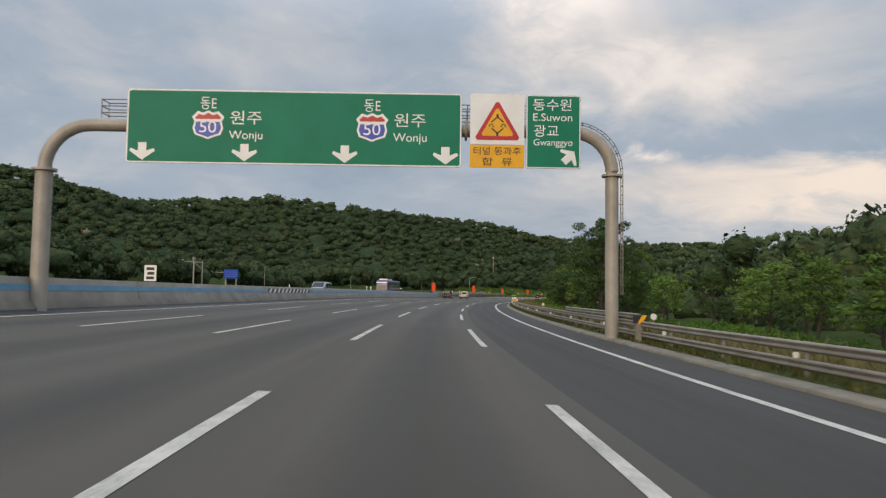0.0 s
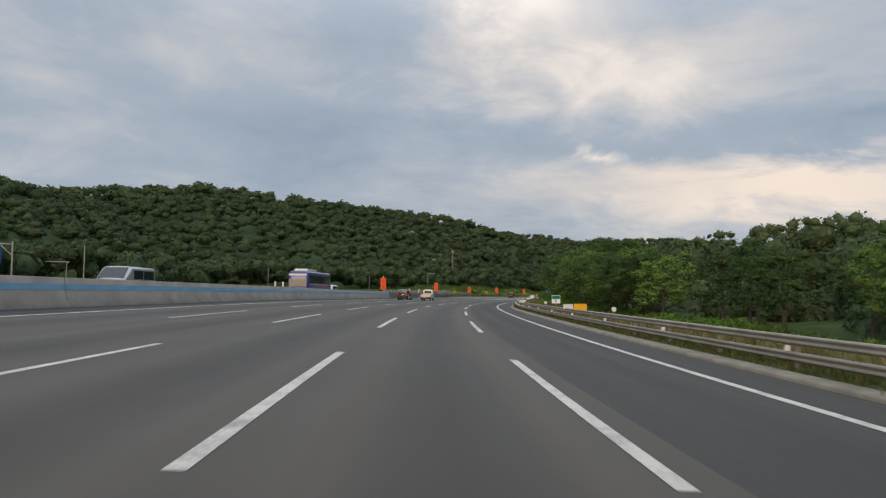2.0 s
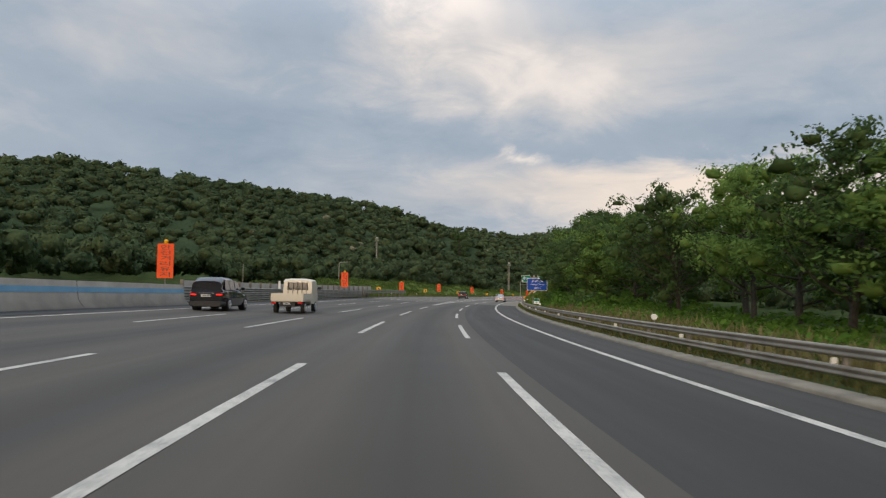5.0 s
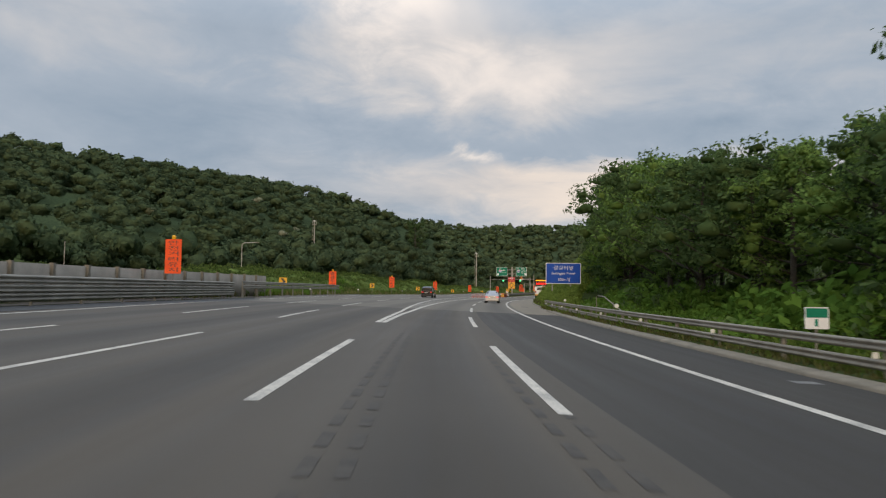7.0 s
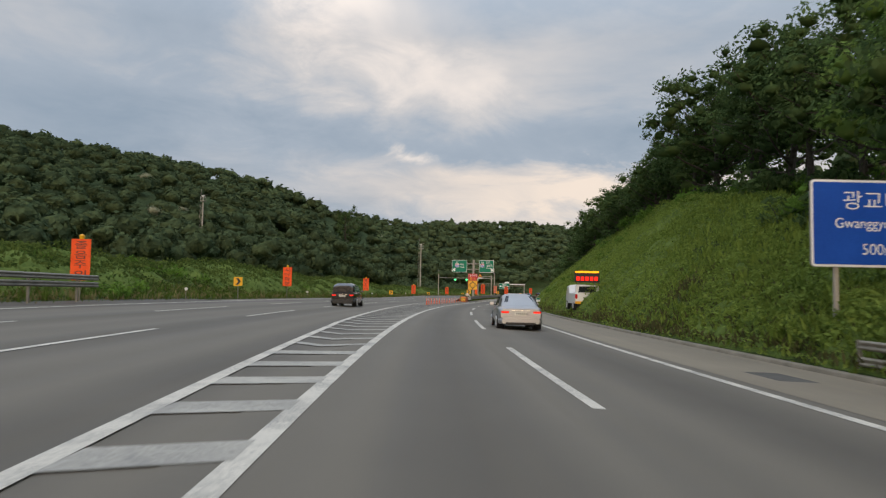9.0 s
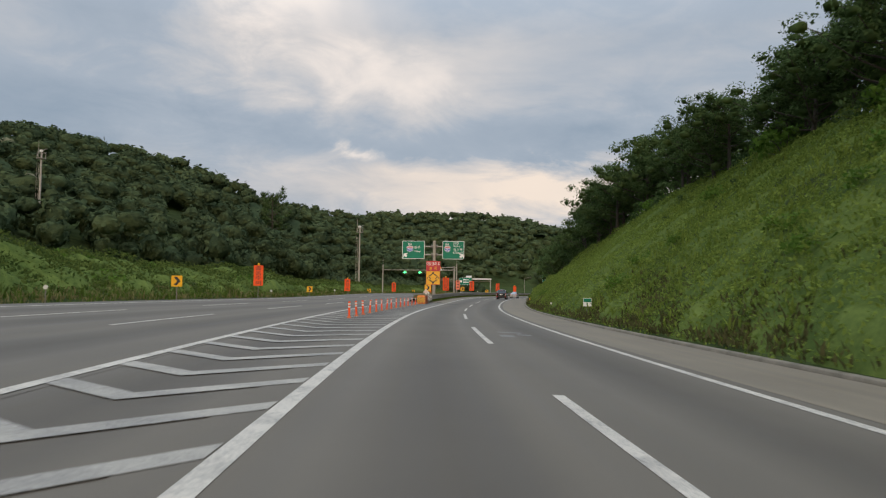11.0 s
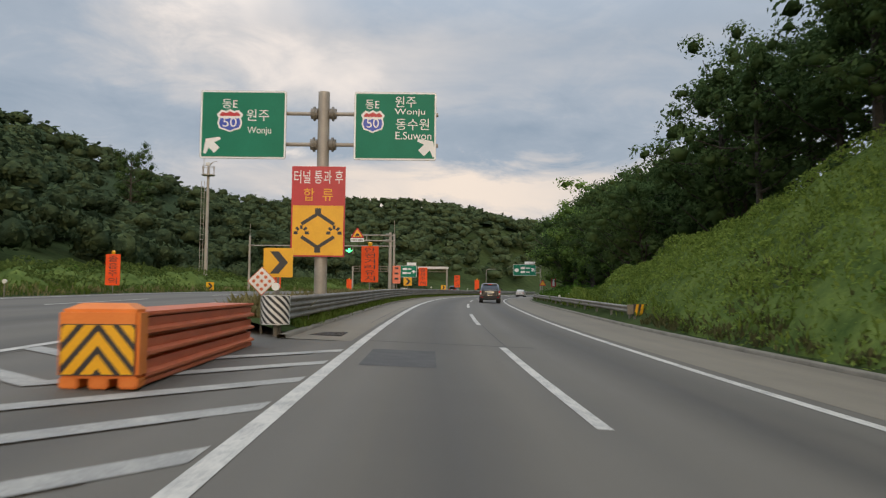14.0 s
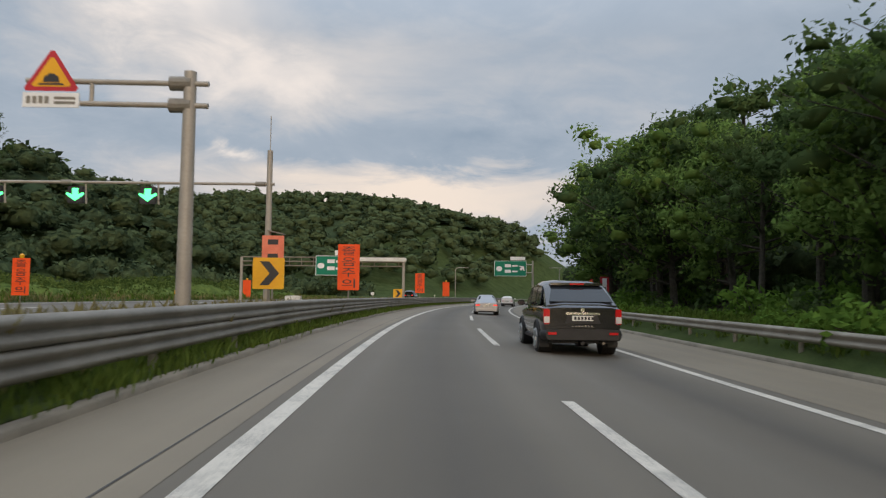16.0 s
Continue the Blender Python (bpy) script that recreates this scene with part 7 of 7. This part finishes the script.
def pickup_suv():
    """The black sport pickup: y runs forward, its tail at y = 0."""
    g = thing("pickup_car", stand(436.2, 1.8), "glossy black sport pickup with a canopied bed", "car")
    hw = 0.93
    rings = [section(0.0, 0.88, 0.52, 1.12, 0.05, 0.05, 0.0), section(0.08, 0.91, 0.46, 1.16, 0.05), section(0.5, hw, 0.40, 1.17), section(1.6, hw, 0.38, 1.16), section(2.6, hw, 0.38, 1.13), section(3.5, hw, 0.38, 1.10), section(4.2, 0.92, 0.40, 1.06), section(4.75, 0.86, 0.42, 0.98), section(4.97, 0.76, 0.46, 0.86, 0.08)]
    part("body", loft(rings), BLACK_CAR, g, smooth=True)
    cab = [section(0.10, 0.86, 1.06, 1.20, 0.04, -0.02, 0.01), section(0.80, 0.80, 1.08, 1.62, 0.08, -0.06), section(1.15, 0.79, 1.1, 1.74, 0.09, -0.08), section(1.9, 0.78, 1.1, 1.79, 0.09, -0.08), section(2.7, 0.78, 1.1, 1.77, 0.09, -0.08), section(3.05, 0.78, 1.1, 1.67, 0.09, -0.08), section(3.75, 0.80, 1.05, 1.14, 0.02, -0.04, 0.0)]
    part("cabin", loft(cab), BLACK_CAR, g, smooth=True)
    quad("rear_window", [(-0.76, 0.17, 1.275), (0.76, 0.17, 1.275), (0.62, 0.74, 1.64), (-0.62, 0.74, 1.64)], CAR_GLASS, g, "dark sloping rear window", 0.02)
    part("roof_spoiler", a_box(-0.64, 0.64, 0.70, 1.05, 1.67, 1.73, bevel=0.02), BLACK_CAR, g)
    part("brake_lamp", a_box(-0.17, 0.17, 0.685, 0.705, 1.68, 1.715), TAIL_RED, g, "high red brake lamp")
    for side in (-1, 1):
        x = side * 0.872
        for y0, y1, y2, y3 in ((2.62, 3.42, 2.72, 2.98), (1.72, 2.52, 1.74, 2.62), (0.86, 1.62, 1.02, 1.62)):
            quad("side_window", [(x + side * 0.012, y0, 1.20), (x + side * 0.012, y1, 1.18), (side * 0.795, y3 + 0.04, 1.62), (side * 0.795, y2, 1.64)][::side], CAR_GLASS, g, "dark side window", 0.02)
        part("side_moulding", a_box(side * 0.94 - 0.012, side * 0.94 + 0.012, 1.3, 3.5, 0.68, 0.72, bevel=0.008), CHROME, g)
        part("sill", a_box(side * 0.90 - 0.05, side * 0.90 + 0.05, 1.3, 3.3, 0.34, 0.42, bevel=0.02), TRIM, g)
        mirror(g, side * 1.06, 3.22, 1.22, BLACK_CAR)
        part("door_handle", a_box(side * 0.945 - 0.02, side * 0.945 + 0.02, 1.8, 1.98, 1.02, 1.06, bevel=0.01), BLACK_CAR, g)
        part("door_handle", a_box(side * 0.945 - 0.02, side * 0.945 + 0.02, 2.72, 2.9, 1.01, 1.05, bevel=0.01), BLACK_CAR, g)
        lamp_ = part("tail_lamp", a_box(side * 0.845 - 0.07, side * 0.845 + 0.075, -0.03, 0.2, 0.74, 1.10, bevel=0.02), TAIL_RED, g, "tall red and clear tail lamp")
        part("clear_lens", a_box(side * 0.845 - 0.062, side * 0.845 + 0.066, -0.037, 0.0, 0.77, 0.92, bevel=0.006), TAIL_CLEAR, lamp_)
        part("reflector", a_box(side * 0.72 - 0.10, side * 0.72 + 0.10, -0.085, -0.06, 0.50, 0.56), TAIL_RED, g)
        for y in (0.98, 4.02):
            arch = [(side * 0.935, y + 0.44 * math.cos(a), 0.37 + 0.44 * math.sin(a)) for a in np.linspace(0.0, math.pi, 13)]
            part("wheel_arch", a_tube(arch, 0.035, 6), TRIM, g)
            part("wheel_well", a_tube([(side * 0.62, y, 0.40), (side * 0.943, y, 0.40)], 0.42, 20), TRIM, g)
            wheel(g, side * 0.83, y, 0.37, 0.25, side)
        part("mud_flap", a_box(side * 0.83 - 0.12, side * 0.83 + 0.12, 0.50, 0.53, 0.18, 0.45), TRIM, g)
    part("bumper", loft([section(-0.06, 0.86, 0.38, 0.62, 0.04, 0.04, 0.0), section(0.05, 0.93, 0.36, 0.64, 0.04, 0.04, 0.0), section(0.45, 0.94, 0.38, 0.62, 0.04, 0.04, 0.0)]), TRIM, g, "black plastic bumper", smooth=True)
    gate = part("tailgate", plate(rounded(-0.74, 0.74, 0.66, 1.13, 0.04), 0.04, -0.02), BLACK_CAR, g)
    part("plate_recess", plate([(-0.42, 0.76), (0.42, 0.76), (0.34, 0.98), (-0.34, 0.98)], 0.012, -0.028), TRIM, gate)
    part("gate_bar", a_box(-0.40, 0.40, -0.06, -0.02, 0.965, 1.02, bevel=0.015), CHROME, gate, "chrome tailgate bar")
    part("badge", a_tube([(0, -0.028, 1.075), (0, -0.02, 1.075)], 0.05, 16), CHROME, gate)
    for k in range(7):
        part("badge_bar", a_box(-0.25 + 0.075 * k, -0.21 + 0.075 * k, -0.026, -0.02, 0.685, 0.71), CHROME, gate)
    plate_bars(g, 0, -0.032, 0.885, 0.50, 0.12)
    part("underbody", a_box(-0.72, 0.72, 0.3, 4.6, 0.28, 0.42), TRIM, g)
    part("tow_hook", a_tube([(0, -0.02, 0.30), (0, 0.3, 0.32)], 0.05, 8), TRIM, g)
    part("exhaust", a_tube([(0.5, 0.0, 0.30), (0.5, 0.5, 0.30)], 0.035, 8), STEEL, g)


pickup_suv()


def saloon(s, d, paint, label, lit, tall=1.45, estate=False, scale=1.0, turn=0.0, name="car"):
    """A saloon or a tall estate seen from its tail; y runs forward."""
    g = thing(name, stand(s, d, 0, turn) @ Matrix.Scale(scale, 4), label, "car")
    hw, L = 0.90, 4.75
    waist = 0.92 if not estate else 1.02
    rings = [section(0.0, 0.80, 0.42, waist - 0.06, 0.08, 0.08, 0.0), section(0.16, 0.87, 0.34, waist, 0.08), section(0.9, hw, 0.28, waist + 0.02, 0.08), section(2.0, hw, 0.26, waist, 0.08), section(3.2, hw, 0.26, waist - 0.03, 0.08), section(4.1, 0.88, 0.28, waist - 0.14, 0.10), section(4.6, 0.80, 0.32, waist - 0.24, 0.10), section(L, 0.66, 0.38, waist - 0.34, 0.08)]
    part("body", loft(rings), paint, g, smooth=True)
    if estate:
        cab = [section(0.10, 0.74, waist - 0.02, tall - 0.22, 0.10, -0.06), section(0.42, 0.72, waist - 0.02, tall - 0.02, 0.12, -0.10), section(1.6, 0.70, waist - 0.02, tall, 0.12, -0.12), section(2.5, 0.70, waist - 0.02, tall - 0.04, 0.12, -0.12), section(3.45, 0.78, waist - 0.08, waist + 0.02, 0.02, -0.02, 0.0)]
        back = [(-0.62, waist + 0.06), (0.62, waist + 0.06), (0.54, tall - 0.16), (-0.54, tall - 0.16)]
        glass_at, lean = 0.02, -20
        sides = ((0.45, 1.2, 0.62, 1.2), (1.3, 2.1, 1.3, 2.08), (2.2, 3.1, 2.18, 2.6))
    else:
        cab = [section(0.55, 0.76, waist - 0.02, waist + 0.04, 0.03, -0.04, 0.0), section(1.25, 0.68, waist - 0.02, tall - 0.06, 0.12, -0.14), section(1.9, 0.66, waist - 0.02, tall, 0.12, -0.15), section(2.5, 0.67, waist - 0.02, tall - 0.02, 0.12, -0.14), section(3.6, 0.78, waist - 0.08, waist + 0.0, 0.02, -0.02, 0.0)]
        sides = ((1.15, 1.95, 1.45, 1.95), (2.05, 2.95, 2.05, 2.6))
        back, glass_at, lean = None, 0.6, 0
    part("cabin", loft(cab), paint, g, smooth=True)
    if back:
        part("rear_window", plate(back, 0.02, 0.0), CAR_GLASS, g, "dark rear window", at=pose(0, glass_at + 0.06, 0) @ pose(0, 0, waist, lean, 0, 0) @ pose(0, 0, -waist))
    else:
        quad("rear_window", [(-0.66, 0.63, waist + 0.07), (0.66, 0.63, waist + 0.07), (0.52, 1.19, tall - 0.08), (-0.52, 1.19, tall - 0.08)], CAR_GLASS, g, "sloping dark rear window", 0.02)
    for side in (-1, 1):
        for y0, y1, y2, y3 in sides:
            quad("side_window", [(side * 0.835, y0, waist + 0.05), (side * 0.835, y1, waist + 0.03), (side * 0.735, y3, tall - 0.13), (side * 0.735, y2, tall - 0.13)][::side], CAR_GLASS, g, "dark side window", 0.02)
        lamp_ = part("tail_lamp", a_box(side * 0.64 - 0.17, side * 0.64 + 0.19, -0.01, 0.24, waist - 0.27, waist - 0.13, bevel=0.03), TAIL_RED, g)
        if lit:
            part("lit_lens", a_box(side * 0.64 - 0.13, side * 0.64 + 0.14, -0.018, 0.0, waist - 0.24, waist - 0.17, bevel=0.006), TAIL_LIT, lamp_, "lit red lens")
        mirror(g, side * 0.99, 3.0, waist + 0.10, paint)
        for y in (0.95, 3.85):
            part("wheel_well", a_tube([(side * 0.6, y, 0.34), (side * 0.905, y, 0.34)], 0.36, 18), TRIM, g)
            wheel(g, side * 0.80, y, 0.32, 0.22, side)
    part("bumper", loft([section(-0.05, 0.76, 0.26, 0.48, 0.05, 0.05, 0.0), section(0.06, 0.86, 0.24, 0.50, 0.05, 0.05, 0.0), section(0.4, 0.90, 0.24, 0.48, 0.05, 0.05, 0.0)]), TRIM if estate else paint, g, smooth=True)
    part("diffuser", a_box(-0.62, 0.62, -0.055, 0.1, 0.22, 0.33, bevel=0.02), TRIM, g, "black lower bumper")
    part("boot_bar", a_box(-0.36, 0.36, -0.02, 0.06, waist - 0.14, waist - 0.12, bevel=0.006), CHROME, g)
    plate_bars(g, 0, -0.01, waist - 0.26, 0.50, 0.11)
    part("underbody", a_box(-0.7, 0.7, 0.2, 4.4, 0.2, 0.32), TRIM, g)
    return g


# One saloon and one crossover that move, each stood repeatedly for the camera's view.
saloon(278.5, 1.55, SILVER_CAR, "silver saloon with lit red tail lamps", True)
saloon(172.0, -12.7, BLACK_CAR, "black crossover in the middle lane, one moving car stood thrice", True, 1.68, True)
saloon(302.0, -9.4, BLACK_CAR, "same black crossover again, stood on the main carriageway", True, 1.68, True)
saloon(548.0, -17.5, BLACK_CAR, "same black crossover a third time, far along the main carriageway", True, 1.68, True)
saloon(472.5, 1.1, SILVER_CAR, "same silver saloon again, stood ahead in the slow lane", True)
saloon(527.0, 1.9, WHITE_CAR, "distant white hatchback in the slow lane", False, 1.5, True)


def small_truck():
    g = thing("small_truck", stand(174.0, -9.1), "cream small truck with an open load bed", "truck")
    part("cab", loft([section(2.6, 0.80, 0.5, 1.75, 0.10), section(2.75, 0.84, 0.48, 1.86, 0.10), section(3.9, 0.84, 0.46, 1.84, 0.10), section(4.45, 0.80, 0.46, 1.25, 0.10), section(4.6, 0.74, 0.5, 1.1, 0.1)]), CREAM_CAR, g, smooth=True)
    quad("rear_window", [(-0.6, 2.59, 1.25), (0.6, 2.59, 1.25), (0.56, 2.59, 1.66), (-0.56, 2.59, 1.66)], CAR_GLASS, g, "dark rear window")
    part("bed_floor", a_box(-0.85, 0.85, 0.0, 2.55, 0.62, 0.72, bevel=0.01), CREAM_CAR, g)
    part("tailgate", a_box(-0.85, 0.85, -0.03, 0.02, 0.66, 1.05, bevel=0.01), CREAM_CAR, g)
    for side in (-1, 1):
        part("side_board", a_box(side * 0.85 - 0.02, side * 0.85 + 0.02, 0.0, 2.55, 0.68, 1.05, bevel=0.01), CREAM_CAR, g)
        part("tail_lamp", a_box(side * 0.70 - 0.12, side * 0.70 + 0.12, -0.06, 0.0, 0.50, 0.60, bevel=0.01), TAIL_RED, g)
        for k in range(3):
            part("headboard_bar", a_tube([(side * 0.26 * k, 2.5, 0.7), (side * 0.26 * k, 2.5, 1.7)], 0.02, 6), STEEL, g)
        mirror(g, side * 1.0, 3.9, 1.35, TRIM)
        for y in (0.7, 3.7):
            wheel(g, side * 0.72, y, 0.30, 0.2, side)
    part("chassis", a_box(-0.4, 0.4, 0.1, 4.3, 0.36, 0.62), TRIM, g)
    plate_bars(g, 0, -0.04, 0.52, 0.4, 0.1)


small_truck()


def sign_truck():
    g = thing("sign_truck", stand(299.0, 7.9, land(299.0, 8.6).item() * 0.35 + 0.25), "white works truck with a red message board", "truck")
    part("body", loft([section(0.0, 0.84, 0.5, 1.15, 0.06), section(0.3, 0.9, 0.45, 1.2, 0.06), section(2.6, 0.9, 0.45, 1.2, 0.06), section(3.0, 0.9, 0.45, 1.75, 0.1), section(4.1, 0.88, 0.45, 1.72, 0.1), section(4.8, 0.82, 0.5, 1.15, 0.1)]), WHITE_CAR, g, smooth=True)
    part("hatch_window", plate([(-0.62, 1.2), (0.62, 1.2), (0.55, 1.62), (-0.55, 1.62)], 0.03, 0.2), CAR_GLASS, g, "dark rear window")
    part("hatch", a_box(-0.78, 0.78, 0.22, 0.5, 1.15, 1.72, bevel=0.06), WHITE_CAR, g)
    for side in (-1, 1):
        part("tail_lamp", a_box(side * 0.78 - 0.08, side * 0.78 + 0.08, -0.03, 0.1, 0.78, 1.08, bevel=0.02), TAIL_RED, g)
        part("board_leg", a_tube([(side * 0.55, 0.4, 1.6), (side * 0.55, 0.4, 2.0)], 0.04, 8), DULL_STEEL, g)
        for y in (0.8, 3.9):
            wheel(g, side * 0.76, y, 0.33, 0.22, side)
    board = part("message_board", a_box(-0.85, 0.85, 0.3, 0.5, 1.9, 2.55, bevel=0.02), TRIM, g, "black message board with red lamps")
    for k in range(5):
        part("red_lamp", a_box(-0.74 + 0.31 * k, -0.52 + 0.31 * k, 0.288, 0.3, 2.02, 2.3), TAIL_LIT, board)
    part("amber_strip", a_box(-0.8, 0.8, 0.28, 0.5, 2.55, 2.68, bevel=0.02), AMBER, board, "glowing amber beacon strip")
    part("bumper", a_box(-0.86, 0.86, -0.08, 0.05, 0.42, 0.6, bevel=0.03), YELLOW_SIGN, g, "yellow striped bumper")
    part("chassis", a_box(-0.6, 0.6, 0.2, 4.5, 0.2, 0.5), TRIM, g)


sign_truck()


def coach():
    g = thing("coach", stand(151.5, -20.6, 0.1, 180), "dark blue coach with a white roof pod", "coach")
    part("body", loft([section(0.0, 1.18, 0.4, 3.05, 0.15, 0.03), section(0.25, 1.24, 0.35, 3.2, 0.18, 0.03), section(11.2, 1.24, 0.35, 3.2, 0.18, 0.03), section(11.6, 1.2, 0.36, 3.1, 0.2, 0.03), section(11.75, 1.1, 0.4, 2.9, 0.2, 0.03)]), BLUE_CAR, g, smooth=True)
    part("roof_pod", a_box(-0.85, 0.85, 6.0, 10.5, 3.18, 3.5, bevel=0.1), WHITE_CAR, g, "white air-conditioning pod")
    part("windscreen", quad("windscreen_pane", [(-1.08, 11.78, 1.35), (-1.08, 11.72, 2.6), (1.08, 11.72, 2.6), (1.08, 11.78, 1.35)], CAR_GLASS, g, "wide dark windscreen", 0.03).data, None, g, at=pose(0, 0.01, 0))
    part("front_panel", a_box(-1.1, 1.1, 11.72, 11.80, 2.62, 2.85, bevel=0.02), WHITE_CAR, g)
    for side in (-1, 1):
        for k in range(6):
            y = 0.5 + 1.78 * k
            quad("side_window", [(side * 1.262, y, 1.75), (side * 1.262, y + 1.7, 1.75), (side * 1.258, y + 1.7, 2.7), (side * 1.258, y, 2.7)][::side], CAR_GLASS, g, "dark side window", 0.03)
        part("pale_stripe", a_box(side * 1.265 - 0.008, side * 1.265 + 0.008, 0.3, 11.0, 1.58, 1.63), WHITE_CAR, g)
        for y in (2.6, 8.9):
            wheel(g, side * 1.08, y, 0.5, 0.3, side, 8)
        part("head_lamp", a_box(side * 0.9 - 0.15, side * 0.9 + 0.15, 11.7, 11.8, 0.75, 0.95, bevel=0.03), TAIL_CLEAR, g)
    part("chassis", a_box(-1.0, 1.0, 0.4, 11.4, 0.2, 0.5), TRIM, g)


coach()


def van(s, d, paint, label):
    g = thing("van", stand(s, d, 0, 180), label, "van")
    part("body", loft([section(0.0, 0.86, 0.4, 1.85, 0.1, 0.03), section(0.2, 0.92, 0.35, 2.0, 0.12, 0.03), section(3.4, 0.92, 0.35, 2.0, 0.12, 0.03), section(4.3, 0.90, 0.36, 1.25, 0.1, 0.03), section(4.9, 0.82, 0.4, 0.95, 0.1, 0.03)]), paint, g, smooth=True)
    quad("windscreen", [(-0.78, 4.26, 1.32), (-0.70, 3.52, 1.95), (0.70, 3.52, 1.95), (0.78, 4.26, 1.32)], CAR_GLASS, g, "dark windscreen", 0.03)
    for side in (-1, 1):
        for y0, y1 in ((0.4, 1.8), (1.95, 3.2)):
            quad("side_window", [(side * 0.942, y0, 1.25), (side * 0.942, y1, 1.25), (side * 0.93, y1, 1.78), (side * 0.93, y0, 1.78)][::side], CAR_GLASS, g, "dark side window", 0.02)
        for y in (0.9, 3.9):
            wheel(g, side * 0.8, y, 0.33, 0.22, side)
    part("chassis", a_box(-0.7, 0.7, 0.3, 4.4, 0.2, 0.4), TRIM, g)


van(100.0, -20.8, SILVER_CAR, "silver van on the opposite carriageway")
van(172.0, -24.4, WHITE_CAR, "white van on the opposite carriageway")
